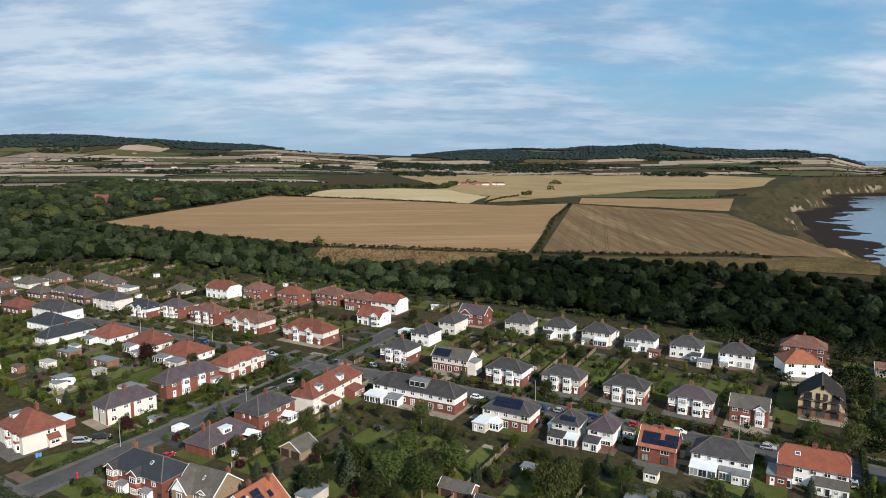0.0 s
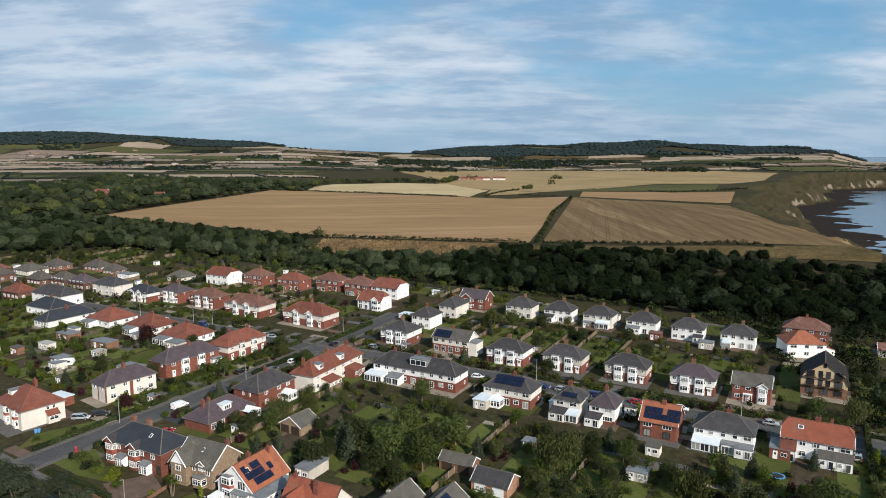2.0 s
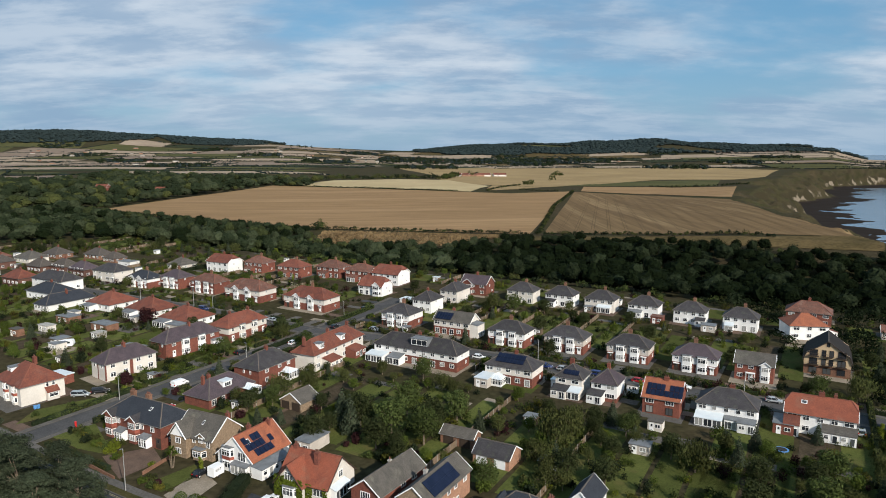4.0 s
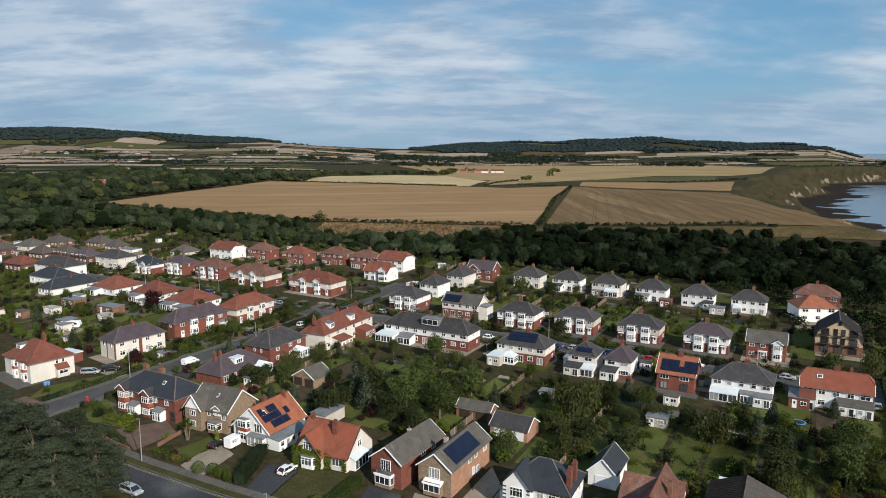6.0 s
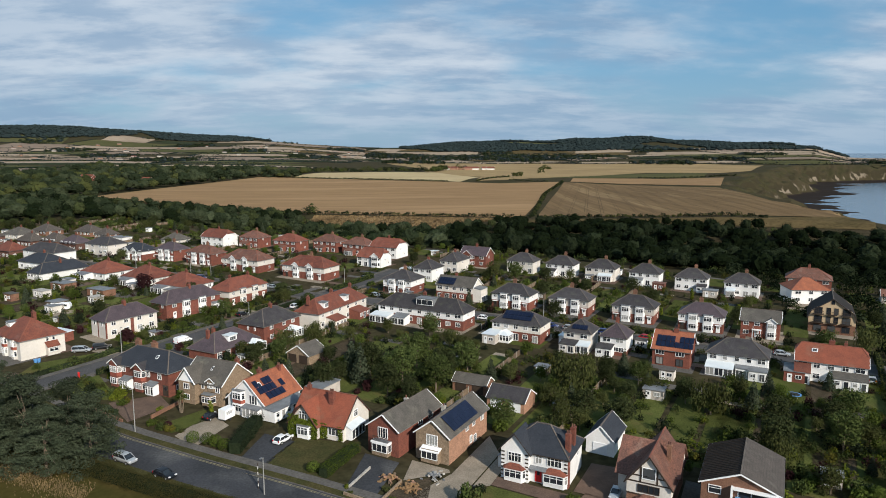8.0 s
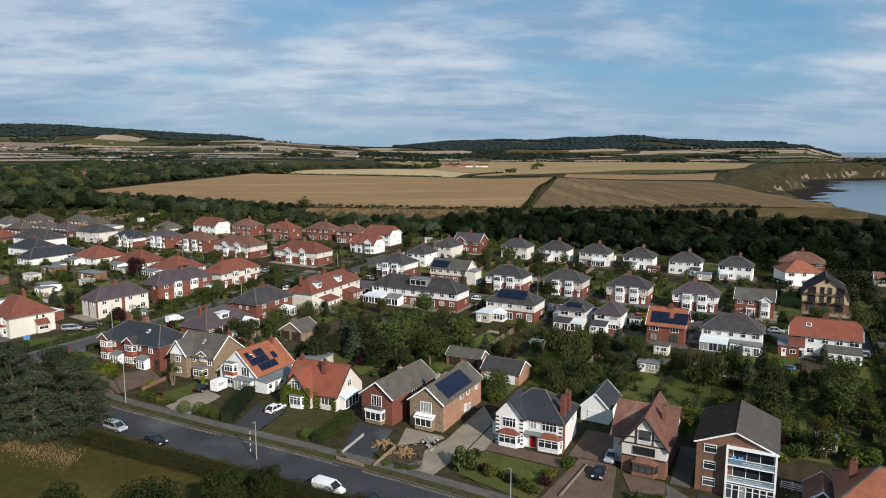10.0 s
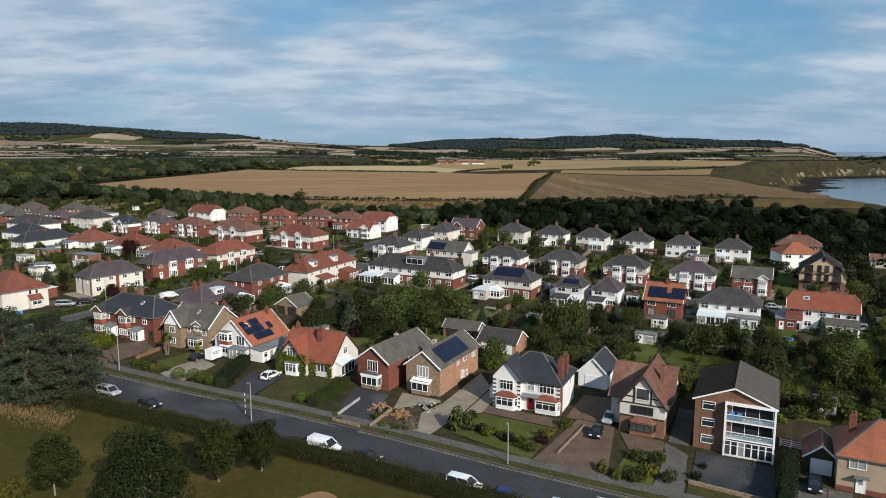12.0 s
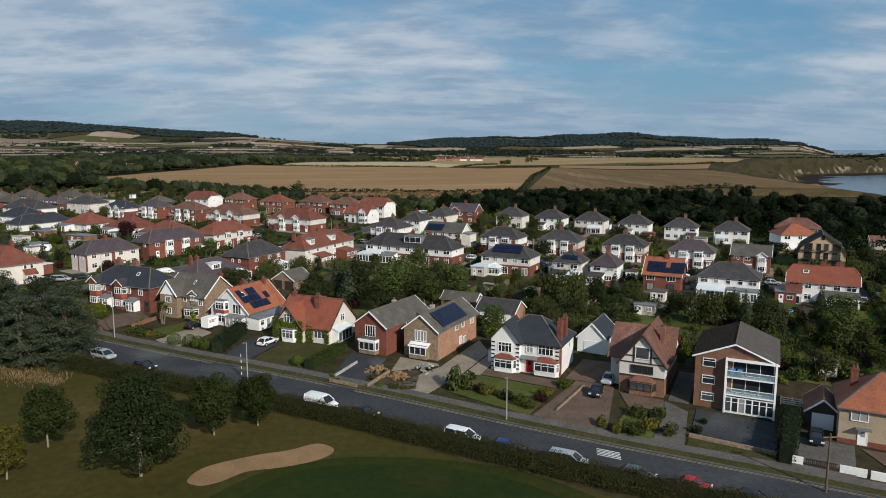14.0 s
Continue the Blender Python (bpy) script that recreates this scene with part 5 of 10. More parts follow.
def conservatory(house, face, cx, w, proj, h=2.2):
    """Glazed white-framed room with a hipped clear roof."""
    ob = part("conservatory", Mesh().box(cx - w / 2, cx + w / 2, -proj, 0.0, 0, 0.55), RENDER_WHITE, house, "white-framed glazed conservatory", face)
    n = max(2, int(w / 0.9))
    for i in range(n):
        fm, pm = window_meshes(round(w / n, 2), h - 0.55, 1, 2, UPVC)
        wd = part("window", fm, None, ob, "", Matrix.Translation((cx - w / 2 + i * w / n, -proj + 0.05, 0.55)))
        part("pane", pm, None, wd)
    k = max(2, int(proj / 0.9))
    for i in range(k):
        fm, pm = window_meshes(round(proj / k, 2), h - 0.55, 1, 2, UPVC)
        wd = part("window", fm, None, ob, "", Matrix.Translation((cx + w / 2 - 0.05, -proj + i * proj / k, 0.55)) @ Matrix.Rotation(math.pi / 2, 4, "Z"))
        part("pane", pm, None, wd)
    e = [(cx - w / 2 - 0.1, -proj - 0.1, h), (cx + w / 2 + 0.1, -proj - 0.1, h), (cx + w / 2 + 0.1, 0, h), (cx - w / 2 - 0.1, 0, h)]
    A, B = (cx, -proj * 0.45, h + 1.0), (cx, 0, h + 1.0)
    part("glass_roof", Mesh().slab([e[0], e[1], A], 0.05).slab([e[1], e[2], B, A], 0.05).slab([e[3], e[0], A, B], 0.05), CONS_ROOF, ob)
    bars = Mesh().beam(A, B, 0.12, 0.12)
    for p, q in ((e[0], A), (e[1], A)):
        bars.beam(p, q, 0.1, 0.1)
    for t in (0.35, 0.7):
        bars.beam((e[1][0], -proj * (1 - t), h + 0.02), (cx, -proj * 0.45 * (1 - t), h + 1.02), 0.06, 0.08).beam((e[0][0], -proj * (1 - t), h + 0.02), (cx, -proj * 0.45 * (1 - t), h + 1.02), 0.06, 0.08)
        bars.beam((cx - w / 2 + w * t, -proj - 0.1, h + 0.02), A, 0.06, 0.08)
    part("roof_bars", bars, UPVC, ob)
    return ob


def dormer(house, cx, y, z, w, dep, h, side=None, tiles=None):
    """A flat-roofed dormer looking to the front."""
    ob = part("dormer", Mesh().box(cx - w / 2, cx + w / 2, y, y + dep, z, z + h), side or UPVC, house)
    part("dormer_roof", Mesh().box(cx - w / 2 - 0.15, cx + w / 2 + 0.15, y - 0.2, y + dep, z + h, z + h + 0.14), tiles or LEAD, ob)
    fm, pm = window_meshes(w - 0.3, h - 0.4, 3 if w > 1.8 else 2, 1, UPVC)
    wd = part("window", fm, None, ob, "", Matrix.Translation((cx - w / 2 + 0.15, y, z + 0.2)))
    part("pane", pm, None, wd)


def solar(house, p0, along, upslope, nx, ny, pw=1.0, ph=1.6, skip=(), gap=0.1):
    """Panels in rows on a slope: p0 the lower left corner, unit vectors along and up the slope."""
    a, u = Vector(along).normalized(), Vector(upslope).normalized()
    n = a.cross(u).normalized()
    for i in range(nx):
        for j in range(ny):
            if (i, j) in skip:
                continue
            c = Vector(p0) + a * (i * (pw + gap)) + u * (j * (ph + gap)) + n * 0.16
            m = Mesh().add([c, c + a * pw, c + a * pw + u * ph, c + u * ph] + [q - n * 0.06 for q in (c, c + a * pw, c + a * pw + u * ph, c + u * ph)],
                           [(0, 1, 2, 3), (7, 6, 5, 4), (0, 4, 5, 1), (1, 5, 6, 2), (2, 6, 7, 3), (3, 7, 4, 0)])
            part("solar_panel", m, SOLAR, house, "dark blue solar panel")


def skylight(house, p, along, upslope, w=0.8, h=1.0):
    a, u = Vector(along).normalized(), Vector(upslope).normalized()
    n = a.cross(u).normalized()
    for nm, k, mt, hh in (("skylight", 1.0, UPVC, 0.08), ("pane", 0.75, GLASS, 0.11)):
        c = Vector(p) - a * (w * k / 2) - u * (h * k / 2) + n * hh
        q = [c, c + a * w * k, c + a * w * k + u * h * k, c + u * h * k]
        ob = part(nm, Mesh().add(q + [v - n * 0.2 for v in q], [(0, 1, 2, 3), (7, 6, 5, 4), (0, 4, 5, 1), (1, 5, 6, 2), (2, 6, 7, 3), (3, 7, 4, 0)]), mt, house)
        house = ob


def semi_front(h, frame=None, bays=True, bay_wall=None, storeys=2, gables=False, doors=None, bay_w=2.7, tiles=None, apron=None):
    """Street side of a pair of semis: mirrored bays, windows and doors."""
    bw, bd, eave, top = h["size"]
    F = faces(bw, bd)
    f = F["f"]
    for sgn in (-1, 1):
        bx = sgn * bw * 0.17
        if bays:
            bay(h, f, bx, bay_w, 0.0, storeys, 0.6, bay_wall, frame, tiles, eave / 2 if storeys == 2 else 2.65, "gable" if gables else "flat", apron)
        else:
            window(h, f, bx, 3.6, 2.0, 1.3, 3, 2, frame)
            window(h, f, bx, 0.9, 2.2, 1.4, 3, 2, frame)
        window(h, f, sgn * bw * 0.40, 3.65, 1.1, 1.15, 2, 2, frame)
        door(h, f, sgn * bw * 0.40, 0.1, 1.0, 2.1, doors or (UPVC if sgn > 0 else DARK_WOOD))
        part("porch", Mesh().box(sgn * bw * 0.40 - 0.9, sgn * bw * 0.40 + 0.9, -0.7, 0.0, 2.35, 2.5), UPVC, h, "", f)
    window(h, F["r"], -bd * 0.1, 3.7, 0.7, 1.0, 1, 2, frame)
    window(h, F["r"], bd * 0.2, 1.0, 0.8, 1.0, 1, 2, frame)


def rear(h, frame=None, seed=0, n=4, low=True):
    """Garden side: upper windows, and doors and windows below."""
    bw, bd, eave, top = h["size"]
    r = random.Random(seed)
    F = faces(bw, bd)
    f = F["f"]
    for i in range(n):
        x = (i + 0.5) / n * bw - bw / 2
        w = 1.8 if i in (0, n - 1) else 1.15
        if bw / n > 2.8:
            w += 0.3
        window(h, f, x, eave - 1.8, w, 1.35, 2 if w > 1.2 else 1, 2, frame)
        if low:
            if r.random() < 0.5:
                window(h, f, x, 0.12, 1.7, 2.05, 2, 1, frame)
            else:
                window(h, f, x, 0.85, 1.6, 1.35, 2, 2, frame)
    window(h, F["r"], -bd * 0.1, eave - 1.6, 0.7, 1.0, 1, 2, frame)
    window(h, F["r"], bd * 0.22, 1.0, 0.8, 1.0, 1, 2, frame)


def garage(x, y, w, d, rot, h, roof, wall, tiles, door_mat, label, rise=1.4, doors=1, both=False):
    g = shell(x, y, w, d, rot, h, roof, rise, wall, None, tiles, label=label, category="garage", name="garage", over=0.25)
    bw, bd, eave, top = g["size"]
    f = faces(bw, bd)["f"]
    for i in range(doors):
        door(g, f, (i + 0.5) / doors * bw - bw / 2, 0.0, min(2.5, bw / doors - 0.5), 2.1, door_mat, "garage_door")
    return g


def flat_block(name, x, y, w, d, h, rot, wall, roof, label, category):
    """A small flat-roofed outbuilding."""
    c, s = math.cos(radians(rot)), math.sin(radians(rot))
    cx, cy = x - w / 2 * c - d / 2 * s, y - w / 2 * s + d / 2 * c
    t = thing(name, pose(cx, cy, float(land(cx, cy)), 0, 0, rot), label, category)
    part("wall", Mesh().box(-w / 2, w / 2, -d / 2, d / 2, -0.2, h), wall, t)
    part("roof", Mesh().box(-w / 2 - 0.2, w / 2 + 0.2, -d / 2 - 0.2, d / 2 + 0.2, h, h + 0.18), roof, t)
    window(t, faces(w, d)["f"], w * 0.2, 0.9, min(1.4, w * 0.4), 1.0, 2, 1)
    door(t, faces(w, d)["f"], -w * 0.22, 0.0, 0.9, 2.0)
    return t


# row behind the wood's edge, garden sides towards the golf course
def hip_rear(x, y, w, d, walls, tiles, label, seed, n=4, upper=None, ch=0.1, ext=None, group="semis below the wood"):
    h = shell(x, y, w, d, lower=walls, upper=upper, tiles=tiles, label=label, group=group, rise=3.0)
    rear(h, seed=seed, n=n)
    bw, bd, eave, top = h["size"]
    chimney(h, bw * ch, 0.2, top - 0.8, top + 1.5, 1.1, 0.6, BRICK_BROWN, 3)
    if ext:
        ex, ew, ep, wall, roof, glazed = ext
        lean_to(h, faces(bw, bd)["f"], ex * bw, ew, ep, 2.3, 3.0, wall, roof, glazed)
    return h


hip_rear(38.0, 287.8, 12.8, 9.4, RENDER_CREAM, SLATE, "cream rendered semi with a grey hipped slate roof", 1)
hip_rear(53.9, 281.3, 12.9, 9.4, RENDER_WHITE, SLATE, "white rendered semi with a grey hipped roof", 2, ext=(-0.28, 4.5, 3.0, RENDER_WHITE, SLATE, False))
hip_rear(69.2, 273.5, 13.0, 9.4, RENDER_CREAM, SLATE, "brick and cream semi with a grey hipped roof", 3, upper=RENDER_CREAM, ext=(0.2, 5.5, 2.5, RENDER_CREAM, CONS_ROOF, True))
hip_rear(84.5, 264.5, 12.6, 9.4, RENDER_WHITE, SLATE, "white rendered semi with lean-to garden rooms", 4, ext=(-0.25, 5.5, 2.2, RENDER_WHITE, LEAD, False))
hip_rear(99.8, 255.4, 12.5, 9.2, RENDER_WHITE, SLATE, "white semi with a grey slate roof and garden extension", 5, ext=(0.36, 3.5, 2.5, RENDER_WHITE, SLATE, False))
hip_rear(115.7, 246.3, 12.8, 9.2, RENDER_WHITE, SLATE, "white semi with patched grey slate roof", 6, ext=(-0.3, 3.0, 3.0, RENDER_WHITE, CONS_ROOF, True))

# street row, fronts towards the golf course
def semi(x, y, w, d, lower, upper, tiles, label, group, gables=False, bay_wall=None, rot=U_ROT, ch=((-0.05, 0.2),), storeys=2, eave=5.3, rise=2.9, roof="hip", apron=None, bays=True):
    h = shell(x, y, w, d, rot, eave, roof, rise, lower, upper, tiles, label=label, group=group)
    semi_front(h, None, bays, bay_wall, storeys, gables, None, 3.2, tiles if gables else None, apron)
    bw, bd, eave, top = h["size"]
    for cx, cy in ch:
        chimney(h, cx * bw, cy * bd, top - 1.2, top + 1.3, 1.2, 0.6, BRICK_BROWN, 3)
    return h


G = "semis along the middle street"
semi(27.1, 225.0, 14.4, 9.5, BRICK, RENDER_WHITE, SLATE, "semi with brick below, white render above and grey hipped roof", G)
semi(45.7, 218.5, 14.3, 9.5, BRICK, RENDER_GREY, SLATE, "semi with brick below, grey render above and white bays", G)
semi(64.4, 209.3, 14.0, 9.5, BRICK, RENDER_GREY, SLATE, "dark-roofed semi with white bays and brick ground floor", G)
semi(82.3, 199.6, 13.8, 9.3, BRICK, RENDER_WHITE, SLATE_PURPLE, "semi with purple slate roof, white upper walls and brick below", G)
h = shell(96.5, 193.4, 11.4, 8.6, lower=BRICK, tiles=TILE_GREY, roof="gable_x", rise=2.6, label="modern brick house with a grey-brown tiled gable roof", group=G)
bw, bd, eave, top = h["size"]
F = faces(bw, bd)
bay(h, F["f"], bw * 0.28, 2.8, 0, 2, 0.7, RENDER_WHITE, None, TILE_GREY, 2.6, "gable")
for wx in (-0.36, -0.08):
    window(h, F["f"], wx * bw, 3.6, 1.5, 1.2)
window(h, F["f"], -0.36 * bw, 0.9, 1.5, 1.2)
door(h, F["f"], -0.08 * bw, 0.1, 1.1, 2.1)
part("porch", Mesh().box(-0.08 * bw - 1.3, -0.08 * bw + 1.3, -1.1, 0, 2.4, 2.6).box(-0.08 * bw - 1.2, -0.08 * bw - 1.05, -1.0, -0.85, 0, 2.4).box(-0.08 * bw + 1.05, -0.08 * bw + 1.2, -1.0, -0.85, 0, 2.4), UPVC, h, "white columned porch", F["f"])
semi(-13.3, 247.4, 12.8, 11.0, BRICK, RENDER_WHITE, SLATE, "large white and brick semi with bays on a street corner", G)
h = shell(8.9, 237.0, 15.4, 8.5, lower=BRICK, upper=RENDER_CREAM, tiles=TILE_GREY, roof="gable_x", rise=2.8, label="cream and brick house with a low gabled roof carrying dark panels", group=G)
rear(h, seed=9, n=5)
bw, bd, eave, top = h["size"]
lean_to(h, faces(bw, bd)["r"], -1.0, 5.5, 3.2, 4.6, 5.0, RENDER_CREAM, LEAD)
solar(h, (-bw * 0.46, -bd / 2 - 0.1, eave + 0.2), (1, 0, 0), (0, bd / 2, 2.8), 6, 2)
chimney(h, -0.08 * bw, 0.3, top - 0.8, top + 1.2)
for x, y, w, d, mt, lab in ((-5.5, 270.2, 5.4, 11, RENDER_WHITE, "white house end-on with a grey hipped roof"), (5.4, 287.6, 5.0, 13, RENDER_CREAM, "cream house end-on with a grey hipped roof")):
    h = shell(x, y, w + 4, d, lower=mt, upper=mt, tiles=SLATE, label=lab, rise=3.0)
    rear(h, seed=int(x), n=3)
    chimney(h, 0, 0, h["size"][3] - 0.8, h["size"][3] + 1.2)
h = shell(18.7, 301.4, 13.5, 9.5, lower=BRICK, tiles=SLATE_PURPLE, roof="gable_x", rise=3.2, label="red brick house with white gable boards under a dark roof")
rear(h, seed=12, n=3)
bw, bd, eave, top = h["size"]
bay(h, faces(bw, bd)["f"], -bw * 0.2, 5.0, 0, 2, 1.2, BRICK, None, SLATE_PURPLE, 2.6, "gable")
chimney(h, 0, 0, top - 0.8, top + 1.5)

# ochre flats with a gambrel-like gable and balconies
h = shell(121.9, 198.0, 13.4, 15, lower=BRICK_BROWN, upper=RENDER_OCHRE, trim=DARK_WOOD, tiles=BLACK_SHEET, roof="gambrel", rise=6.1, eave=4.7, split=2.9, label="ochre block of flats with balconies and a steep dark gable roof", category="flats")
bw, bd, eave, top = h["size"]
F = faces(bw, bd)
for z in (3.2, 5.9):
    for i, wx in enumerate((-0.3, -0.08, 0.08, 0.3)):
        window(h, F["f"], wx * bw, z, 2.2 if i in (0, 3) else 1.2, 2.0, 2, 1, DARK_WOOD)
    for wx, w in ((-0.3, 2.9), (0.0, 2.6), (0.3, 2.9)):
        bal = part("balcony", Mesh().box(wx * bw - w / 2, wx * bw + w / 2, -0.9, 0, z - 0.18, z), DARK_WOOD, h, "dark timber balcony", F["f"])
        rails = Mesh().box(wx * bw - w / 2, wx * bw + w / 2, -0.9, -0.84, z + 0.85, z + 0.93)
        for k in range(int(w / 0.4) + 1):
            rails.box(wx * bw - w / 2 + k * 0.4, wx * bw - w / 2 + k * 0.4 + 0.04, -0.89, -0.85, z, z + 0.9)
        part("railing", rails, DARK_WOOD, bal, "dark slatted balcony railing")
for wx in (-0.3, 0.0, 0.3):
    window(h, F["f"], wx * bw, 0.5, 2.2, 1.9, 2, 1, DARK_WOOD)
window(h, F["f"], 0, 9.0, 0.9, 1.4, 1, 1, DARK_WOOD)

# orange-roofed house beside the cliff road
h = shell(137.4, 237.5, 14.0, 12, rot=-8, lower=RENDER_WHITE, tiles=TILE_ORANGE, label="white house with an orange hipped roof", rise=3.4)
rear(h, seed=20, n=3)
lean_to(h, faces(*h["size"][:2])["r"], 0, 6, 4, 2.4, 3.6, RENDER_WHITE, TILE_RED)
h = shell(147.4, 254.0, 16.5, 11, lower=BRICK, tiles=TILE_BROWN, label="brick house with a weathered brown roof behind trees", rise=3.4)
rear(h, seed=21)
chimney(h, 0, 0, h["size"][3] - 0.8, h["size"][3] + 1.4)
for x, y, w, d, e in ((167.4, 234.9, 11.7, 8, 3.0), (183.2, 221.7, 13.8, 8, 3.0), (171.0, 188.8, 12.9, 16, 5.4), (192.1, 241.1, 14.7, 10, 5.4)):
    h = shell(x, y, w, d, lower=RENDER_GREY if e < 4 else BRICK_BROWN, tiles=TILE_BROWN, roof="gable_x", eave=e, rise=1.8, label="plain brown-roofed block beside the cliff road", category="building")
    rear(h, seed=int(x), n=3, low=e > 4)

# row with gardens running down towards the front houses
I = "semis with long back gardens"
h = shell(3.7, 200.7, 31.0, 9.2, lower=BRICK, upper=RENDER_WHITE, tiles=SLATE, label="long white terrace of semis with a dark slate roof", group=I, rise=3.2)
rear(h, seed=30, n=9)
bw, bd, eave, top = h["size"]
F = faces(bw, bd)
dormer(h, 1.5, -3.6, eave + 0.8, 6.0, 4.5, 2.1, LEAD)
lean_to(h, F["f"], -bw * 0.42, 6.5, 4.0, 2.3, 2.7, RENDER_WHITE, CONS_ROOF, True)
lean_to(h, F["f"], -bw * 0.19, 4.5, 3.4, 2.3, 3.0, RENDER_WHITE, LEAD, True)
for cx in (-0.32, -0.02, 0.18):
    chimney(h, cx * bw, 0.5, top - 1.0, top + 1.2, 1.0, 0.6)
h = shell(25.0, 188.0, 15.6, 9.5, lower=BRICK, upper=RENDER_CREAM, tiles=SLATE, label="brick and cream semi with solar panels across the roof", group=I, rise=2.9)
rear(h, seed=31, n=5)
bw, bd, eave, top = h["size"]
F = faces(bw, bd)
solar(h, (-bw * 0.30, -bd / 2 + 0.9, eave + 0.75), (1, 0, 0), (0, bd / 2, 2.9), 8, 2)
conservatory(h, F["f"], -bw * 0.2, 4.6, 3.6)
chimney(h, 0.05 * bw, 0, top - 0.8, top + 1.2)
h = shell(37.9, 181.6, 8.4, 8.6, lower=RENDER_CREAM, tiles=SLATE, label="cream house with solar panels and a lean-to", group=I)
rear(h, seed=32, n=2, low=False)
bw, bd, eave, top = h["size"]
F = faces(bw, bd)
lean_to(h, F["f"], -bw * 0.22, 4.4, 4.0, 2.3, 2.8, RENDER_CREAM, SLATE)
lean_to(h, F["f"], bw * 0.25, 4.2, 3.2, 2.2, 2.8, RENDER_CREAM, CONS_ROOF, True)
solar(h, (-bw * 0.22, -bd / 2 + 0.5, eave + 0.5), (1, 0, 0), (0, bd / 2, 2.9), 4, 1)
chimney(h, -0.05 * bw, 0.3, top - 0.8, top + 1.5, 1.3, 0.6)
h = shell(46.6, 177.7, 7.8, 8.8, lower=BRICK, upper=RENDER_WHITE, tiles=SLATE_PURPLE, split=1.2, label="white house with a purple slate roof and low extension", group=I)
rear(h, seed=33, n=2, low=False)
bw, bd, eave, top = h["size"]
F = faces(bw, bd)
window(h, F["f"], bw * 0.22, 1.0, 2.8, 1.3, 4, 1)
lean_to(h, F["f"], -bw * 0.25, 4.2, 3.6, 2.4, 3.0, RENDER_WHITE, SLATE)
chimney(h, 0.0, 0.3, top - 0.8, top + 1.6, 0.9, 0.6)
h = shell(60.2, 167.9, 10.1, 10, lower=BRICK, upper=BRICK, tiles=TILE_ORANGE, roof="gable_x", rise=3.8, eave=4.6, label="brick house with solar panels on an orange gabled roof", group=I)
bw, bd, eave, top = h["size"]
F = faces(bw, bd)
for wx in (-0.3, 0.24):
    window(h, F["f"], wx * bw, 2.9, 2.2, 1.3, 3, 1)
    window(h, F["f"], wx * bw, 0.3, 1.8, 1.9, 2, 1, DARK_WOOD)
solar(h, (-bw * 0.42, -bd / 2 + 0.4, eave + 0.35), (1, 0, 0), (0, bd / 2, 3.8), 8, 2, 1.05, 1.75, {(4, 1)})
chimney(h, 0.05 * bw, -0.2, top - 1.2, top + 1.0, 1.2, 0.6)
h = shell(76.7, 160.6, 14.8, 9.5, lower=RENDER_WHITE, upper=RENDER_WHITE, tiles=SLATE, label="white semi with a grey roof and glazed garden rooms", group=I, rise=3.1)
rear(h, seed=34, n=5, low=False)
bw, bd, eave, top = h["size"]
F = faces(bw, bd)
lean_to(h, F["f"], -bw * 0.27, 6.4, 3.2, 2.1, 2.9, RENDER_WHITE, CONS_ROOF, True)
lean_to(h, F["f"], bw * 0.12, 3.4, 2.4, 2.5, 2.7, RENDER_WHITE, LEAD, True)
lean_to(h, F["f"], bw * 0.36, 4.0, 3.4, 2.5, 2.7, RENDER_WHITE, LEAD)
chimney(h, 0.05 * bw, 0.4, top - 0.8, top + 1.2, 1.3, 0.6)
h = shell(97.6, 154.4, 16.0, 9.5, lower=RENDER_WHITE, upper=RENDER_WHITE, tiles=TILE_BRIGHT, roof="jerkin", rise=3.4, label="white semi with a red clipped-gable roof", group=I)
rear(h, seed=35, n=5)
bw, bd, eave, top = h["size"]
F = faces(bw, bd)
lean_to(h, F["f"], -bw * 0.40, 3.4, 3.0, 2.8, 4.4, RENDER_WHITE, TILE_RED)
lean_to(h, F["f"], bw * 0.27, 7.2, 3.4, 2.4, 3.3, RENDER_WHITE, TILE_GREY)
chimney(h, 0.0, 0.2, top - 0.8, top + 1.3, 1.3, 0.7)
chimney(h, 0.2 * bw, 1.2, top - 1.2, top + 0.8, 0.7, 0.5)
skylight(h, (-bw * 0.24, -bd * 0.22, eave + 2.0), (1, 0, 0), (0, bd / 2, 3.4), 1.3, 1.0)
h = shell(116.9, 146.9, 12.0, 9.5, lower=RENDER_WHITE, upper=RENDER_WHITE, tiles=TILE_BROWN, label="white house at the end of the row", group=I)
rear(h, seed=36, n=3)

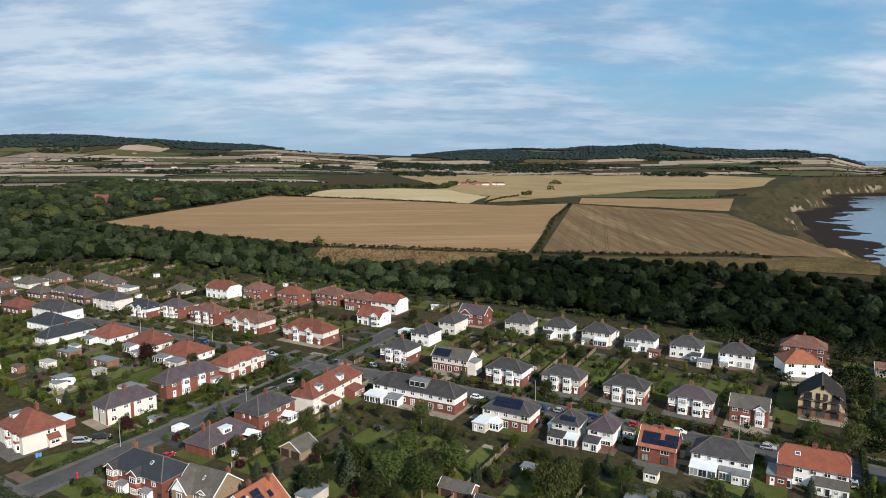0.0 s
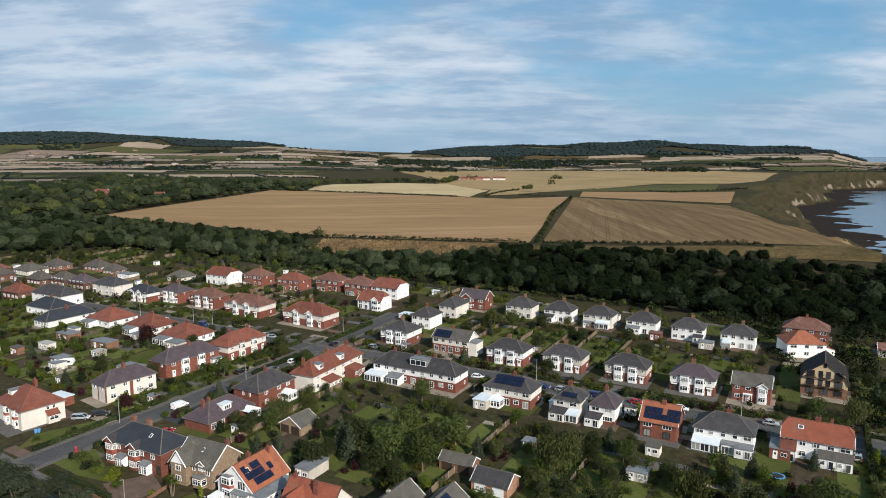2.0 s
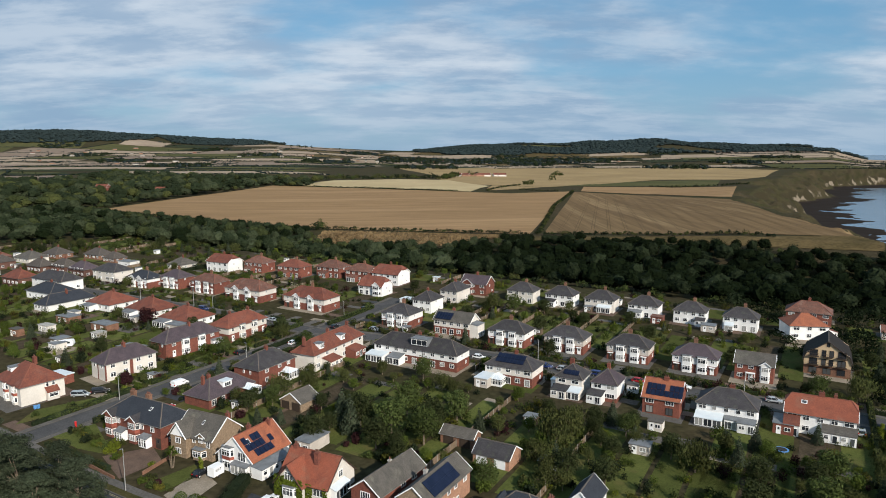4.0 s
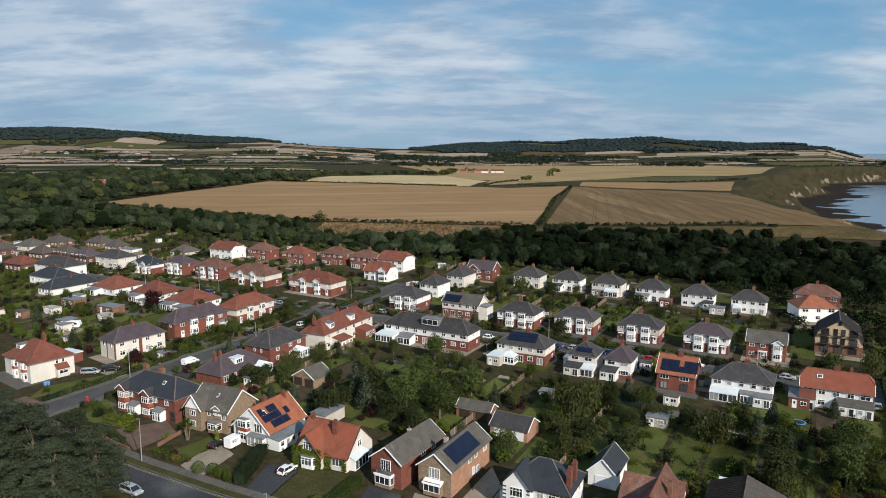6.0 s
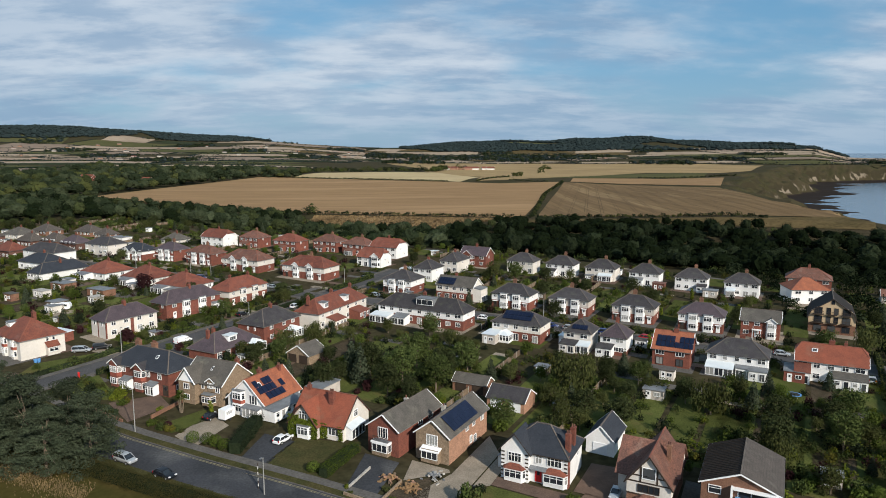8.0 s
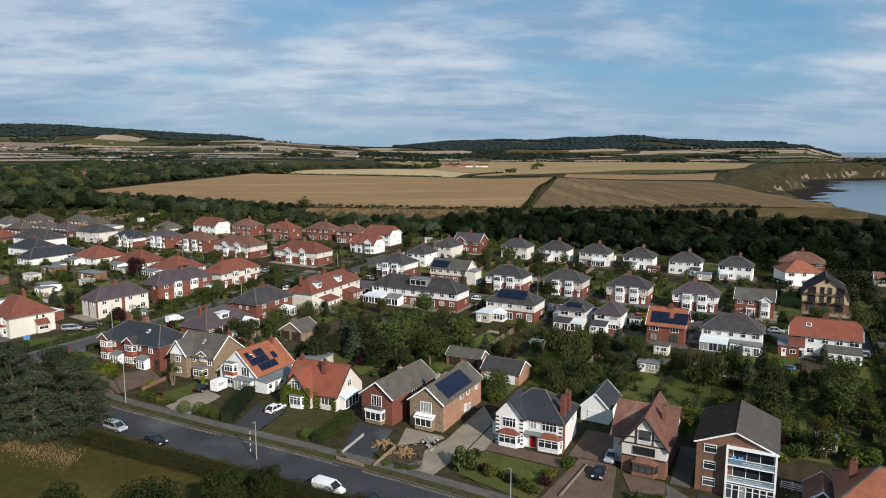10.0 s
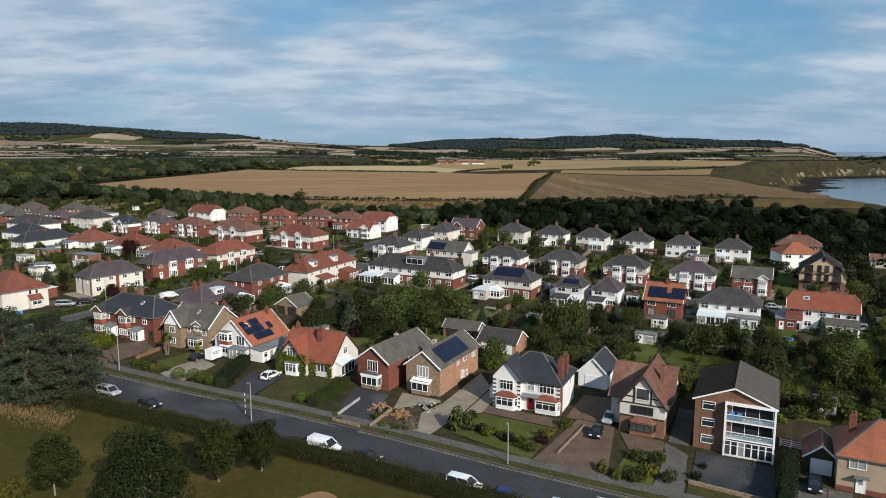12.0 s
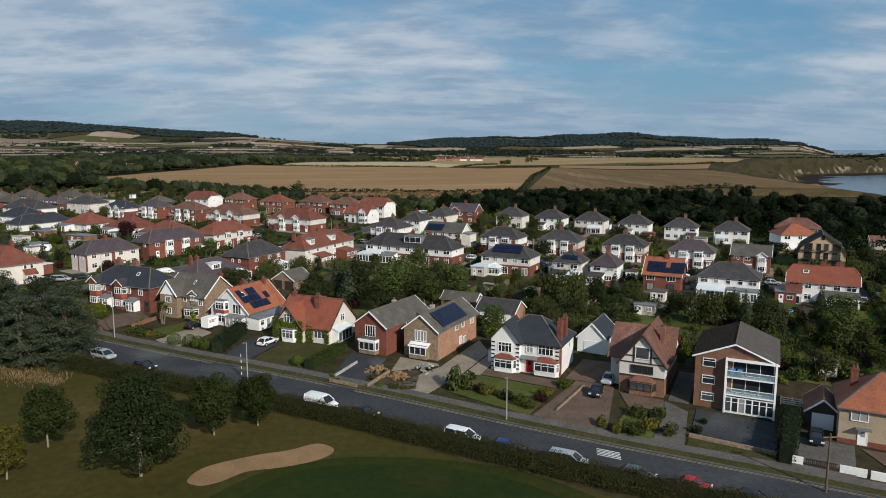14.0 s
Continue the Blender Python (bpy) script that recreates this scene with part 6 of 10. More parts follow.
# pale brick chalet house, end-on to the side street
h = shell(-39.4, 199.8, 9.2, 28, lower=RENDER_CREAM, upper=RENDER_CREAM, rot=-26, tiles=TILE_RED, roof="hip", rise=3.4, label="cream house with a long red roof and white dormers")
bw, bd, eave, top = h["size"]
F = faces(bw, bd)
for k in range(6):
    window(h, F["r"], (k / 5 - 0.5) * bd * 0.85, 3.6, 1.4, 1.2)
    window(h, F["r"], (k / 5 - 0.5) * bd * 0.85, 0.8, 1.6, 1.4)
for ky in (-0.32, 0.1):
    dd = part("dormer", Mesh().box(0.6, bw / 2 - 0.6, ky * bd - 1.1, ky * bd + 1.1, eave + 0.6, eave + 2.3), UPVC, h, "white dormer")
    part("dormer_roof", Mesh().box(0.2, bw / 2 - 0.3, ky * bd - 1.3, ky * bd + 1.3, eave + 2.3, eave + 2.45), LEAD, dd)
    fm, pm = window_meshes(1.8, 1.2, 3, 1, UPVC)
    wd = part("window", fm, None, dd, "", Matrix.Translation((bw / 2 - 0.6, ky * bd - 0.9, eave + 0.9)) @ Matrix.Rotation(math.pi / 2, 4, "Z"))
    part("pane", pm, None, wd)
lean_to(h, F["r"], -bd * 0.25, 6, 3.5, 2.3, 3.2, RENDER_CREAM, TILE_RED)
lean_to(h, F["r"], bd * 0.22, 6, 4.0, 2.3, 3.2, BRICK, TILE_RED)
for ky in (-0.45, 0.0, 0.4):
    chimney(h, -0.5, ky * bd, top - 1.5, top + 1.3)

# houses of the upper streets
E = "red-roofed semis on the upper street"
semi(-78.5, 284.2, 21.1, 11.0, BRICK, RENDER_CREAM, TILE_BROWN, "red-roofed semi with white gabled bays and brick walls", E, True, RENDER_WHITE, rise=3.4)
semi(-48.6, 269.9, 22.0, 11.0, BRICK, RENDER_CREAM, TILE_RED, "red-roofed semi with cream upper walls and gabled bays", E, True, RENDER_WHITE, rise=3.4)
semi(-102.7, 299.3, 16.1, 10.0, BRICK, BRICK, TILE_BROWN, "brick semi with white bays and a brown roof", E)
semi(-122.3, 308.7, 13.3, 10.0, BRICK, BRICK, SLATE_PURPLE, "brick semi with white bays and a dark roof", E)
semi(-136.9, 309.3, 15.5, 10.0, BRICK, RENDER_WHITE, SLATE_BLUE, "white semi with gabled bays and a dark slate roof", E, True, RENDER_WHITE, eave=4.6)
semi(-157.8, 321.5, 17.4, 11.0, RENDER_CREAM, RENDER_CREAM, SLATE, "cream house with a dark hipped roof", E, bays=False)
D = "brick houses below the wood"
for x, y, w, tl, seed in ((-94.0, 347.0, 13.2, TILE_BROWN, 41), (-72.6, 336.5, 15.1, TILE_RED, 42), (-52.7, 336.2, 15.1, TILE_BROWN, 43), (-37.0, 327.2, 14.9, TILE_BROWN, 44)):
    hip_rear(x, y, w, 10.5, BRICK, tl, "red brick semi with a hipped tiled roof", seed, ext=(-0.1, 5.0, 3.0, BRICK, TILE_BROWN, seed % 2 == 0), group=D)
h = shell(-111.6, 347.2, 16.3, 11, lower=RENDER_WHITE, upper=RENDER_WHITE, tiles=TILE_RED, roof="jerkin", rise=3.4, label="white house with a red clipped-gable roof", group=D)
rear(h, seed=45)
chimney(h, 0.1, 0, h["size"][3] - 0.8, h["size"][3] + 1.4)
h = shell(-22.2, 320.7, 15.7, 11.5, lower=RENDER_WHITE, upper=RENDER_WHITE, tiles=TILE_RED, roof="jerkin", rise=3.6, label="white house with a red clipped-gable roof and brick porch", group=D)
rear(h, seed=46)
chimney(h, 0.1, 0, h["size"][3] - 0.8, h["size"][3] + 1.4)
h = shell(-28.0, 298.4, 13.4, 9.6, lower=RENDER_WHITE, upper=RENDER_WHITE, tiles=TILE_RED, roof="jerkin", rise=3.7, eave=4.4, label="white cottage-style house with a steep red roof", group=D)
rear(h, seed=47)
bay(h, faces(*h["size"][:2])["f"], h["size"][0] * 0.3, 4.0, 0, 2, 1.2, RENDER_WHITE, None, TILE_RED, 2.4, "gable")
h = shell(-74.1, 228.2, 9.9, 19.0, lower=BRICK, upper=RENDER_CREAM, tiles=TILE_RED, roof="hip", rise=3.2, label="brick and cream semi with a red roof on the side street")
bw, bd, eave, top = h["size"]
F = faces(bw, bd)
for sgn in (-1, 1):
    bay(h, F["r"], sgn * bd * 0.16, 2.8, 0, 2, 0.7, RENDER_CREAM)
    window(h, F["r"], sgn * bd * 0.4, 3.6, 1.2, 1.2)
    door(h, F["r"], sgn * bd * 0.4, 0.1)
window(h, F["f"], 0, 3.6, 0.9, 1.1, 1)
chimney(h, -0.5, -bd * 0.2, top - 0.8, top + 1.2)
chimney(h, 0, bd * 0.25, top - 0.8, top + 1.2)
h = shell(-88.6, 210.4, 8.8, 21.0, -35, lower=BRICK, upper=BRICK, tiles=SLATE_PURPLE, rise=3.2, label="brick semi with white bays and a dark hipped roof")
bw, bd, eave, top = h["size"]
F = faces(bw, bd)
for sgn in (-1, 1):
    bay(h, F["r"], sgn * bd * 0.15, 2.9, 0, 2, 0.7, RENDER_WHITE)
    window(h, F["r"], sgn * bd * 0.36, 3.6, 1.4, 1.2)
    door(h, F["r"], sgn * bd * 0.36, 0.1)
window(h, F["f"], 2, 3.6, 0.9, 1.1, 1)
chimney(h, 0.3, 1, top - 0.8, top + 1.2)
lean_to(h, F["r"], bd * 0.42, 4.0, 1.5, 2.4, 2.7, RENDER_WHITE, LEAD)
h = shell(-98.0, 190.2, 8.6, 16.6, -36, lower=RENDER_CREAM, upper=RENDER_CREAM, tiles=SLATE_PURPLE, rise=3.0, label="pebbledashed semi with a dark slate roof and red brick quoins")
bw, bd, eave, top = h["size"]
F = faces(bw, bd)
for k in (-0.36, -0.12, 0.14, 0.38):
    window(h, F["r"], k * bd, 3.6, 1.4, 1.2)
    window(h, F["r"], k * bd, 0.9, 1.6, 1.4)
for k in (-0.26, 0.24):
    window(h, F["f"], k * bw, 3.5, 1.0, 1.3, 1)
part("brick_quoin", Mesh().box(bw / 2 - 0.3, bw / 2 + 0.05, -bd / 2 - 0.05, -bd / 2 + 0.3, 0, eave).box(bw / 2 - 0.02, bw / 2 + 0.05, -0.5, 0.5, 0, eave).box(-0.5, 0.0, -bd / 2 - 0.05, -bd / 2 + 0.02, 0, eave), BRICK, h)
chimney(h, 0, 0, top - 0.8, top + 1.3, 1.2, 0.7)
h = shell(-111.0, 171.3, 15.6, 12.0, -36, lower=RENDER_CREAM, upper=RENDER_CREAM, tiles=TILE_RED, rise=4.0, label="cream corner house with a red hipped roof and square bays")
bw, bd, eave, top = h["size"]
F = faces(bw, bd)
for k in (-0.05, 0.3):
    bay(h, F["f"], k * bw, 2.2, 0, 2, 0.7, RENDER_CREAM, None, TILE_RED, 2.6, "flat", TILE_HUNG)
for k in (0.1, 0.24):
    window(h, F["r"], k * bd, 3.6, 0.8, 1.2, 1)
lean_to(h, F["r"], bd * 0.18, 3.0, 1.4, 2.2, 3.4, RENDER_CREAM, TILE_RED)
chimney(h, -1, 2, top - 1.2, top + 1.2, 1.2, 0.8)
dormer(h, -bw * 0.25, -bd * 0.3, eave + 1.2, 2.4, 3, 1.5)
h = shell(-52.5, 186.4, 10.5, 16.0, lower=BRICK, upper=BRICK, tiles=SLATE, rise=3.3, label="red brick house with a dark hipped slate roof")
bw, bd, eave, top = h["size"]
F = faces(bw, bd)
for k in (-0.3, 0.05, 0.3):
    window(h, F["r"], k * bd, 3.6, 1.3, 1.2)
    window(h, F["r"], k * bd, 0.9, 1.3, 1.3)
window(h, F["f"], 1.5, 3.4, 0.6, 1.0, 1)
window(h, F["f"], -1.0, 3.4, 0.6, 1.0, 1)
conservatory(h, F["r"], bd * 0.22, 4.2, 3.2)
chimney(h, 0, 0.5, top - 0.8, top + 1.3, 1.0, 0.7)
h = shell(-61.4, 170.7, 10.1, 17.0, lower=BRICK, upper=BRICK, tiles=SLATE_PURPLE, eave=2.9, rise=3.4, label="brick bungalow with a dark roof, white dormer and glazed porch", category="bungalow")
bw, bd, eave, top = h["size"]
F = faces(bw, bd)
dd = part("dormer", Mesh().box(0.3, bw / 2 - 1.2, -2.0, 1.0, eave + 0.6, eave + 2.4), UPVC, h, "white flat-roofed dormer")
part("dormer_roof", Mesh().box(0.0, bw / 2 - 0.9, -2.2, 1.2, eave + 2.4, eave + 2.55), CONS_ROOF, dd)
fm, pm = window_meshes(2.2, 1.1, 3, 1, UPVC)
wd = part("window", fm, None, dd, "", Matrix.Translation((bw / 2 - 1.2, -1.6, eave + 1.0)) @ Matrix.Rotation(math.pi / 2, 4, "Z"))
part("pane", pm, None, wd)
for k in (-0.4, -0.22, 0.0):
    window(h, F["r"], k * bd, 0.5, 1.6, 1.7, 2, 2)
conservatory(h, F["r"], bd * 0.34, 4.0, 3.2)
for k in (-0.32, -0.2):
    chimney(h, -0.6, k * bd, top - 2.0, top + 1.2, 0.8, 0.7)
B = "red-roofed bungalows"
for x, y, w, d in ((-134.4, 267.7, 15.2, 14), (-113.3, 257.9, 16.0, 13), (-94.7, 244.7, 16.2, 14)):
    h = shell(x, y, w, d, lower=RENDER_WHITE, upper=RENDER_WHITE, tiles=TILE_RED, eave=2.9, rise=3.8, label="white bungalow with a red hipped roof", category="bungalow", group=B)
    bw, bd, eave, top = h["size"]
    for k in (-0.3, 0.1, 0.35):
        window(h, faces(bw, bd)["r"], k * bd, 0.9, 1.5, 1.3)
        window(h, faces(bw, bd)["f"], k * bw, 0.9, 1.5, 1.3)
    chimney(h, 1, 0, top - 0.8, top + 1.2)
    lean_to(h, faces(bw, bd)["f"], -bw * 0.2, 6, 4, 2.2, 2.6, RENDER_WHITE, LEAD, True)
# several walls and roofs here take darker tones to stand for cloud shade
for x, y, w, d, e, tl, wl_, lab in ((-159.1, 266.8, 9.2, 22, 2.8, SLATE_BLUE, RENDER_WHITE, "white bungalow with a long dark roof"), (-166.7, 283.3, 18.6, 12, 3.6, SLATE_BLUE, RENDER_WHITE, "white gabled bungalow with dark slates"),
                                  (-171.5, 300.5, 23.7, 11, 5.0, SLATE, RENDER_WHITE, "white semi with a grey hipped roof"), (-197.8, 311.6, 14.3, 10, 3.8, TILE_RED, BRICK_SHADE, "shade-toned brick house with a brown roof"),
                                  (-226.6, 367.4, 15.0, 12, 2.8, TILE_GREY, RENDER_CREAM, "cream bungalow with a grey tiled roof"), (-219.7, 381.6, 13.6, 11, 2.8, TILE_DRAB, BRICK_BROWN, "brown brick bungalow with a grey tiled roof"),
                                  (-194.5, 379.9, 14.4, 10, 2.8, TILE_DRAB, BRICK_BROWN, "brown brick bungalow near the wood"), (-205.6, 342.3, 12.8, 9, 3.6, TILE_DRAB, BRICK_SHADE, "brick semi with a brown hipped roof"),
                                  (-191.8, 339.6, 12.6, 9, 4.2, TILE_DRAB, BRICK_SHADE, "brick semi with white bays and brown roof"), (-178.3, 332.4, 13.4, 9.5, 4.2, SLATE_PURPLE, BRICK_SHADE, "brick semi with a purple slate roof"),
                                  (-181.9, 371.1, 10.5, 9, 2.7, TILE_DRAB, BRICK_BROWN, "small bungalow with brown tiled roof"), (-138.1, 353.6, 11.7, 11, 2.8, TILE_GREY, RENDER_CREAM, "small cream bungalow among trees"),
                                  (-248.5, 368.8, 15.8, 12, 2.8, TILE_BROWN, BRICK_SHADE, "brown-roofed bungalow at the wood's edge"), (-232.2, 350.1, 13.1, 10, 4.0, TILE_DRAB, BRICK_SHADE, "brick semi with a brown roof"), (-224.0, 322.6, 16.1, 11, 5.2, TILE_RED, RENDER_WHITE, "white semi with a red roof")):
    h = shell(x, y, w, d, lower=wl_, upper=wl_, tiles=tl, eave=e, rise=3.2, label=lab, category="house" if e > 3.7 else "bungalow")
    bw, bd, eave, top = h["size"]
    for k in (-0.35, -0.1, 0.15, 0.38):
        window(h, faces(bw, bd)["f"], k * bw, 0.9, 1.5, 1.3)
        if e > 4:
            window(h, faces(bw, bd)["f"], k * bw, 3.5, 1.5, 1.2)
    for k in (-0.25, 0.25):
        window(h, faces(bw, bd)["r"], k * bd, 0.9, 1.4, 1.2)
    chimney(h, 1, 0, top - 0.8, top + 1.2)


# ---- the front row ----
R_ = "detached houses facing the golf course"
# brick pair with tile-hung gabled bays
h = shell(-64.4, 147.5, 20.2, 9.8, -28, 5.6, "hip", 3.2, BRICK, None, SLATE_BLUE, label="red brick pair of houses with tile-hung gabled bays and slate roof", group=R_)
bw, bd, eave, top = h["size"]
F = faces(bw, bd)
for k in (-0.36, 0.06):
    bay(h, F["f"], k * bw, 3.0, 0.0, 2, 1.1, BRICK, None, SLATE, 2.75, "gable", TILE_HUNG)
    window(h, F["f"], k * bw + 2.3, 3.6, 1.0, 1.5, 2, 1)
window(h, F["f"], 0.36 * bw, 3.5, 1.2, 1.4, 2, 2)
for k in (-0.16, 0.27):
    pr = part("porch", Mesh().box(k * bw - 1.3, k * bw + 1.3, -1.5, 0, 0, 2.3), UPVC, h, "white glazed porch", F["f"])
    part("porch_roof", Mesh().slab([(k * bw - 1.5, -1.7, 2.3), (k * bw + 1.5, -1.7, 2.3), (k * bw + 1.5, 0, 2.9), (k * bw - 1.5, 0, 2.9)], 0.12), LEAD, pr)
    for i in range(3):
        fm, pm = window_meshes(0.8, 1.9, 1, 2, UPVC)
        wd = part("window", fm, None, pr, "", Matrix.Translation((k * bw - 1.25 + i * 0.84, -1.5, 0.2)))
        part("pane", pm, None, wd)
door(h, F["f"], 0.45 * bw, 0.0, 1.4, 2.3, DARK_WOOD)
window(h, F["r"], -bd * 0.2, 0.9, 1.2, 1.2, 2, 2)
for x in (-0.28, 0.0):
    chimney(h, x * bw, 0.5, top - 1.2, top + 1.4, 1.4, 0.8, BRICK_BROWN, 4)
skylight(h, (bw * 0.18, -bd * 0.2, eave + 1.9), (1, 0, 0), (0, bd / 2, 3.2), 0.8, 1.0)

# buff stone house with a white boarded gable
h = shell(-51.0, 142.1, 11.7, 10.0, -26, 4.9, "gable_x", 3.7, STONE, None, TILE_GREY, label="buff stone house with white bargeboards and a grey-brown roof", group=R_)
bw, bd, eave, top = h["size"]
F = faces(bw, bd)
wing = Mesh().box(-bw / 2, -bw / 2 + 4.6, -bd / 2 - 1.4, -bd / 2 + 0.1, -0.8, eave)
part("front_wing", wing, STONE, h)
wr = Mesh()
wx = -bw / 2 + 2.3
for sgn in (-1, 1):
    e = wx + sgn * 2.75
    wr.slab([(e, -bd / 2 - 1.8, eave - 0.2), (e, -0.6, eave - 0.2), (wx, -0.6, eave + 3.2), (wx, -bd / 2 - 1.8, eave + 3.2)][::(1 if sgn < 0 else -1)], 0.15)
part("wing_roof", wr, TILE_GREY, h)
part("gable_boarding", Mesh().add([(wx - 2.3, -bd / 2 - 1.45, eave), (wx + 2.3, -bd / 2 - 1.45, eave), (wx, -bd / 2 - 1.45, eave + 2.9), (wx - 2.3, -bd / 2 - 1.2, eave), (wx + 2.3, -bd / 2 - 1.2, eave), (wx, -bd / 2 - 1.2, eave + 2.9)],
                                  [(0, 1, 2), (5, 4, 3), (0, 3, 4, 1), (1, 4, 5, 2), (2, 5, 3, 0)]), UPVC, h, "white boarded gable")
for sgn in (-1, 1):
    part("bargeboard", Mesh().beam((wx + sgn * 2.8, -bd / 2 - 1.82, eave - 0.3), (wx, -bd / 2 - 1.82, eave + 3.15), 0.08, 0.26, 0, (0, 1, 0)), UPVC, h)
fw = Matrix.Translation((0, -bd / 2 - 1.4, 0))
for z in (0.8, 3.2):
    window(h, fw, wx, z, 1.6, 1.3, 3, 1)
bay(h, F["f"], bw * 0.24, 2.2, 3.0, 1, 0.25, STONE, None, TILE_GREY, 2.2, "gable", None, 1.2)
window(h, F["f"], bw * 0.02, 3.3, 0.8, 1.3, 1, 1)
window(h, F["f"], bw * 0.40, 2.9, 1.1, 1.9, 2, 1)
bay(h, F["f"], bw * 0.2, 3.2, 0, 1, 1.3, STONE, None, LEAD, 2.5, "flat", None, 1.4)
skylight(h, (bw * 0.05, -bd * 0.2, eave + 2.15), (1, 0, 0), (0, bd / 2, 3.7), 0.5, 1.1)
chimney(h, bw * 0.42, 1.5, top - 1.5, top + 0.6, 0.8, 0.8)

# white house with an orange roof full of panels
h = shell(-40.3, 135.6, 11.0, 12.0, -29, 3.3, "gable_y", 4.5, RENDER_WHITE, None, TILE_ORANGE, label="white gabled house with solar panels on a bright orange roof", group=R_)
bw, bd, eave, top = h["size"]
F = faces(bw, bd)
up_r = Vector((-bw / 2, 0, 4.5)).normalized()
p0 = Vector((bw / 2 - 0.3, -bd / 2 + 0.6, eave + 0.3))
solar(h, p0, (0, 1, 0), up_r, 6, 3, 1.2, 1.65, {(1, 2), (4, 2), (5, 2), (0, 0), (5, 0), (4, 1)})
skylight(h, p0 + Vector((0, 1.4, 0)) + up_r * 3.9, (0, 1, 0), up_r, 1.0, 1.3)
bay(h, F["f"], -bw * 0.18, 3.2, 0, 2, 0.8, RENDER_WHITE, None, LEAD, 2.6, "flat", TILE_HUNG)
window(h, F["f"], bw * 0.2, 2.6, 2.2, 2.0, 3, 1)
lean_to(h, F["f"], bw * 0.22, 4.5, 1.3, 2.1, 2.4, RENDER_WHITE, LEAD, True)
lean_to(h, F["r"], -1.0, 10.5, 3.2, 2.3, 2.6, RENDER_WHITE, LEAD)
chimney(h, -0.8, -bd * 0.05, top - 1.6, top + 0.9, 0.8, 0.8)
chimney(h, 0.6, bd * 0.36, top - 1.2, top + 0.8, 0.8, 0.6)

# ivy-clad cottage with a red roof
h = shell(-22.9, 125.4, 12.6, 10.6, -25, 3.0, "gable_x", 4.6, RENDER_CREAM, None, TILE_BRIGHT, label="ivy-clad cottage with steep red roofs and a tall brick chimney", group=R_, trim=DARK_WOOD)
bw, bd, eave, top = h["size"]
F = faces(bw, bd)
wx, ww, wy = -bw * 0.20, 6.2, -bd / 2 - 1.3
part("front_wing", Mesh().box(wx - ww / 2, wx + ww / 2, wy, -bd / 2 + 0.1, -0.8, eave).add([(wx - ww / 2, wy, eave), (wx + ww / 2, wy, eave), (wx, wy, eave + 3.6), (wx - ww / 2, wy + 0.3, eave), (wx + ww / 2, wy + 0.3, eave), (wx, wy + 0.3, eave + 3.6)], [(0, 1, 2), (5, 4, 3), (0, 3, 4, 1), (1, 4, 5, 2), (2, 5, 3, 0)]), RENDER_CREAM, h)
wr = Mesh()
for sgn in (-1, 1):
    e = wx + sgn * (ww / 2 + 0.5)
    wr.slab([(e, wy - 0.5, eave - 0.5), (e, -1.2, eave - 0.5), (wx, 0.0, eave + 3.9), (wx, wy - 0.5, eave + 3.9)][::(1 if sgn < 0 else -1)], 0.16)
part("wing_roof", wr, TILE_BRIGHT, h)
for sgn in (-1, 1):
    part("bargeboard", Mesh().beam((wx + sgn * (ww / 2 + 0.5), wy - 0.52, eave - 0.6), (wx, wy - 0.52, eave + 3.8), 0.1, 0.3, 0, (0, 1, 0)), DARK_WOOD, h)
fw = Matrix.Translation((0, wy, 0))
window(h, fw, wx + 0.1, 3.6, 1.9, 1.7, 3, 2)
bay(h, fw, wx + 0.4, 3.4, 0, 1, 0.8, RENDER_WHITE, None, LEAD, 2.5, "flat", None, 1.6)
window(h, F["f"], bw * 0.32, 0.8, 2.4, 1.5, 3, 1)
window(h, F["r"], -0.2, 3.4, 1.5, 1.4, 2, 2)
lean_to(h, F["r"], -1.5, 5.0, 1.4, 2.2, 2.8, RENDER_WHITE, CONS_ROOF, True)
chimney(h, bw * 0.12, -bd * 0.16, eave + 1.6, top + 1.0, 1.0, 1.0, BRICK, 3)
chimney(h, -bw * 0.42, 0.0, top - 1.0, top + 1.0, 0.7, 0.7)
ivr = np.random.default_rng(77)
ip, inn = [], []
for x0, x1, yy, z1 in ((wx - ww / 2 - 0.3, wx - 0.9, wy - 0.12, 4.4), (wx - 1.0, wx + 1.2, wy - 0.2, 3.6), (wx + 1.5, wx + ww / 2 + 0.3, wy - 0.2, 4.2), (wx - 1.6, wx + 1.9, wy - 0.2, 3.7), (bw * 0.06, bw * 0.20, -bd / 2 - 0.12, 3.0), (bw * 0.42, bw * 0.5, -bd / 2 - 0.12, 2.9)):
    n = int((x1 - x0) * z1 * 60)
    q = np.stack([ivr.uniform(x0, x1, n), yy - ivr.uniform(0, 0.25, n), ivr.uniform(0, z1, n) ** 1.0], 1)
    keep = ~((np.abs(q[:, 0] - wx - 0.4) < 1.6) & (q[:, 2] < 2.4))
    ip.append(q[keep])
ip = np.concatenate(ip)
part("ivy", quads("ivy", leaf_quads(ip, np.tile([0.0, -1.0, 0.3], (len(ip), 1)), 0.34, ivr), LEAF_IVY), None, h, "bright green climbing ivy")

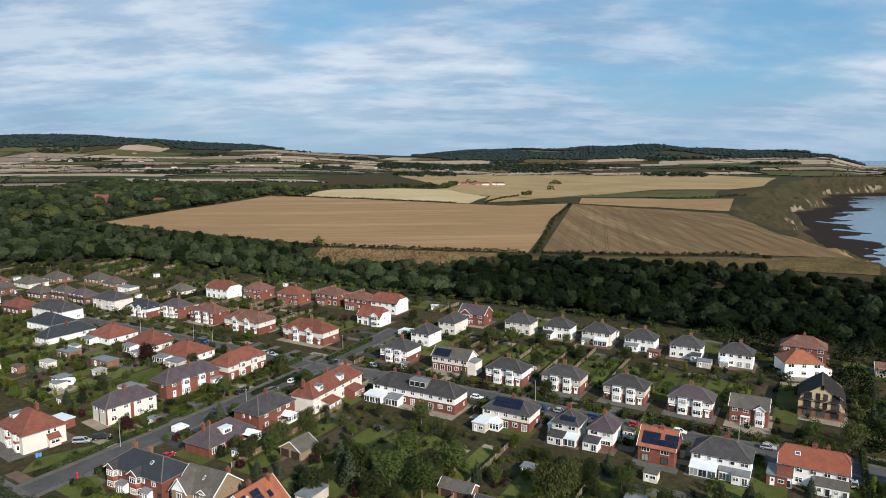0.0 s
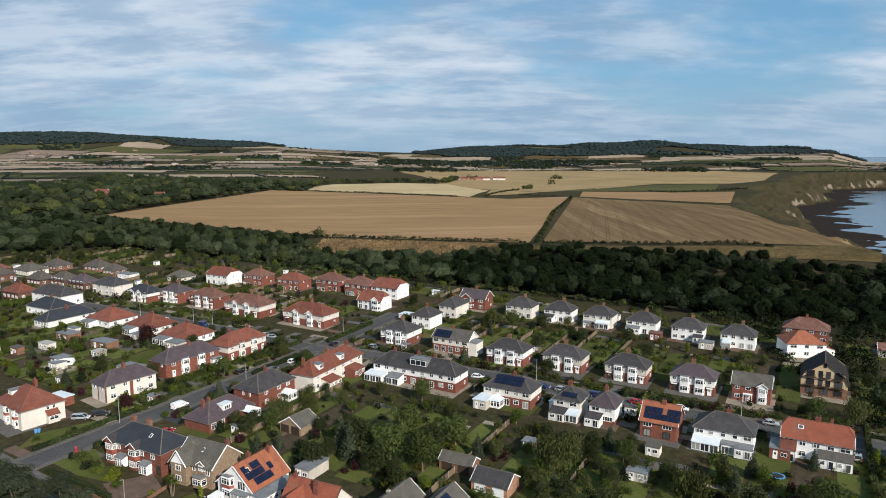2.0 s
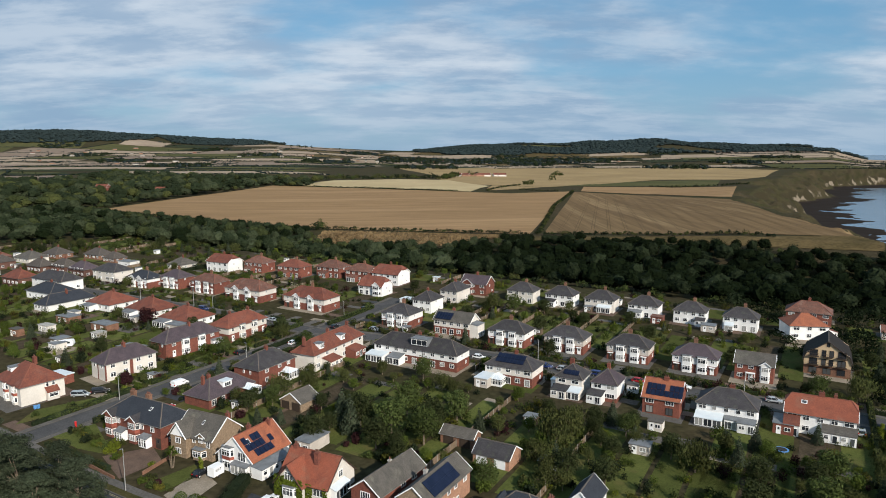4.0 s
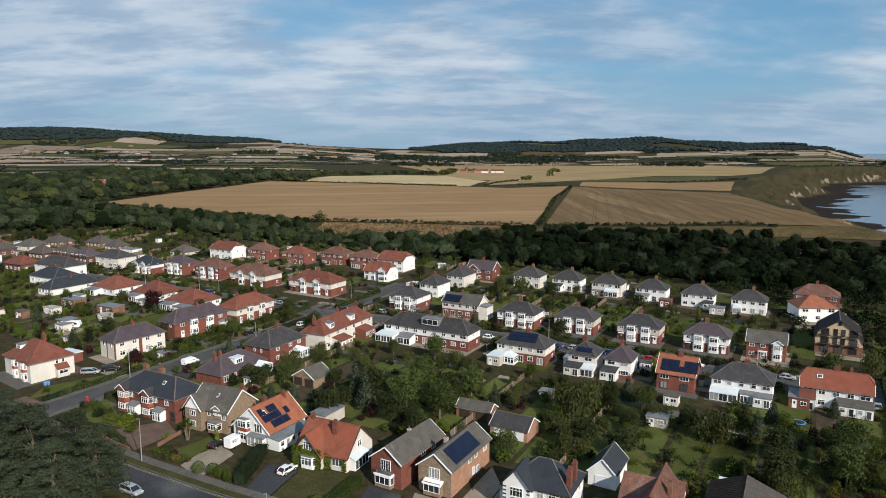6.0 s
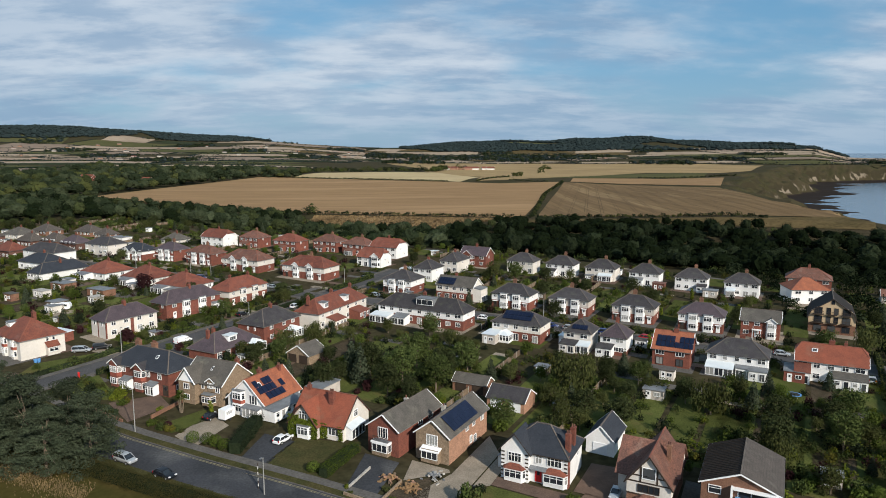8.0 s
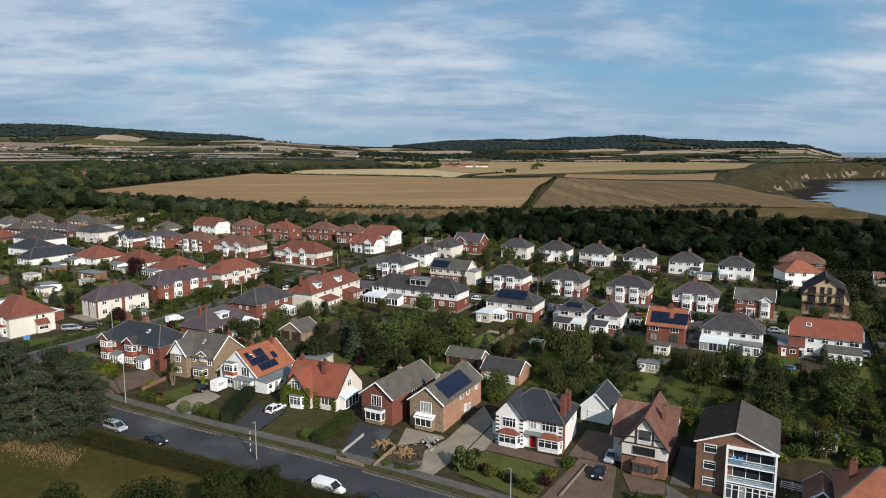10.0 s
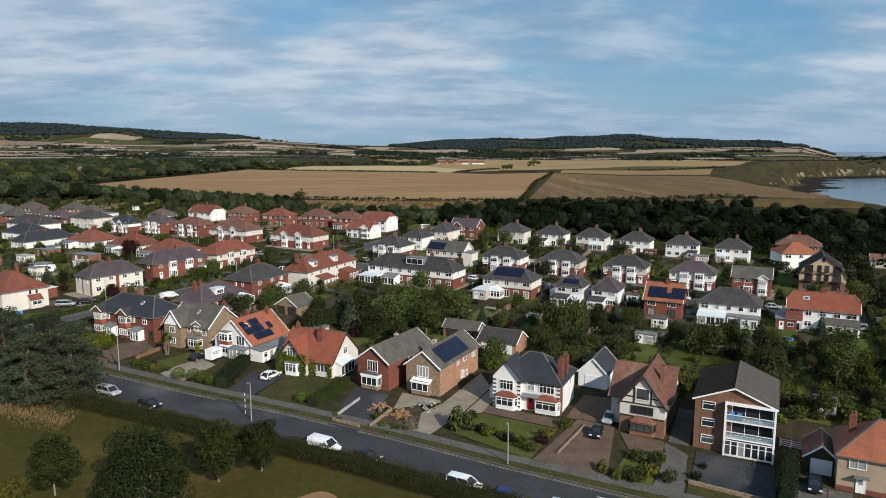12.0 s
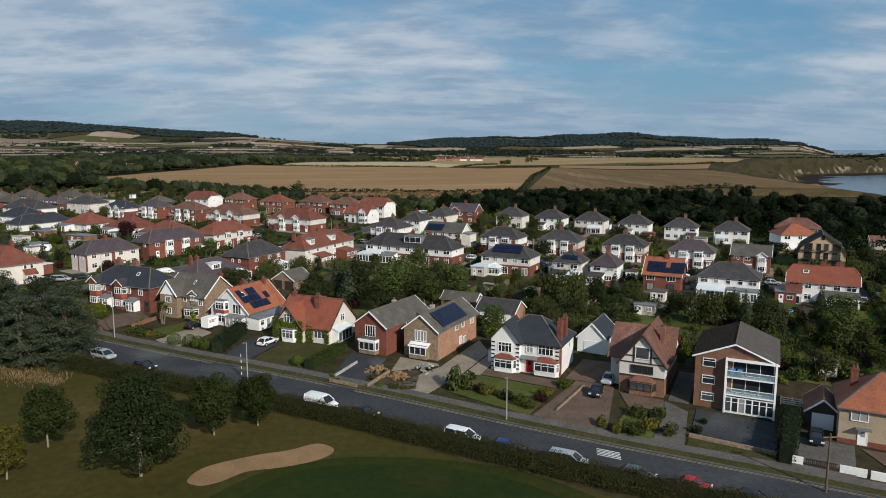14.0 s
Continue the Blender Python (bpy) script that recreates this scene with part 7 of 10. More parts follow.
# brick house with a balcony over a box bay
h = shell(-12.0, 118.9, 7.6, 16.0, -31, 5.2, "gable_y", 2.5, BRICK, None, TILE_GREY, label="red brick house with a front gable and iron balcony", group=R_)
bw, bd, eave, top = h["size"]
F = faces(bw, bd)
window(h, F["f"], 0.0, 2.95, 2.2, 2.1, 4, 1)
part("balcony", Mesh().box(-1.7, 1.7, -1.1, 0, 2.55, 2.75), LEAD, h, "", F["f"])
rail = Mesh()
for i in range(15):
    x = -1.65 + i * 3.3 / 14
    rail.box(x - 0.02, x + 0.02, -1.08, -1.04, 2.7, 3.6)
rail.box(-1.7, 1.7, -1.1, -1.02, 3.58, 3.64)
part("balcony_rail", rail, DARK_WOOD, h, "black iron railing", F["f"])
bx = part("bay", Mesh().box(-1.75, 1.75, -1.2, 0.0, 0.0, 2.5), STONE, h, "box bay with white glazing and stone base", F["f"])
part("bay_roof", Mesh().box(-1.9, 1.9, -1.35, 0, 2.3, 2.65), UPVC, bx)
fm, pm = window_meshes(3.3, 1.5, 3, 1, UPVC)
wd = part("window", fm, None, bx, "", Matrix.Translation((-1.65, -1.2, 0.75)))
part("pane", pm, None, wd)
fm, pm = window_meshes(1.1, 1.5, 1, 1, UPVC)
wd = part("window", fm, None, bx, "", Matrix.Translation((1.75, -1.15, 0.75)) @ Matrix.Rotation(math.pi / 2, 4, "Z"))
part("pane", pm, None, wd)
for k in (0.0, 0.25):
    window(h, F["r"], k * bd, 3.7, 1.6, 1.2, 2, 1)
chimney(h, -0.3, bd * 0.05, top - 0.6, top + 0.7, 0.6, 0.6, CONCRETE, 1)

# stone-fronted house with black panels along its flank
h = shell(-2.8, 116.2, 7.6, 17.2, -29, 5.2, "gable_y", 2.6, BRICK_PALE, None, TILE_GREY, label="stone-fronted brick house with black solar panels along the roof", group=R_)
bw, bd, eave, top = h["size"]
F = faces(bw, bd)
part("stone_front", Mesh().add([(-bw / 2, -0.08, -0.8), (bw / 2, -0.08, -0.8), (bw / 2, -0.08, eave), (0, -0.08, eave + 2.45), (-bw / 2, -0.08, eave), (-bw / 2, 0.0, -0.8), (bw / 2, 0.0, -0.8), (bw / 2, 0.0, eave), (0, 0.0, eave + 2.45), (-bw / 2, 0.0, eave)],
                               [(0, 1, 2, 3, 4), (9, 8, 7, 6, 5), (0, 5, 6, 1), (1, 6, 7, 2), (2, 7, 8, 3), (3, 8, 9, 4), (4, 9, 5, 0)]), STONE, h, "buff stone facing", F["f"])
f2 = F["f"] @ Matrix.Translation((0, -0.08, 0))
window(h, f2, 0.0, 2.95, 2.3, 2.0, 4, 1)
bx = part("bay", Mesh().box(-1.75, 1.75, -1.1, 0.0, 0.0, 2.5), STONE, h, "box bay with white glazing", f2)
part("bay_roof", Mesh().slab([(-1.95, -1.35, 2.35), (1.95, -1.35, 2.35), (1.95, 0, 2.8), (-1.95, 0, 2.8)], 0.2), UPVC, bx)
fm, pm = window_meshes(3.3, 1.5, 3, 1, UPVC)
wd = part("window", fm, None, bx, "", Matrix.Translation((-1.65, -1.1, 0.75)))
part("pane", pm, None, wd)
up_r = Vector((-bw / 2, 0, 2.6)).normalized()
solar(h, Vector((bw / 2 - 0.1, -bd / 2 + 2.2, eave + 0.15)), (0, 1, 0), up_r, 9, 2, 1.1, 1.75, (), 0.02)
for k, z, w in ((-0.05, 3.6, 1.2), (0.12, 3.6, 1.2), (0.36, 3.4, 1.4), (0.05, 0.6, 1.0), (0.16, 0.2, 1.2)):
    window(h, F["r"], k * bd, z, w, 1.5 if z < 3 else 1.2, 2, 1)
chimney(h, -1.0, -bd * 0.12, top - 0.8, top + 0.7, 0.7, 0.7, CONCRETE, 1)

# white house with black quoins
h = shell(16.9, 107.8, 12.3, 10.0, -27, 5.4, "hip", 3.4, RENDER_WHITE, None, SLATE_BLUE, RIDGE, label="white house with black quoins, red door and tiled bay roofs", group=R_, trim=DARK_WOOD)
bw, bd, eave, top = h["size"]
F = faces(bw, bd)
wx, ww, wy = -bw * 0.29, 5.0, -bd / 2 - 0.9
part("front_wing", Mesh().box(wx - ww / 2, wx + ww / 2, wy, -bd / 2 + 0.1, -0.8, eave).add([(wx - ww / 2, wy, eave), (wx + ww / 2, wy, eave), (wx, wy, eave + 2.85), (wx - ww / 2, wy + 0.3, eave), (wx + ww / 2, wy + 0.3, eave), (wx, wy + 0.3, eave + 2.85)], [(0, 1, 2), (5, 4, 3), (0, 3, 4, 1), (1, 4, 5, 2), (2, 5, 3, 0)]), RENDER_WHITE, h)
wr = Mesh()
for sgn in (-1, 1):
    e = wx + sgn * (ww / 2 + 0.5)
    wr.slab([(e, wy - 0.4, eave - 0.35), (e, -1.0, eave - 0.35), (wx, 0.0, eave + 3.15), (wx, wy - 0.4, eave + 3.15)][::(1 if sgn < 0 else -1)], 0.15)
    part("bargeboard", Mesh().beam((e, wy - 0.42, eave - 0.45), (wx, wy - 0.42, eave + 3.05), 0.1, 0.25, 0, (0, 1, 0)), DARK_WOOD, h)
part("wing_roof", wr, SLATE_BLUE, h)
fw = Matrix.Translation((0, wy, 0))
window(h, fw, wx, 3.3, 2.4, 1.7, 4, 2)
window(h, F["f"], bw * 0.06, 3.4, 1.2, 1.5, 2, 2)
window(h, F["f"], bw * 0.30, 3.3, 2.6, 1.7, 4, 2)
bay(h, fw, wx, 4.0, 0, 1, 0.9, RENDER_WHITE, None, TILE_RED, 2.3, "hip", None, 1.45)
bay(h, F["f"], bw * 0.31, 4.4, 0, 1, 0.9, RENDER_WHITE, None, TILE_RED, 2.3, "hip", None, 1.45)
door(h, F["f"], bw * 0.06, 0.1, 1.0, 2.2, DOOR_RED)
part("door_canopy", Mesh().slab([(bw * 0.06 - 1.5, -1.0, 2.6), (bw * 0.06 + 1.5, -1.0, 2.6), (bw * 0.06 + 1.5, 0, 2.9), (bw * 0.06 - 1.5, 0, 2.9)], 0.12), LEAD, h, "", F["f"])
for cx, face in ((bw / 2 - 0.35, F["f"]), (wx + ww / 2 - 0.35, fw), (wx - ww / 2 + 0.35, fw)):
    for i in range(7):
        part("quoin", Mesh().box(cx - 0.3, cx + 0.3, -0.05, 0.02, 0.5 + i * 0.7, 0.75 + i * 0.7), DARK_WOOD, h, "black painted quoin" if i == 0 else "", face)
part("brick_flank", Mesh().box(bw / 2 - 0.02, bw / 2 + 0.1, -bd / 2, -bd / 2 + 1.2, -0.8, eave), BRICK, h, "red brick flank")
for yy in (-2.4, 0.6):
    chimney(h, bw / 2 - 0.6, yy, eave - 0.5, top + 0.4, 0.8, 1.1, BRICK, 2)
window(h, F["r"], 1.5, 3.4, 0.9, 1.3, 1, 2)
lean_to(h, F["l"], 0.5, 4.0, 1.8, 2.2, 3.2, RENDER_WHITE, LEAD)

# half-timbered house
h = shell(31.2, 99.0, 7.6, 13.5, -29, 5.0, "gable_y", 4.4, BRICK_BROWN, RENDER_CREAM, TILE_BROWN, label="half-timbered house with brick ground floor and steep brown roofs", group=R_, trim=DARK_WOOD)
bw, bd, eave, top = h["size"]
F = faces(bw, bd)
f2 = F["f"] @ Matrix.Translation((0, -0.04, 0))
for x in (-1.3, 1.3):
    part("timber", Mesh().box(x - 0.12, x + 0.12, -0.06, 0.02, eave - 0.1, eave + 2.6), DARK_WOOD, h, "", f2)
for z, w in ((eave - 0.15, bw / 2), (eave + 0.9, bw / 2 * 0.76), (2.75, bw / 2)):
    part("timber", Mesh().box(-w, w, -0.06, 0.02, z - 0.1, z + 0.1), DARK_WOOD, h, "", f2)
window(h, f2, 0, eave + 0.5, 2.1, 1.9, 1, 1)
window(h, f2, 0, 3.2, 3.4, 1.3, 4, 1, DARK_WOOD)
bay(h, F["f"], 0.1, 4.2, 0, 1, 0.9, BRICK_BROWN, DARK_WOOD, TILE_BROWN, 2.2, "hip", None, 1.2)
cw = Mesh()
for sgn in (-1, 1):
    e = 1.5 + sgn * 4.2
    cw.slab([(0.0, e, eave - 0.2), (bw / 2 + 0.8, e, eave - 0.2), (bw / 2 + 0.8, 1.5, eave + 4.2), (0.0, 1.5, eave + 4.2)][::(1 if sgn < 0 else -1)], 0.16)
part("cross_roof", cw, TILE_BROWN, h)
part("cross_gable", Mesh().add([(bw / 2 + 0.3, -2.4, eave), (bw / 2 + 0.3, 5.4, eave), (bw / 2 + 0.3, 1.5, eave + 4.0), (bw / 2 - 0.3, -2.4, eave), (bw / 2 - 0.3, 5.4, eave), (bw / 2 - 0.3, 1.5, eave + 4.0)], [(0, 1, 2), (5, 4, 3), (0, 3, 4, 1), (1, 4, 5, 2), (2, 5, 3, 0)]), RENDER_CREAM, h)
cw = Mesh()
for sgn in (-1, 1):
    e = -0.5 + sgn * 4.2
    cw.slab([(-0.2, e, eave - 0.2), (-bw / 2 - 2.4, e, eave - 0.2), (-bw / 2 - 2.4, -0.5 + 1.0, eave + 4.3), (-0.2, -0.5 + 1.0, eave + 4.3)][::(-1 if sgn < 0 else 1)], 0.16)
part("cross_roof", cw, TILE_BROWN, h)
part("side_wing", Mesh().box(-bw / 2 - 2.0, -bw / 2 + 0.1, -3.6, 3.4, -0.8, eave), RENDER_CREAM, h)
chimney(h, 2.0, -0.6, eave + 1.5, top + 0.4, 0.7, 0.7, BRICK_BROWN, 2)

# three-storey flats with glazed balconies
h = shell(44.3, 91.4, 11.6, 14.5, -28, 7.9, "gable_y", 2.2, BRICK_BROWN, None, BLACK_SHEET, label="three-storey brown brick flats with white glazed balconies", category="flats", group=R_)
bw, bd, eave, top = h["size"]
F = faces(bw, bd)
pw = bw * 0.60
px = bw / 2 - pw / 2
for s in range(3):
    z = 0.15 + s * 2.6
    window(h, F["f"], -bw * 0.32, z + 0.8, 1.8, 1.3, 1, 2)
    part("balcony_slab", Mesh().box(px - pw / 2, px + pw / 2 + 0.1, -1.0, 0.02, z - 0.2, z), UPVC, h, "white balcony slab", F["f"])
    if s == 0:
        for i in range(7):
            fm, pm = window_meshes(pw / 7, 2.2, 1, 2, UPVC)
            wd = part("window", fm, None, h, "", F["f"] @ Matrix.Translation((px - pw / 2 + i * pw / 7, -0.95, z)))
            part("pane", pm, None, wd)
    else:
        window(h, F["f"], px + 0.3, z + 0.1, pw - 1.0, 2.1, 3, 1)
        part("balustrade", Mesh().box(px - pw / 2, px + pw / 2, -0.98, -0.93, z, z + 0.85), CLEAR_GLASS, h, "glass balustrade", F["f"])
        part("handrail", Mesh().box(px - pw / 2, px + pw / 2, -1.0, -0.9, z + 0.85, z + 0.92), UPVC, h, "", F["f"])
for x in (px - pw / 2, px + pw / 2 + 0.05):
    part("white_post", Mesh().box(x - 0.14, x + 0.14, -1.02, 0.02, -0.8, eave), UPVC, h, "", F["f"])
part("balcony_top", Mesh().box(px - pw / 2, px + pw / 2 + 0.2, -1.0, 0.02, eave - 0.25, eave - 0.08), UPVC, h, "", F["f"])
for i in range(2):
    ch = part("balcony_chair", Mesh().box(px - pw / 2 + 0.5 + i * 1.0, px - pw / 2 + 1.2 + i * 1.0, -0.8, -0.2, 5.5, 6.4), BLUE_TARP, h, "blue covered chair", F["f"])
# slopes coloured apart for sun and shade: lighter right, near-black ribbed left
part("right_slope", Mesh().slab([(bw / 2 + 0.42, -bd / 2 - 0.42, eave - 0.1), (bw / 2 + 0.42, bd / 2 + 0.42, eave - 0.1), (0.02, bd / 2 + 0.42, top + 0.06), (0.02, -bd / 2 - 0.42, top + 0.06)], 0.05), TILE_DRAB, h, "grey tiled slope coloured lighter for the sunlit side")
for i in range(22):
    yy = -bd / 2 - 0.3 + i * (bd + 0.6) / 21
    part("roof_rib", Mesh().beam((-bw / 2 - 0.4, yy, eave - 0.02), (-0.05, yy, top + 0.04), 0.09, 0.12), BLACK_SHEET, h)

# rendered house with an orange roof and its garage
h = shell(60.2, 77.7, 13.6, 10.5, -29, 5.2, "hip", 3.7, RENDER_BUFF, None, TILE_ORANGE, RIDGE, label="buff pebbledash house with an orange hipped roof", group=R_)
bw, bd, eave, top = h["size"]
F = faces(bw, bd)
for k in (-0.32, 0.1, 0.36):
    window(h, F["f"], k * bw, 3.3, 2.0, 1.5, 2, 1)
window(h, F["f"], 0.05 * bw, 0.8, 2.2, 1.5, 2, 1)
door(h, F["f"], -0.28 * bw, 0.1, 1.0, 2.1)
part("door_canopy", Mesh().box(-0.28 * bw - 0.9, -0.28 * bw + 0.9, -0.8, 0, 2.3, 2.45), LEAD, h, "", F["f"])
part("brick_plinth", Mesh().box(-bw / 2 - 0.04, bw / 2 + 0.04, -0.05, 0.02, -0.8, 0.7), BRICK, h, "", F["f"])
chimney(h, -bw * 0.36, 0.5, eave + 1.0, top + 0.3, 0.9, 0.7, BRICK, 2)
garage(51.0, 86.8, 4.8, 7.0, -29, 2.5, "gable_y", DARK_WOOD, TILE_BROWN, GARAGE_DOOR, "dark timber garage with a white door and brown roof", 1.8)
garage(27.8, 119.6, 5.8, 9.0, -29, 3.0, "gable_y", RENDER_WHITE, SLATE_BLUE, GARAGE_DOOR, "white garage block with a steep slate roof", 2.6)
garage(13.8, 139.2, 9.2, 7.2, -29, 2.5, "gable_x", BRICK_PALE, SLATE, GARAGE_DOOR, "brick double garage with a dark gabled roof", 2.0, 2)
garage(6.5, 149.4, 9.0, 4.8, -28, 2.5, "gable_x", BRICK_BROWN, TILE_GREY, DARK_WOOD, "long brick outbuilding with a grey-brown roof", 1.4, 2)
garage(-37.2, 169.6, 7.8, 7.4, -31, 2.5, "gable_y", STONE, TILE_GREY, DARK_WOOD, "stone double garage with dark doors", 2.2, 2)


# ---- trees, shrubs and hedges ----
def tree_meshes(name, h, r, kind, leaf, seed, n=1100, size=0.42, bark=None):
    """A trunk with limbs, and a crown of leaf clumps gathered on sub-blobs."""
    rg = np.random.default_rng(seed)
    t = Mesh()
    trunk_top = h * (0.55 if kind != "column" else 0.3)
    lean = rg.uniform(-0.2, 0.2, 2)
    t.tube((0, 0, -0.3), (lean[0], lean[1], trunk_top), max(0.09, h * (0.017 if kind == "egg" else 0.028)), h * 0.010, 8)
    pts, nor = [], []
    if kind == "round":
        blobs = [(np.array((math.cos(k * 2.4) * r * q, math.sin(k * 2.4) * r * q, h * z)), r * rg.uniform(0.30, 0.46)) for k, (q, z) in enumerate(zip(rg.uniform(0.25, 0.68, 17), np.linspace(0.34, 0.86, 17)))]
        blobs.append((np.array((0, 0, h * 0.58)), r * 0.66))
        blobs.append((np.array((lean[0], lean[1], h * 0.84)), r * 0.42))
    elif kind == "egg":
        blobs = [(np.array((math.cos(k * 2.4) * r * q * (1.1 - abs(z - 0.5) * 1.3), math.sin(k * 2.4) * r * q * (1.1 - abs(z - 0.5) * 1.3), h * z)), r * rg.uniform(0.24, 0.36)) for k, (q, z) in enumerate(zip(rg.uniform(0.3, 0.8, 26), np.linspace(0.24, 0.93, 26)))]
        blobs.append((np.array((0, 0, h * 0.55)), r * 0.72))
        blobs.append((np.array((0, 0, h * 0.74)), r * 0.55))
    elif kind == "column":
        blobs = [(np.array((rg.normal(0, r * 0.15), rg.normal(0, r * 0.15), h * f)), r * (0.75 if f < 0.75 else 0.5) * rg.uniform(0.85, 1.1)) for f in np.linspace(0.14, 0.92, 9)]
    elif kind == "willow":
        blobs = [(rg.normal(0, r * 0.42, 3) * (1, 1, 0.5) + (0, 0, h * 0.62), r * rg.uniform(0.4, 0.6)) for _ in range(11)]
    elif kind == "pine":
        blobs = []
        for a, q, z in zip(rg.uniform(0, 6.28, 95), rg.uniform(0.25, 1.0, 95), rg.uniform(0.07, 0.97, 95) ** 1.15):
            wide = 1.0 - 0.72 * max(0.0, z - 0.3) / 0.7
            blobs.append((np.array((math.cos(a) * r * q * wide, math.sin(a) * r * q * wide, h * z)), r * rg.uniform(0.14, 0.25)))
    elif kind == "cone":
        blobs = [(np.array((rg.normal(0, 0.1), rg.normal(0, 0.1), h * f)), r * (1.05 - f)) for f in np.linspace(0.1, 0.93, 11)]
    else:
        blobs = [(rg.normal(0, r * 0.4, 3) * (1, 1, 0.35) + (0, 0, h * 0.5), r * rg.uniform(0.4, 0.6)) for _ in range(7)]
    weight = np.array([b[1] ** 2 for b in blobs])
    for (c, br), k in zip(blobs, (n * weight / weight.sum()).astype(int)):
        flat = (1, 1, 0.8) if kind not in ("pine",) else (1.2, 1.2, 0.55)
        p, d = blob_points(max(8, k), c, br * np.array(flat), rg, 0.22)
        pts.append(p)
        nor.append(d)
        if (kind in ("round", "willow", "egg") and k > 12) or (kind == "pine" and rg.random() < 0.12):
            t.tube((lean[0] * 0.6, lean[1] * 0.6, trunk_top * rg.uniform(0.6, 0.95)), tuple(c - (0, 0, br * 0.2)), h * 0.008, h * 0.003, 5)
    p, d = np.concatenate(pts), np.concatenate(nor)
    if kind == "willow":
        hang = rg.random(len(p)) < 0.6
        p[hang, 2] -= rg.uniform(0.3, h * 0.42, hang.sum())
    keep = p[:, 2] > 0.12
    p, d = p[keep], d[keep]
    q = leaf_quads(p, d + (0, 0, 0.25), size, rg, 0.42)
    if kind == "willow":
        mid = q.mean(axis=1, keepdims=True)
        q = mid + (q - mid) * (0.6, 0.6, 1.7)
    return t.data("trunk", bark or BARK), quads("crown", q, leaf)


TREES = {}


def tree(kind, x, y, turn=0.0, scale=1.0, label="", group=""):
    """A tree of one of the stock kinds, set on the ground."""
    name, lab, cat = TREES[kind][2:5]
    at = Matrix.Translation((x, y, float(land(x, y)))) @ Matrix.Rotation(turn, 4, "Z") @ Matrix.Scale(scale, 4)
    ob = thing(name, at, label or lab, cat, group)
    part("trunk", TREES[kind][0], None, ob)
    part("crown", TREES[kind][1], None, ob)
    return ob


def stock(kind, name, label, category, *args, **more):
    a, b = tree_meshes(name, *args, **more)
    TREES[kind] = (a, b, name, label, category)


stock("oak", "garden_tree", "broad leafy garden tree with dense green crown", "tree", 8.5, 3.8, "round", LEAF, 21, 2700, 0.36)
stock("oak2", "garden_tree", "spreading dark green garden tree", "tree", 7.5, 3.6, "round", LEAF_DULL, 22, 2700, 0.35)
stock("olive", "garden_tree", "olive-green garden tree with loose crown", "tree", 6.0, 2.8, "round", LEAF_OLIVE, 23, 1900, 0.32)
stock("small", "garden_tree", "small rounded garden tree", "tree", 4.6, 2.2, "round", LEAF_FRESH, 24, 1500, 0.29)
stock("willow", "willow_tree", "drooping willow with grey-green foliage", "tree", 9.0, 4.2, "willow", LEAF_OLIVE, 25, 1900, 0.5)
stock("purple", "purple_tree", "dark purple-leaved ornamental tree", "tree", 5.5, 2.7, "round", LEAF_PURPLE, 26, 1500, 0.4)
stock("conifer", "conifer", "tall blue-green conifer in a garden", "tree", 8.0, 2.2, "cone", LEAF_BLUE, 27, 1500, 0.38)
stock("cypress", "cypress", "upright lime-green cypress by a drive", "tree", 5.2, 1.1, "column", LEAF_LIME, 28, 900, 0.3)
stock("pine", "pine_tree", "dark wind-shaped pine beside the road", "tree", 11.5, 5.2, "pine", LEAF_BLUE, 29, 17000, 0.22, bark=BARK)
stock("young", "young_tree", "young tree with pale trunk on the golf course", "tree", 5.1, 2.15, "egg", LEAF_PARK, 30, 9000, 0.15, bark=BARK_PALE)
stock("bigegg", "golf_tree", "large dark green round tree on the golf course", "tree", 7.4, 3.9, "egg", LEAF_GOLF, 32, 17000, 0.155, bark=BARK_PALE)
stock("yellow", "young_tree", "young tree with yellowing leaves on the golf course", "tree", 5.0, 1.9, "egg", LEAF_YELLOW, 31, 7000, 0.15, bark=BARK_PALE)


def shrub_mesh(leaf, seed, n=420, r=1.0, h=1.2, size=0.24):
    rg = np.random.default_rng(seed)
    pts, nor = [], []
    for _ in range(6):
        c = rg.normal(0, r * 0.38, 3) * (1, 1, 0.4) + (0, 0, h * 0.48)
        p, d = blob_points(n // 6, c, np.array((r * 0.55, r * 0.55, h * 0.5)), rg, 0.15)
        pts.append(p)
        nor.append(d)
    p, d = np.concatenate(pts), np.concatenate(nor)
    k = p[:, 2] > 0.0
    return quads("shrub", leaf_quads(p[k], d[k] + (0, 0, 0.2), size, rg), leaf)


SHRUBS = [(shrub_mesh(m, 40 + i), lab) for i, (m, lab) in enumerate(((LEAF, "rounded green garden shrub"), (LEAF_DARK, "dark evergreen garden shrub"), (LEAF_OLIVE, "olive-green leafy shrub in a garden"), (LEAF_LIME, "bright lime-green garden shrub"),
                                                                     (LEAF_FRESH, "leafy green garden bush"), (LEAF_PURPLE, "dark purple-leaved shrub in a garden"), (LEAF_YELLOW, "yellow-green leafy shrub in a garden")))]


FAR_SHRUBS = []


def shrub(i, x, y, s=1.0, tall=1.0, turn=0.0):
    """A shrub of its own near the front row; those further back are gathered into one mass."""
    me, lab = SHRUBS[i % len(SHRUBS)]
    at = Matrix.Translation((x, y, float(land(x, y)))) @ Matrix.Rotation(turn, 4, "Z") @ Matrix.Diagonal((s, s, s * tall, 1))
    if -x * SU + y * CU > 128:
        FAR_SHRUBS.append((i % len(SHRUBS), at))
        return None
    ob = new("shrub", me)
    ob.matrix_basis = at
    return tagged(ob, lab, "shrub", "garden shrubs")


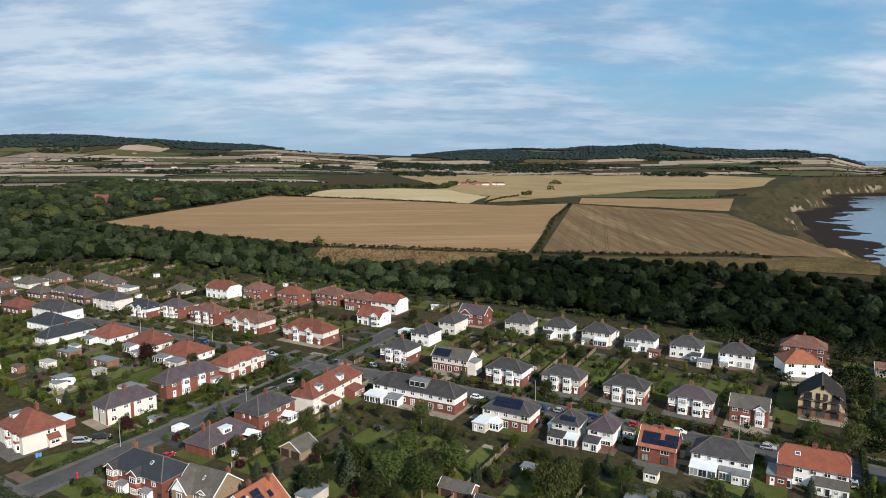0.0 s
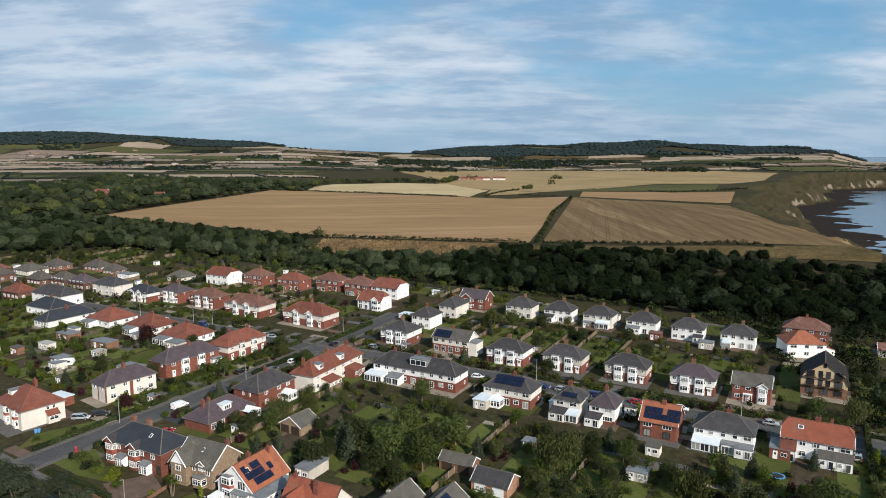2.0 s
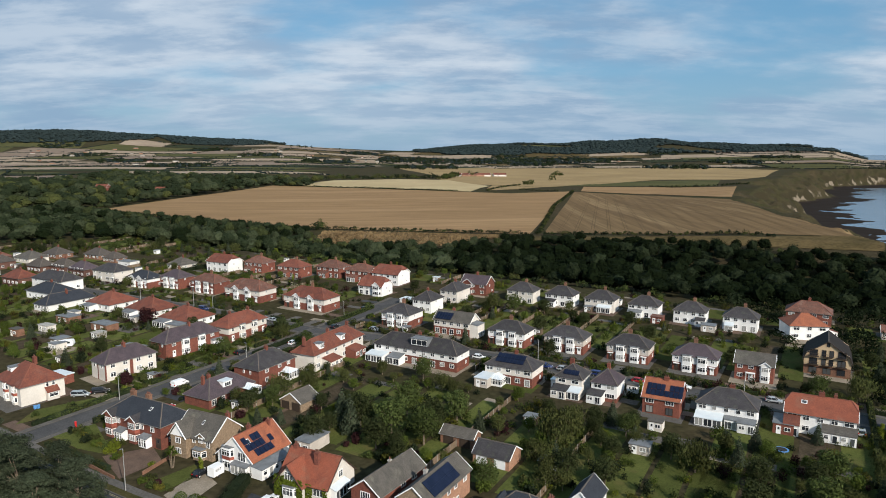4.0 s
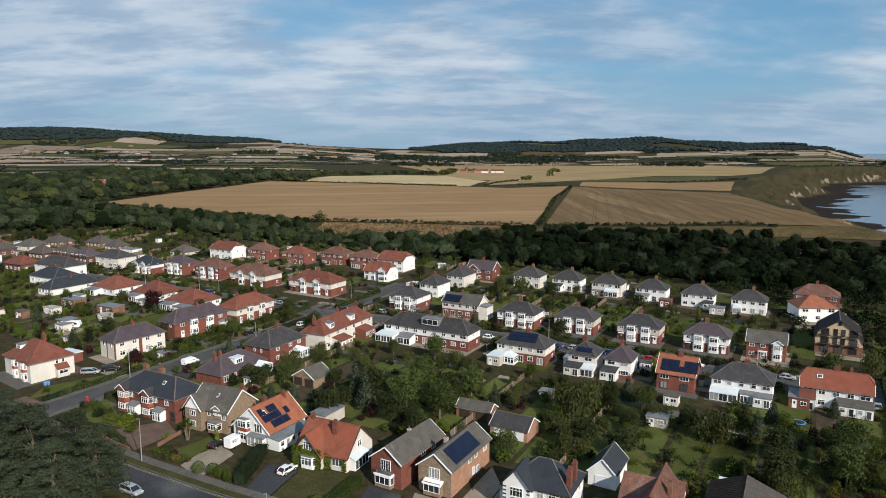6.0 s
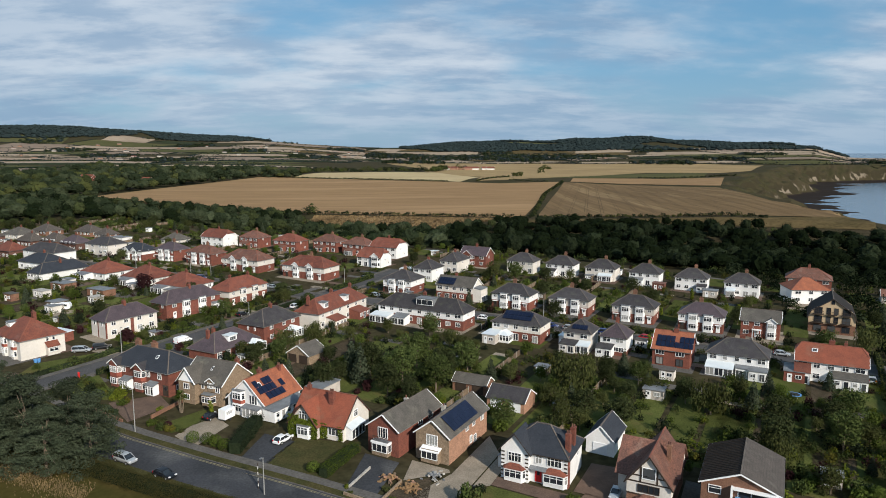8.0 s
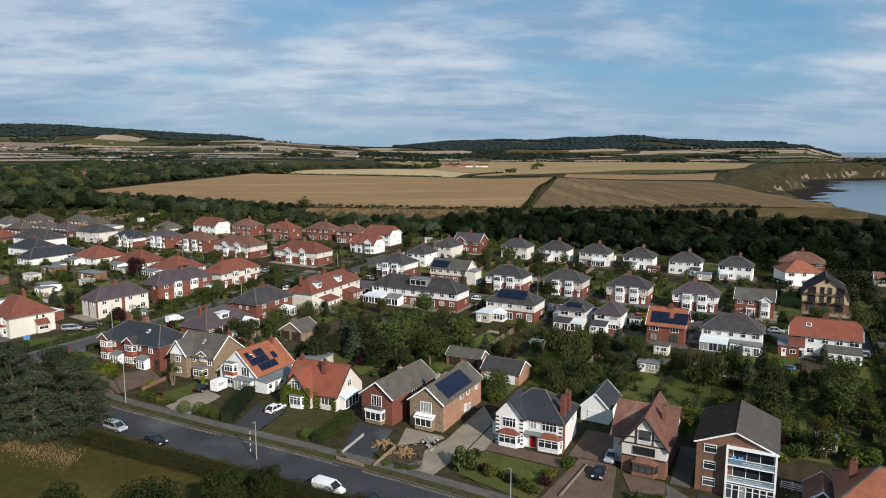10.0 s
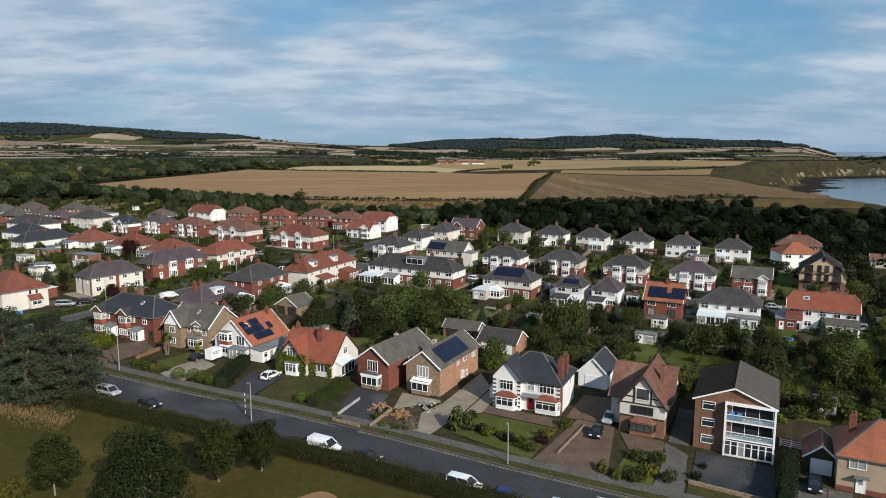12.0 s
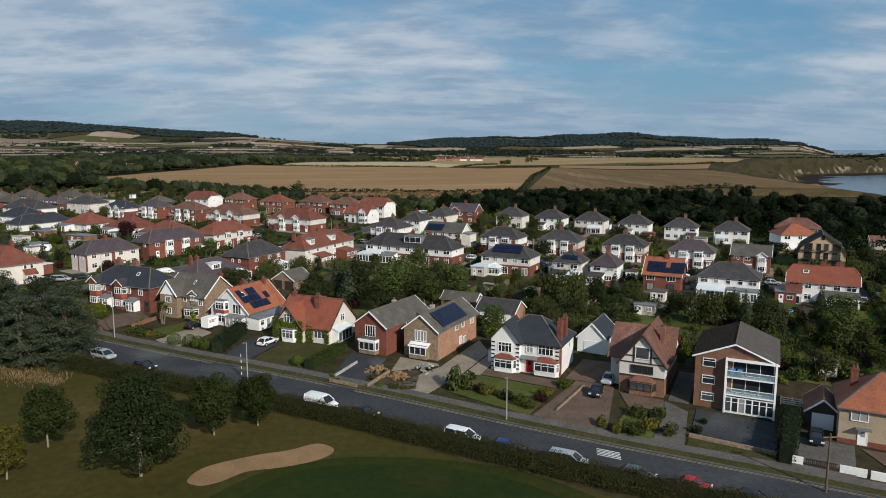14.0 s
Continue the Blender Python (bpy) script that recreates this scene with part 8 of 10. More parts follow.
def join_far_shrubs():
    packs, idx = [], []
    for k, at in FAR_SHRUBS:
        me = SHRUBS[k][0]
        co = np.empty(len(me.vertices) * 3, dtype=np.float32)
        me.vertices.foreach_get("co", co)
        m = np.array(at)
        q = co.reshape(-1, 3) @ m[:3, :3].T + m[:3, 3]
        packs.append(q.reshape(-1, 4, 3)[::3])
        idx.append(np.full(len(packs[-1]), k))
    ob = new("far_shrubs", quads("far_shrubs", np.concatenate(packs), [SHRUBS[k][0].materials[0] for k in range(len(SHRUBS))], np.concatenate(idx)))
    tagged(ob, "mixed garden shrubs and bushes among the houses", "shrubs", "", "stuff")


def hedge(points, width, height, leaf, label, seed, density=26, size=0.22, name="hedge", rough=0.12, core=None):
    """A clipped or shaggy hedge along x, y points: a solid core, dark for inner shade, under a skin of leaves."""
    rg = np.random.default_rng(seed)
    P, N = [], []
    g = Mesh()
    for (x0, y0), (x1, y1) in zip(points[:-1], points[1:]):
        L = math.hypot(x1 - x0, y1 - y0)
        dx, dy = (x1 - x0) / L, (y1 - y0) / L
        nx, ny = -dy, dx
        n = int(L * (2 * height + width) * density)
        s = rg.uniform(0, L, n)
        pick = rg.random(n) * (2 * height + width)
        side = np.where(pick < height, -1, np.where(pick < 2 * height, 1, 0))
        hh = np.where(side == 0, height, rg.uniform(0.05, 1, n) * height)
        off = np.where(side == 0, rg.uniform(-0.5, 0.5, n) * width, side * width / 2)
        wob = rg.normal(0, rough, (n, 3)) + 0.12 * np.sin(s * 1.3)[:, None]
        x, y = x0 + dx * s + nx * off + wob[:, 0], y0 + dy * s + ny * off + wob[:, 1]
        z = land(x, y) + np.maximum(0.02, hh + wob[:, 2] * (hh > height * 0.7))
        P.append(np.stack([x, y, z], 1))
        N.append(np.stack([nx * side, ny * side, (side == 0) * 1.0 + 0.2], 1))
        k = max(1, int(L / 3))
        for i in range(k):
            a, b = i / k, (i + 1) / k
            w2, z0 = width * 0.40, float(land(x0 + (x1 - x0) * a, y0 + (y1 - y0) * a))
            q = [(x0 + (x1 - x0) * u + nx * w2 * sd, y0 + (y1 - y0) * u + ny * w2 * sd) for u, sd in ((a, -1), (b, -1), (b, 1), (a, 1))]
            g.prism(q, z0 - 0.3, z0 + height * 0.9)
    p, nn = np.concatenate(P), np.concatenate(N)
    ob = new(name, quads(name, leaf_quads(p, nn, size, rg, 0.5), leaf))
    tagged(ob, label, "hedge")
    # the core's default colour is dark, for the shade between leaves
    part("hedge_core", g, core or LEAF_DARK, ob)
    return ob


# the golf course side
hedge([shifted(FRONT_KERB, o)[i] for i, o in enumerate((10.8, 10.8, 10.8, 10.8, 10.9, 11.1, 11.6, 12.4, 13.0, 13.4))], 2.6, 1.8, LEAF_HEDGE, "long shaggy hedge between the road and golf course", 50, 110, 0.14, rough=0.22)
patch("golf_course", [(-170, 10), (70, 10), (58, 46), (-150, 166)], 0.03, GOLF, "mown golf course rough turning brown", "golf course")


def oval(name, outline, lift, mat, label, category):
    """A smooth closed patch through the given corners."""
    n, pts = len(outline), []
    for i in range(n):
        p0, p1, p2, p3 = (Vector(outline[(i + k) % n]) for k in (-1, 0, 1, 2))
        for s in range(6):
            t = s / 6
            q = 0.5 * ((2 * p1) + (p2 - p0) * t + (2 * p0 - 5 * p1 + 4 * p2 - p3) * t * t + (3 * p1 - p0 - 3 * p2 + p3) * t ** 3)
            pts.append((q.x, q.y))
    g = Mesh()
    g.add([(x, y, float(land(x, y)) + lift) for x, y in pts], [tuple(range(len(pts)))])
    return tagged(part(name, g, mat), label, category, "", "structure")


BUNKER = [(-32.8, 75.0), (-31.6, 78.2), (-26.8, 81.0), (-22.6, 82.5), (-19.4, 84.3), (-17.0, 82.6), (-18.4, 80.0), (-22.6, 78.0), (-26.5, 77.0), (-29.0, 74.6), (-31.0, 73.8)]
oval("bunker", BUNKER, 0.07, SAND, "pale sand bunker with a soft curved edge", "bunker")
oval("green_collar", [(-27, 74.5), (-14.5, 80.6), (4, 77.6), (16.5, 67), (25, 52), (14, 35), (-16, 37), (-34, 55)], 0.045, FRINGE, "soft collar of turf round the green", "turf")
oval("putting_green", [(-24, 74), (-14, 78.5), (2, 76), (14, 66), (22, 52), (12, 38), (-14, 40), (-30, 55)], 0.05, GREEN, "darker mown putting green", "putting green")
tree("bigegg", -38.4, 76.2, 0.4, 1.62, "large dark green round tree on the golf course")
tree("small", -41.0, 83.0, 2.4, 1.5, "small leafy tree beside the larger golf course tree")
tree("young", -52.8, 83.7, 1.2, 1.55, "young round tree with slim trunk on the golf course")
tree("yellow", -53.2, 75.6, 2.2, 1.3)
tree("young", -33.2, 87.0, 0.3, 1.6)
tree("young", -28.2, 89.9, 2.9, 1.42)
for i, (x, y) in enumerate(((-72.6, 113.5), (-66.6, 117.0), (-80.0, 121.0), (-85.5, 129.3), (-74.0, 123.5), (-91.0, 124.0), (-95.0, 136.0), (-84.0, 114.0))):
    tree("pine", x, y, i * 1.3, 1.05 + 0.1 * (i % 3))
rg = np.random.default_rng(90)
n = 4200
gx = rg.uniform(-100, -62, n)
gy = 107.5 - (gx + 66) * 0.47 + rg.normal(0, 1.7, n)
tufts = np.stack([gx, gy, land(gx, gy) + 0.25], 1)
q = leaf_quads(tufts, np.tile([0.2, -1.0, 0.2], (n, 1)), 0.24, rg, 0.4)
m = q.mean(axis=1, keepdims=True)
tagged(new("dry_grass", quads("dry_grass", m + (q - m) * (0.5, 0.5, 1.6), DRY_GRASS)), "strip of tall dry grass below the pines", "grass", "", "stuff")

# ---- front gardens ----
for name, c, mt, lab in (("driveway", [(-76.5, 144.7), (-67.2, 149.5), (-62.5, 143.1), (-68.0, 134.7)], BLOCK_DRIVE, "brown block-paved forecourt"),
                         ("lawn", [(-61.3, 133.2), (-54.7, 141.4), (-51.1, 137.3), (-57.2, 129.5)], LAWN, "small front lawn"),
                         ("driveway", [(-56.2, 128.4), (-52.3, 139.3), (-47.1, 133.3), (-50.8, 123.3)], CONCRETE_DRIVE, "gravelly tan driveway"),
                         ("driveway", [(-41.7, 114.9), (-39.0, 129.6), (-32.4, 126.1), (-36.9, 112.9)], ASPHALT, "dark asphalt driveway"),
                         ("lawn", [(-36.3, 116.4), (-32.2, 127.9), (-22.3, 125.5), (-25.9, 109.4)], VERGE, "cottage front lawn with worn edges"),
                         ("driveway", [(-21.2, 105.1), (-18.4, 121.2), (-11.9, 117.6), (-16.4, 101.9)], ASPHALT, "dark asphalt driveway beside a low wall"),
                         ("garden_bed", [(-15.1, 101.9), (-11.1, 110.7), (-6.0, 112.1), (-6.9, 103.1)], SOIL, "overgrown earthy front garden"),
                         ("patio", [(-11.0, 111.2), (-9.6, 118.6), (-3.0, 115.0), (-2.8, 113.9)], CONCRETE_DRIVE, "sandy paved strip before the stone house"),
                         ("patio", [(3.9, 109.8), (5.4, 112.6), (16.6, 106.6), (15.4, 103.4)], BLOCK_DRIVE, "brown paved strip before the white house"),
                         ("driveway", [(-10.0, 105.5), (-2.6, 113.5), (0.6, 109.4), (-6.0, 99.6)], CONCRETE_DRIVE, "pale concrete driveway"),
                         ("driveway", [(-2.6, 113.5), (5.4, 128.8), (6.6, 121.2), (0.6, 109.4)], CONCRETE_DRIVE, "pale concrete drive along the house flank"),
                         ("lawn", [(-2.1, 102.4), (3.8, 109.4), (15.3, 103.0), (9.2, 92.9)], LAWN, "front lawn with shrub borders"),
                         ("driveway", [(9.8, 93.0), (19.6, 107.2), (24.6, 103.6), (19.0, 87.6)], BLOCK_DRIVE, "brown block-paved forecourt between two houses"),
                         ("driveway", [(17.6, 107.6), (23.0, 117.6), (28.4, 115.4), (24.4, 104.0)], BLOCK_DRIVE, "brown block drive up to the garage"),
                         ("lawn", [(18.7, 86.6), (24.3, 95.2), (29.6, 94.1), (23.2, 83.0)], LAWN, "sunny front lawn with grasses"),
                         ("driveway", [(23.2, 83.0), (30.8, 98.2), (32.7, 94.1), (26.9, 80.9)], PAVING, "grey shared driveway"),
                         ("driveway", [(31.3, 98.4), (38.0, 111.4), (40.5, 109.9), (33.9, 96.9)], PAVING, "grey drive between the house and the flats"),
                         ("patio", [(24.5, 96.0), (24.9, 101.8), (30.7, 98.6), (29.7, 94.6)], BLOCK_DRIVE, "brown block paving before the half-timbered house"),
                         ("driveway", [(0.8, 109.2), (6.8, 121.0), (8.7, 119.6), (3.8, 109.4)], CONCRETE_DRIVE, "pale concrete strip beside the white house"),
                         ("driveway", [(50.6, 72.0), (50.6, 82.2), (59.6, 77.2), (56.0, 70.2)], BLOCK_DRIVE, "brown block drive before the pebbledashed house"),
                         ("forecourt", [(29.9, 86.2), (34.4, 95.2), (43.6, 90.2), (38.9, 80.7)], ASPHALT, "dark asphalt forecourt of the flats"),
                         ("lawn", [(27.7, 82.3), (29.5, 85.7), (38.5, 80.2), (36.9, 77.3)], VERGE, "grass strip below a stone wall"),
                         ("driveway", [(37.6, 75.6), (44.4, 85.8), (50.3, 83.0), (43.7, 72.2)], PAVING, "grey driveway to the garage"),
                         ("lawn", [(-93.5, 154.5), (-86.7, 162.0), (-74, 145), (-84, 148.4)], LAWN, "corner front garden lawn"),
                         ("lawn", [(-106, 161), (-106.5, 170.1), (-95, 178.9), (-94, 172)], LAWN, "corner lawn below the cream house")):
    patch(name, c, 0.10, mt, lab, name.replace("_", " "))
hedge([(-24.9, 112.3), (-20.3, 122.4)], 1.9, 1.7, LEAF_BOX, "clipped bright green box hedge beside the driveway", 51, 60, 0.15, rough=0.06)
hedge([(-42.5, 121.0), (-41.5, 134.0)], 2.6, 2.3, LEAF_DARK, "tall leafy hedge between front gardens", 52, rough=0.25)
hedge([(38.6, 78.4), (46.2, 90.5)], 1.8, 2.8, LEAF_DARK, "tall dark hedge beside the flats", 53, rough=0.2)
hedge([(-99.5, 163.5), (-88, 184.5)], 1.2, 1.2, LEAF, "clipped garden hedge along the side street", 54)
hedge([(-86, 188), (-80, 199)], 1.2, 1.3, LEAF, "clipped garden hedge along the side street", 55)
hedge([(-92, 150.0), (-84.5, 146.2), (-72, 138.5)], 1.3, 1.0, LEAF_OLIVE, "low front garden hedge on the corner", 56)
hedge([(-66, 184), (-59, 197)], 1.2, 1.4, LEAF, "clipped garden hedge along the side street", 57)
hedge([(-62.5, 216), (-52, 235)], 1.2, 1.4, LEAF_DARK, "clipped hedge on the street corner", 58)
hedge([(-66, 231), (-54, 252)], 1.2, 1.4, LEAF, "clipped garden hedge beside the semi", 59)
hedge([(-44, 252), (-30, 279)], 1.3, 1.6, LEAF, "long clipped hedge along the side street", 60)
def dome_hedge(x, y, r, h, seed):
    """A clipped, rounded bush: a solid dome under a close skin of leaves."""
    g = np.random.default_rng(seed)
    p, d = blob_points(1500, np.array((0, 0, h * 0.45)), np.array((r, r, h * 0.55)), g, 0.05)
    k = p[:, 2] > 0.02
    ob = new("clipped_bush", quads("clipped_bush", leaf_quads(p[k], d[k], 0.13, g, 0.35), LEAF_BOX))
    ob.matrix_basis = Matrix.Translation((x, y, float(land(x, y))))
    return tagged(ob, "clipped rounded bright green bush in a row", "bush", "clipped bushes")


for i, (x, y) in enumerate(((-51.8, 125.9), (-48.8, 125.2), (-47.0, 124.3), (-44.9, 122.7))):
    dome_hedge(x, y, 1.25, 2.2, 400 + i)


def palm(x, y):
    """A spiky palm: bare trunks with rosettes of narrow drooping blades."""
    t = thing("palm_tree", pose(x, y, float(land(x, y))), "spiky palm-like tree between two houses", "tree")
    g = np.random.default_rng(88)
    for px, py, hh in ((0.0, 0.0, 4.2), (0.7, 0.3, 3.3), (-0.6, 0.4, 3.0)):
        part("trunk", Mesh().tube((px * 0.3, py * 0.3, -0.2), (px, py, hh), 0.16, 0.11, 8), BARK, t)
        q = []
        for k in range(90):
            a, up = g.uniform(0, 6.28), g.uniform(-0.5, 1.2)
            d = np.array((math.cos(a), math.sin(a), up))
            d /= np.linalg.norm(d)
            n = np.array((-math.sin(a), math.cos(a), 0)) * 0.045
            c0, c1 = np.array((px, py, hh)), np.array((px, py, hh)) + d * g.uniform(0.9, 1.4)
            m = (c0 + c1) / 2 + (0, 0, 0.12)
            q += [(c0 - n, m - n, m + n, c0 + n), (m - n, c1 - n * 0.2 - (0, 0, 0.15), c1 + n * 0.2 - (0, 0, 0.15), m + n)]
        part("fronds", quads("fronds", np.array(q), LEAF_BOX), None, t)


palm(-59.0, 139.8)
dome_hedge(-26.9, 114.5, 1.2, 1.9, 409)
shrub(3, -75.2, 146.4, 1.3, 1.0)
for i, (x, y) in enumerate(((1.5, 103.1), (3.0, 102.4), (4.4, 101.5), (5.9, 100.2), (7.2, 98.9), (8.7, 97.4), (10.1, 95.9), (11.8, 98.2), (13.1, 100.7), (0.8, 106), (2.2, 107.4), (16.6, 104.2))):
    shrub((2, 5, 6, 2, 1, 4)[i % 6], x, y, 1.05 + 0.15 * (i % 3), 0.85, i * 1.1)
shrub(0, -0.4, 103.4, 1.7, 1.7, 0.4)
for i, (x, y) in enumerate(((18.9, 89.2), (24.7, 93.0), (25.2, 88.4), (28.0, 92.6), (26.4, 90.4), (22.6, 86.4), (20.4, 87.2), (27.3, 86.9))):
    shrub((6, 2, 6, 4, 1, 2)[i % 6], x, y, 1.0 + 0.2 * (i % 3), 1.1, i)
for i in range(14):
    shrub((1, 2, 4, 6, 0)[i % 5], -90 + i * 1.35 + rg.normal(0, 0.5), 158 - i * 1.05 + rg.normal(0, 1.6), rg.uniform(0.8, 1.5), 1.0, i)
for i, (x, y) in enumerate(((-62.8, 133.4), (-60.0, 131.6), (-57.8, 131.0), (-61.7, 134.6))):
    shrub((4, 0, 6, 2)[i % 4], x, y, 1.15, 0.9, i)
for x, y, s in ((-57.0, 131.2, 0.9), (-58.8, 132.6, 1.1), (-60.3, 133.8, 0.8), (-55.4, 130.4, 0.7), (-63.5, 140.2, 0.9), (-20.5, 108.5, 0.6), (-19.4, 106.9, 0.5), (-12.6, 104.5, 0.7), (-10.4, 103.6, 0.8), (-8.6, 103.0, 0.6), (-13.4, 107.5, 0.8), (31.2, 87.4, 0.9), (33.2, 90.2, 0.7)):
    shrub(int(abs(x * 7)) % 7, x, y, s, 0.9, x)
tree("cypress", 31.4, 113.0, 0, 1.1)
tree("cypress", -52.3, 138.6, 0, 0.62)
shrub(3, -75.2, 148.4, 1.3, 1.3)


def low_wall(points, h, mat, label):
    g = Mesh()
    for (x0, y0), (x1, y1) in zip(points[:-1], points[1:]):
        z0, z1 = float(land(x0, y0)), float(land(x1, y1))
        g.beam((x0, y0, z0 + h / 2 - 0.15), (x1, y1, z1 + h / 2 - 0.15), 0.25, h + 0.3)
    return tagged(part("garden_wall", g, mat), label, "wall")


low_wall([(29.6, 86.0), (38.6, 80.5)], 0.55, STONE, "low stone wall before the flats")
low_wall([(38.8, 79.0), (40.6, 78.0)], 1.0, RENDER_WHITE, "white rendered garden wall")
low_wall([(44.0, 76.1), (46.5, 74.8)], 1.0, RENDER_WHITE, "short white rendered garden wall")
low_wall([(46.8, 74.6), (53, 71.2)], 1.0, RENDER_WHITE, "white rendered garden wall with dark coping")
low_wall([(-20.6, 106.5), (-16.0, 103.8)], 0.6, STONE, "low stone garden wall with posts")
low_wall([(-20.0, 108.6), (-17.0, 115.4)], 0.5, CONCRETE, "pale wall beside the drive")
low_wall([(-14.4, 104.0), (-11.2, 110.6)], 0.6, STONE, "brick wall between two drives")
low_wall([(-64, 136.6), (-60.5, 146.0)], 0.8, BRICK_BROWN, "brick wall beside the forecourt")
low_wall([(-69.0, 134.6), (-78.0, 140.8)], 0.7, BRICK_BROWN, "brick front garden wall")
low_wall([(13.6, 94.6), (19.9, 104.2)], 0.4, STONE, "low brick wall with planting between the drives")


def fence_between(a0, b0, a1, b1, mat, label, h=1.6):
    """Timber fence on posts, one panel after another."""
    (x0, y0), (x1, y1) = grid(a0, b0), grid(a1, b1)
    L = math.hypot(x1 - x0, y1 - y0)
    n = max(1, round(L / 3.0))
    f = thing("fence", pose(x0, y0, float(land(x0, y0)), 0, 0, math.degrees(math.atan2(y1 - y0, x1 - x0))), label, "fence", "garden fences")
    sl = (float(land(x1, y1)) - float(land(x0, y0))) / n
    pm = Mesh().box(0.06, L / n - 0.06, -0.03, 0.03, -0.1, h)
    me = pm.data("panel", mat)
    post = Mesh().box(-0.06, 0.06, -0.06, 0.06, -0.3, h + 0.1).data("post", CONCRETE)
    for i in range(n):
        part("panel", me, None, f, "", Matrix.Translation((i * L / n, 0, i * sl)))
        part("post", post, None, f, "", Matrix.Translation((i * L / n, 0, i * sl)))


def clear_of(x, y, gap, road_gap=4.6):
    for cx, cy, w, d, c, s in FOOTPRINTS:
        dx, dy = x - cx, y - cy
        if abs(dx * c + dy * s) < w / 2 + gap and abs(-dx * s + dy * c) < d / 2 + gap:
            return False
    for line, w in ((SIDE, road_gap), (UPPER, road_gap), (MIDDLE, road_gap), (FRONT_KERB, 6.0)):
        for (x0, y0), (x1, y1) in zip(line[:-1], line[1:]):
            L2 = (x1 - x0) ** 2 + (y1 - y0) ** 2
            t = max(0, min(1, ((x - x0) * (x1 - x0) + (y - y0) * (y1 - y0)) / L2))
            if (x - x0 - t * (x1 - x0)) ** 2 + (y - y0 - t * (y1 - y0)) ** 2 < w * w:
                return False
    return True


gr = random.Random(7)


def gardens(a0, a1, b0, b1, pitch, trees, shrubs, kinds, fenced=0.6):
    """Plots of lawn with fences, trees and shrubs between two rows of houses."""
    a, i = a0, 0
    while a < a1 - 2:
        w = pitch * gr.uniform(0.85, 1.15)
        lo, hi = b0 + gr.uniform(0, 4), b1 - gr.uniform(3, 14)
        x, y = grid(a + w / 2, (lo + hi) / 2)
        if clear_of(x, y, 1.0):
            gpatch("lawn", a + 0.6, a + w - 0.6, lo, hi, 0.05, LAWN if gr.random() < 0.75 else SOIL, gr.choice(("mown grass of a back garden", "worn back garden lawn", "long strip of garden grass")), "lawn")
            if gr.random() < 0.6:
                if gr.random() < 0.45 and clear_of(*grid(a + w * 0.6, lo + 3), 2.0):
                    sx, sy = grid(a + w * 0.6, lo + 3)
                    flat_block("garden_shed", sx, sy, gr.uniform(2, 3.6), gr.uniform(2, 3), gr.uniform(1.9, 2.3), U_ROT, gr.choice((WOOD, WOOD, RENDER_GREY, DARK_WOOD, RENDER_WHITE)), gr.choice((LEAD, LEAD, CONS_ROOF, TILE_GREY)), "small garden shed beside a lawn", "shed")
                gpatch("patio", a + 0.8, a + w - 0.8, hi, hi + gr.uniform(2, 4), 0.055, gr.choice((PAVING, CONCRETE_DRIVE)), "paved patio behind the house", "patio")
        if gr.random() < fenced and clear_of(*grid(a, (b0 + b1) / 2), 0.5) and clear_of(*grid(a, b0 + 2), 0.5) and clear_of(*grid(a, b1 - 2), 0.5):
            if gr.random() < 0.55:
                fence_between(a, b0 + 1, a, b1 - 1, WOOD, "weathered timber garden fence between plots")
            else:
                p, q = grid(a, b0 + 1), grid(a, b1 - 1)
                hedge([p, q], 1.1, gr.uniform(1.3, 2.0), gr.choice((LEAF, LEAF_DARK, LEAF_OLIVE)), "garden hedge between two plots", 200 + int(abs(a) * 3), 14, 0.3)
        a += w
        i += 1
    made = tries = 0
    while made < trees and tries < trees * 15:
        tries += 1
        x, y = grid(gr.uniform(a0, a1), gr.uniform(b0, b1))
        if clear_of(x, y, 2.2):
            tree(gr.choice(kinds), x, y, gr.uniform(0, 6.28), gr.uniform(0.45, 0.92))
            made += 1
    made = tries = 0
    while made < shrubs and tries < shrubs * 15:
        tries += 1
        x, y = grid(gr.uniform(a0, a1), gr.uniform(b0, b1))
        if clear_of(x, y, 0.8):
            shrub(gr.choice((0, 0, 1, 1, 2, 4, 4, 3, 6, 5)), x, y, gr.uniform(0.7, 1.8), gr.uniform(0.8, 1.4), gr.uniform(0, 6))
            made += 1


MIXED = ("oak", "oak2", "olive", "olive", "small", "small", "small", "willow", "conifer", "oak2", "olive")
SMALL = ("olive", "small", "small", "oak2", "conifer", "cypress")
gardens(-128, 50, 118, 167, 8.5, 105, 400, MIXED, 0.25)
gardens(-165, 45, 222, 266, 7.5, 62, 380, SMALL)
gardens(-165, 30, 200, 208, 7.5, 4, 150, SMALL, 0.2)
gardens(-130, 30, 182, 192, 7.5, 3, 120, SMALL, 0.2)
gardens(-330, -170, 222, 256, 8.5, 30, 220, SMALL)
gardens(-420, -200, 196, 208, 9.0, 6, 160, SMALL, 0.3)
gardens(-270, -165, 118, 190, 10.0, 34, 320, SMALL, 0.5)
gardens(-360, -270, 140, 192, 10.0, 34, 260, SMALL, 0.5)
gardens(-190, -128, 120, 190, 9.0, 22, 160, MIXED, 0.3)
gardens(-420, -300, 262, 300, 11.0, 44, 160, MIXED, 0.3)
gardens(-440, -380, 215, 262, 10.0, 34, 90, MIXED, 0.3)
gardens(-300, 20, 284, 306, 10.0, 40, 220, SMALL, 0.2)
gardens(-20, 60, 120, 215, 9.0, 40, 180, MIXED, 0.3)
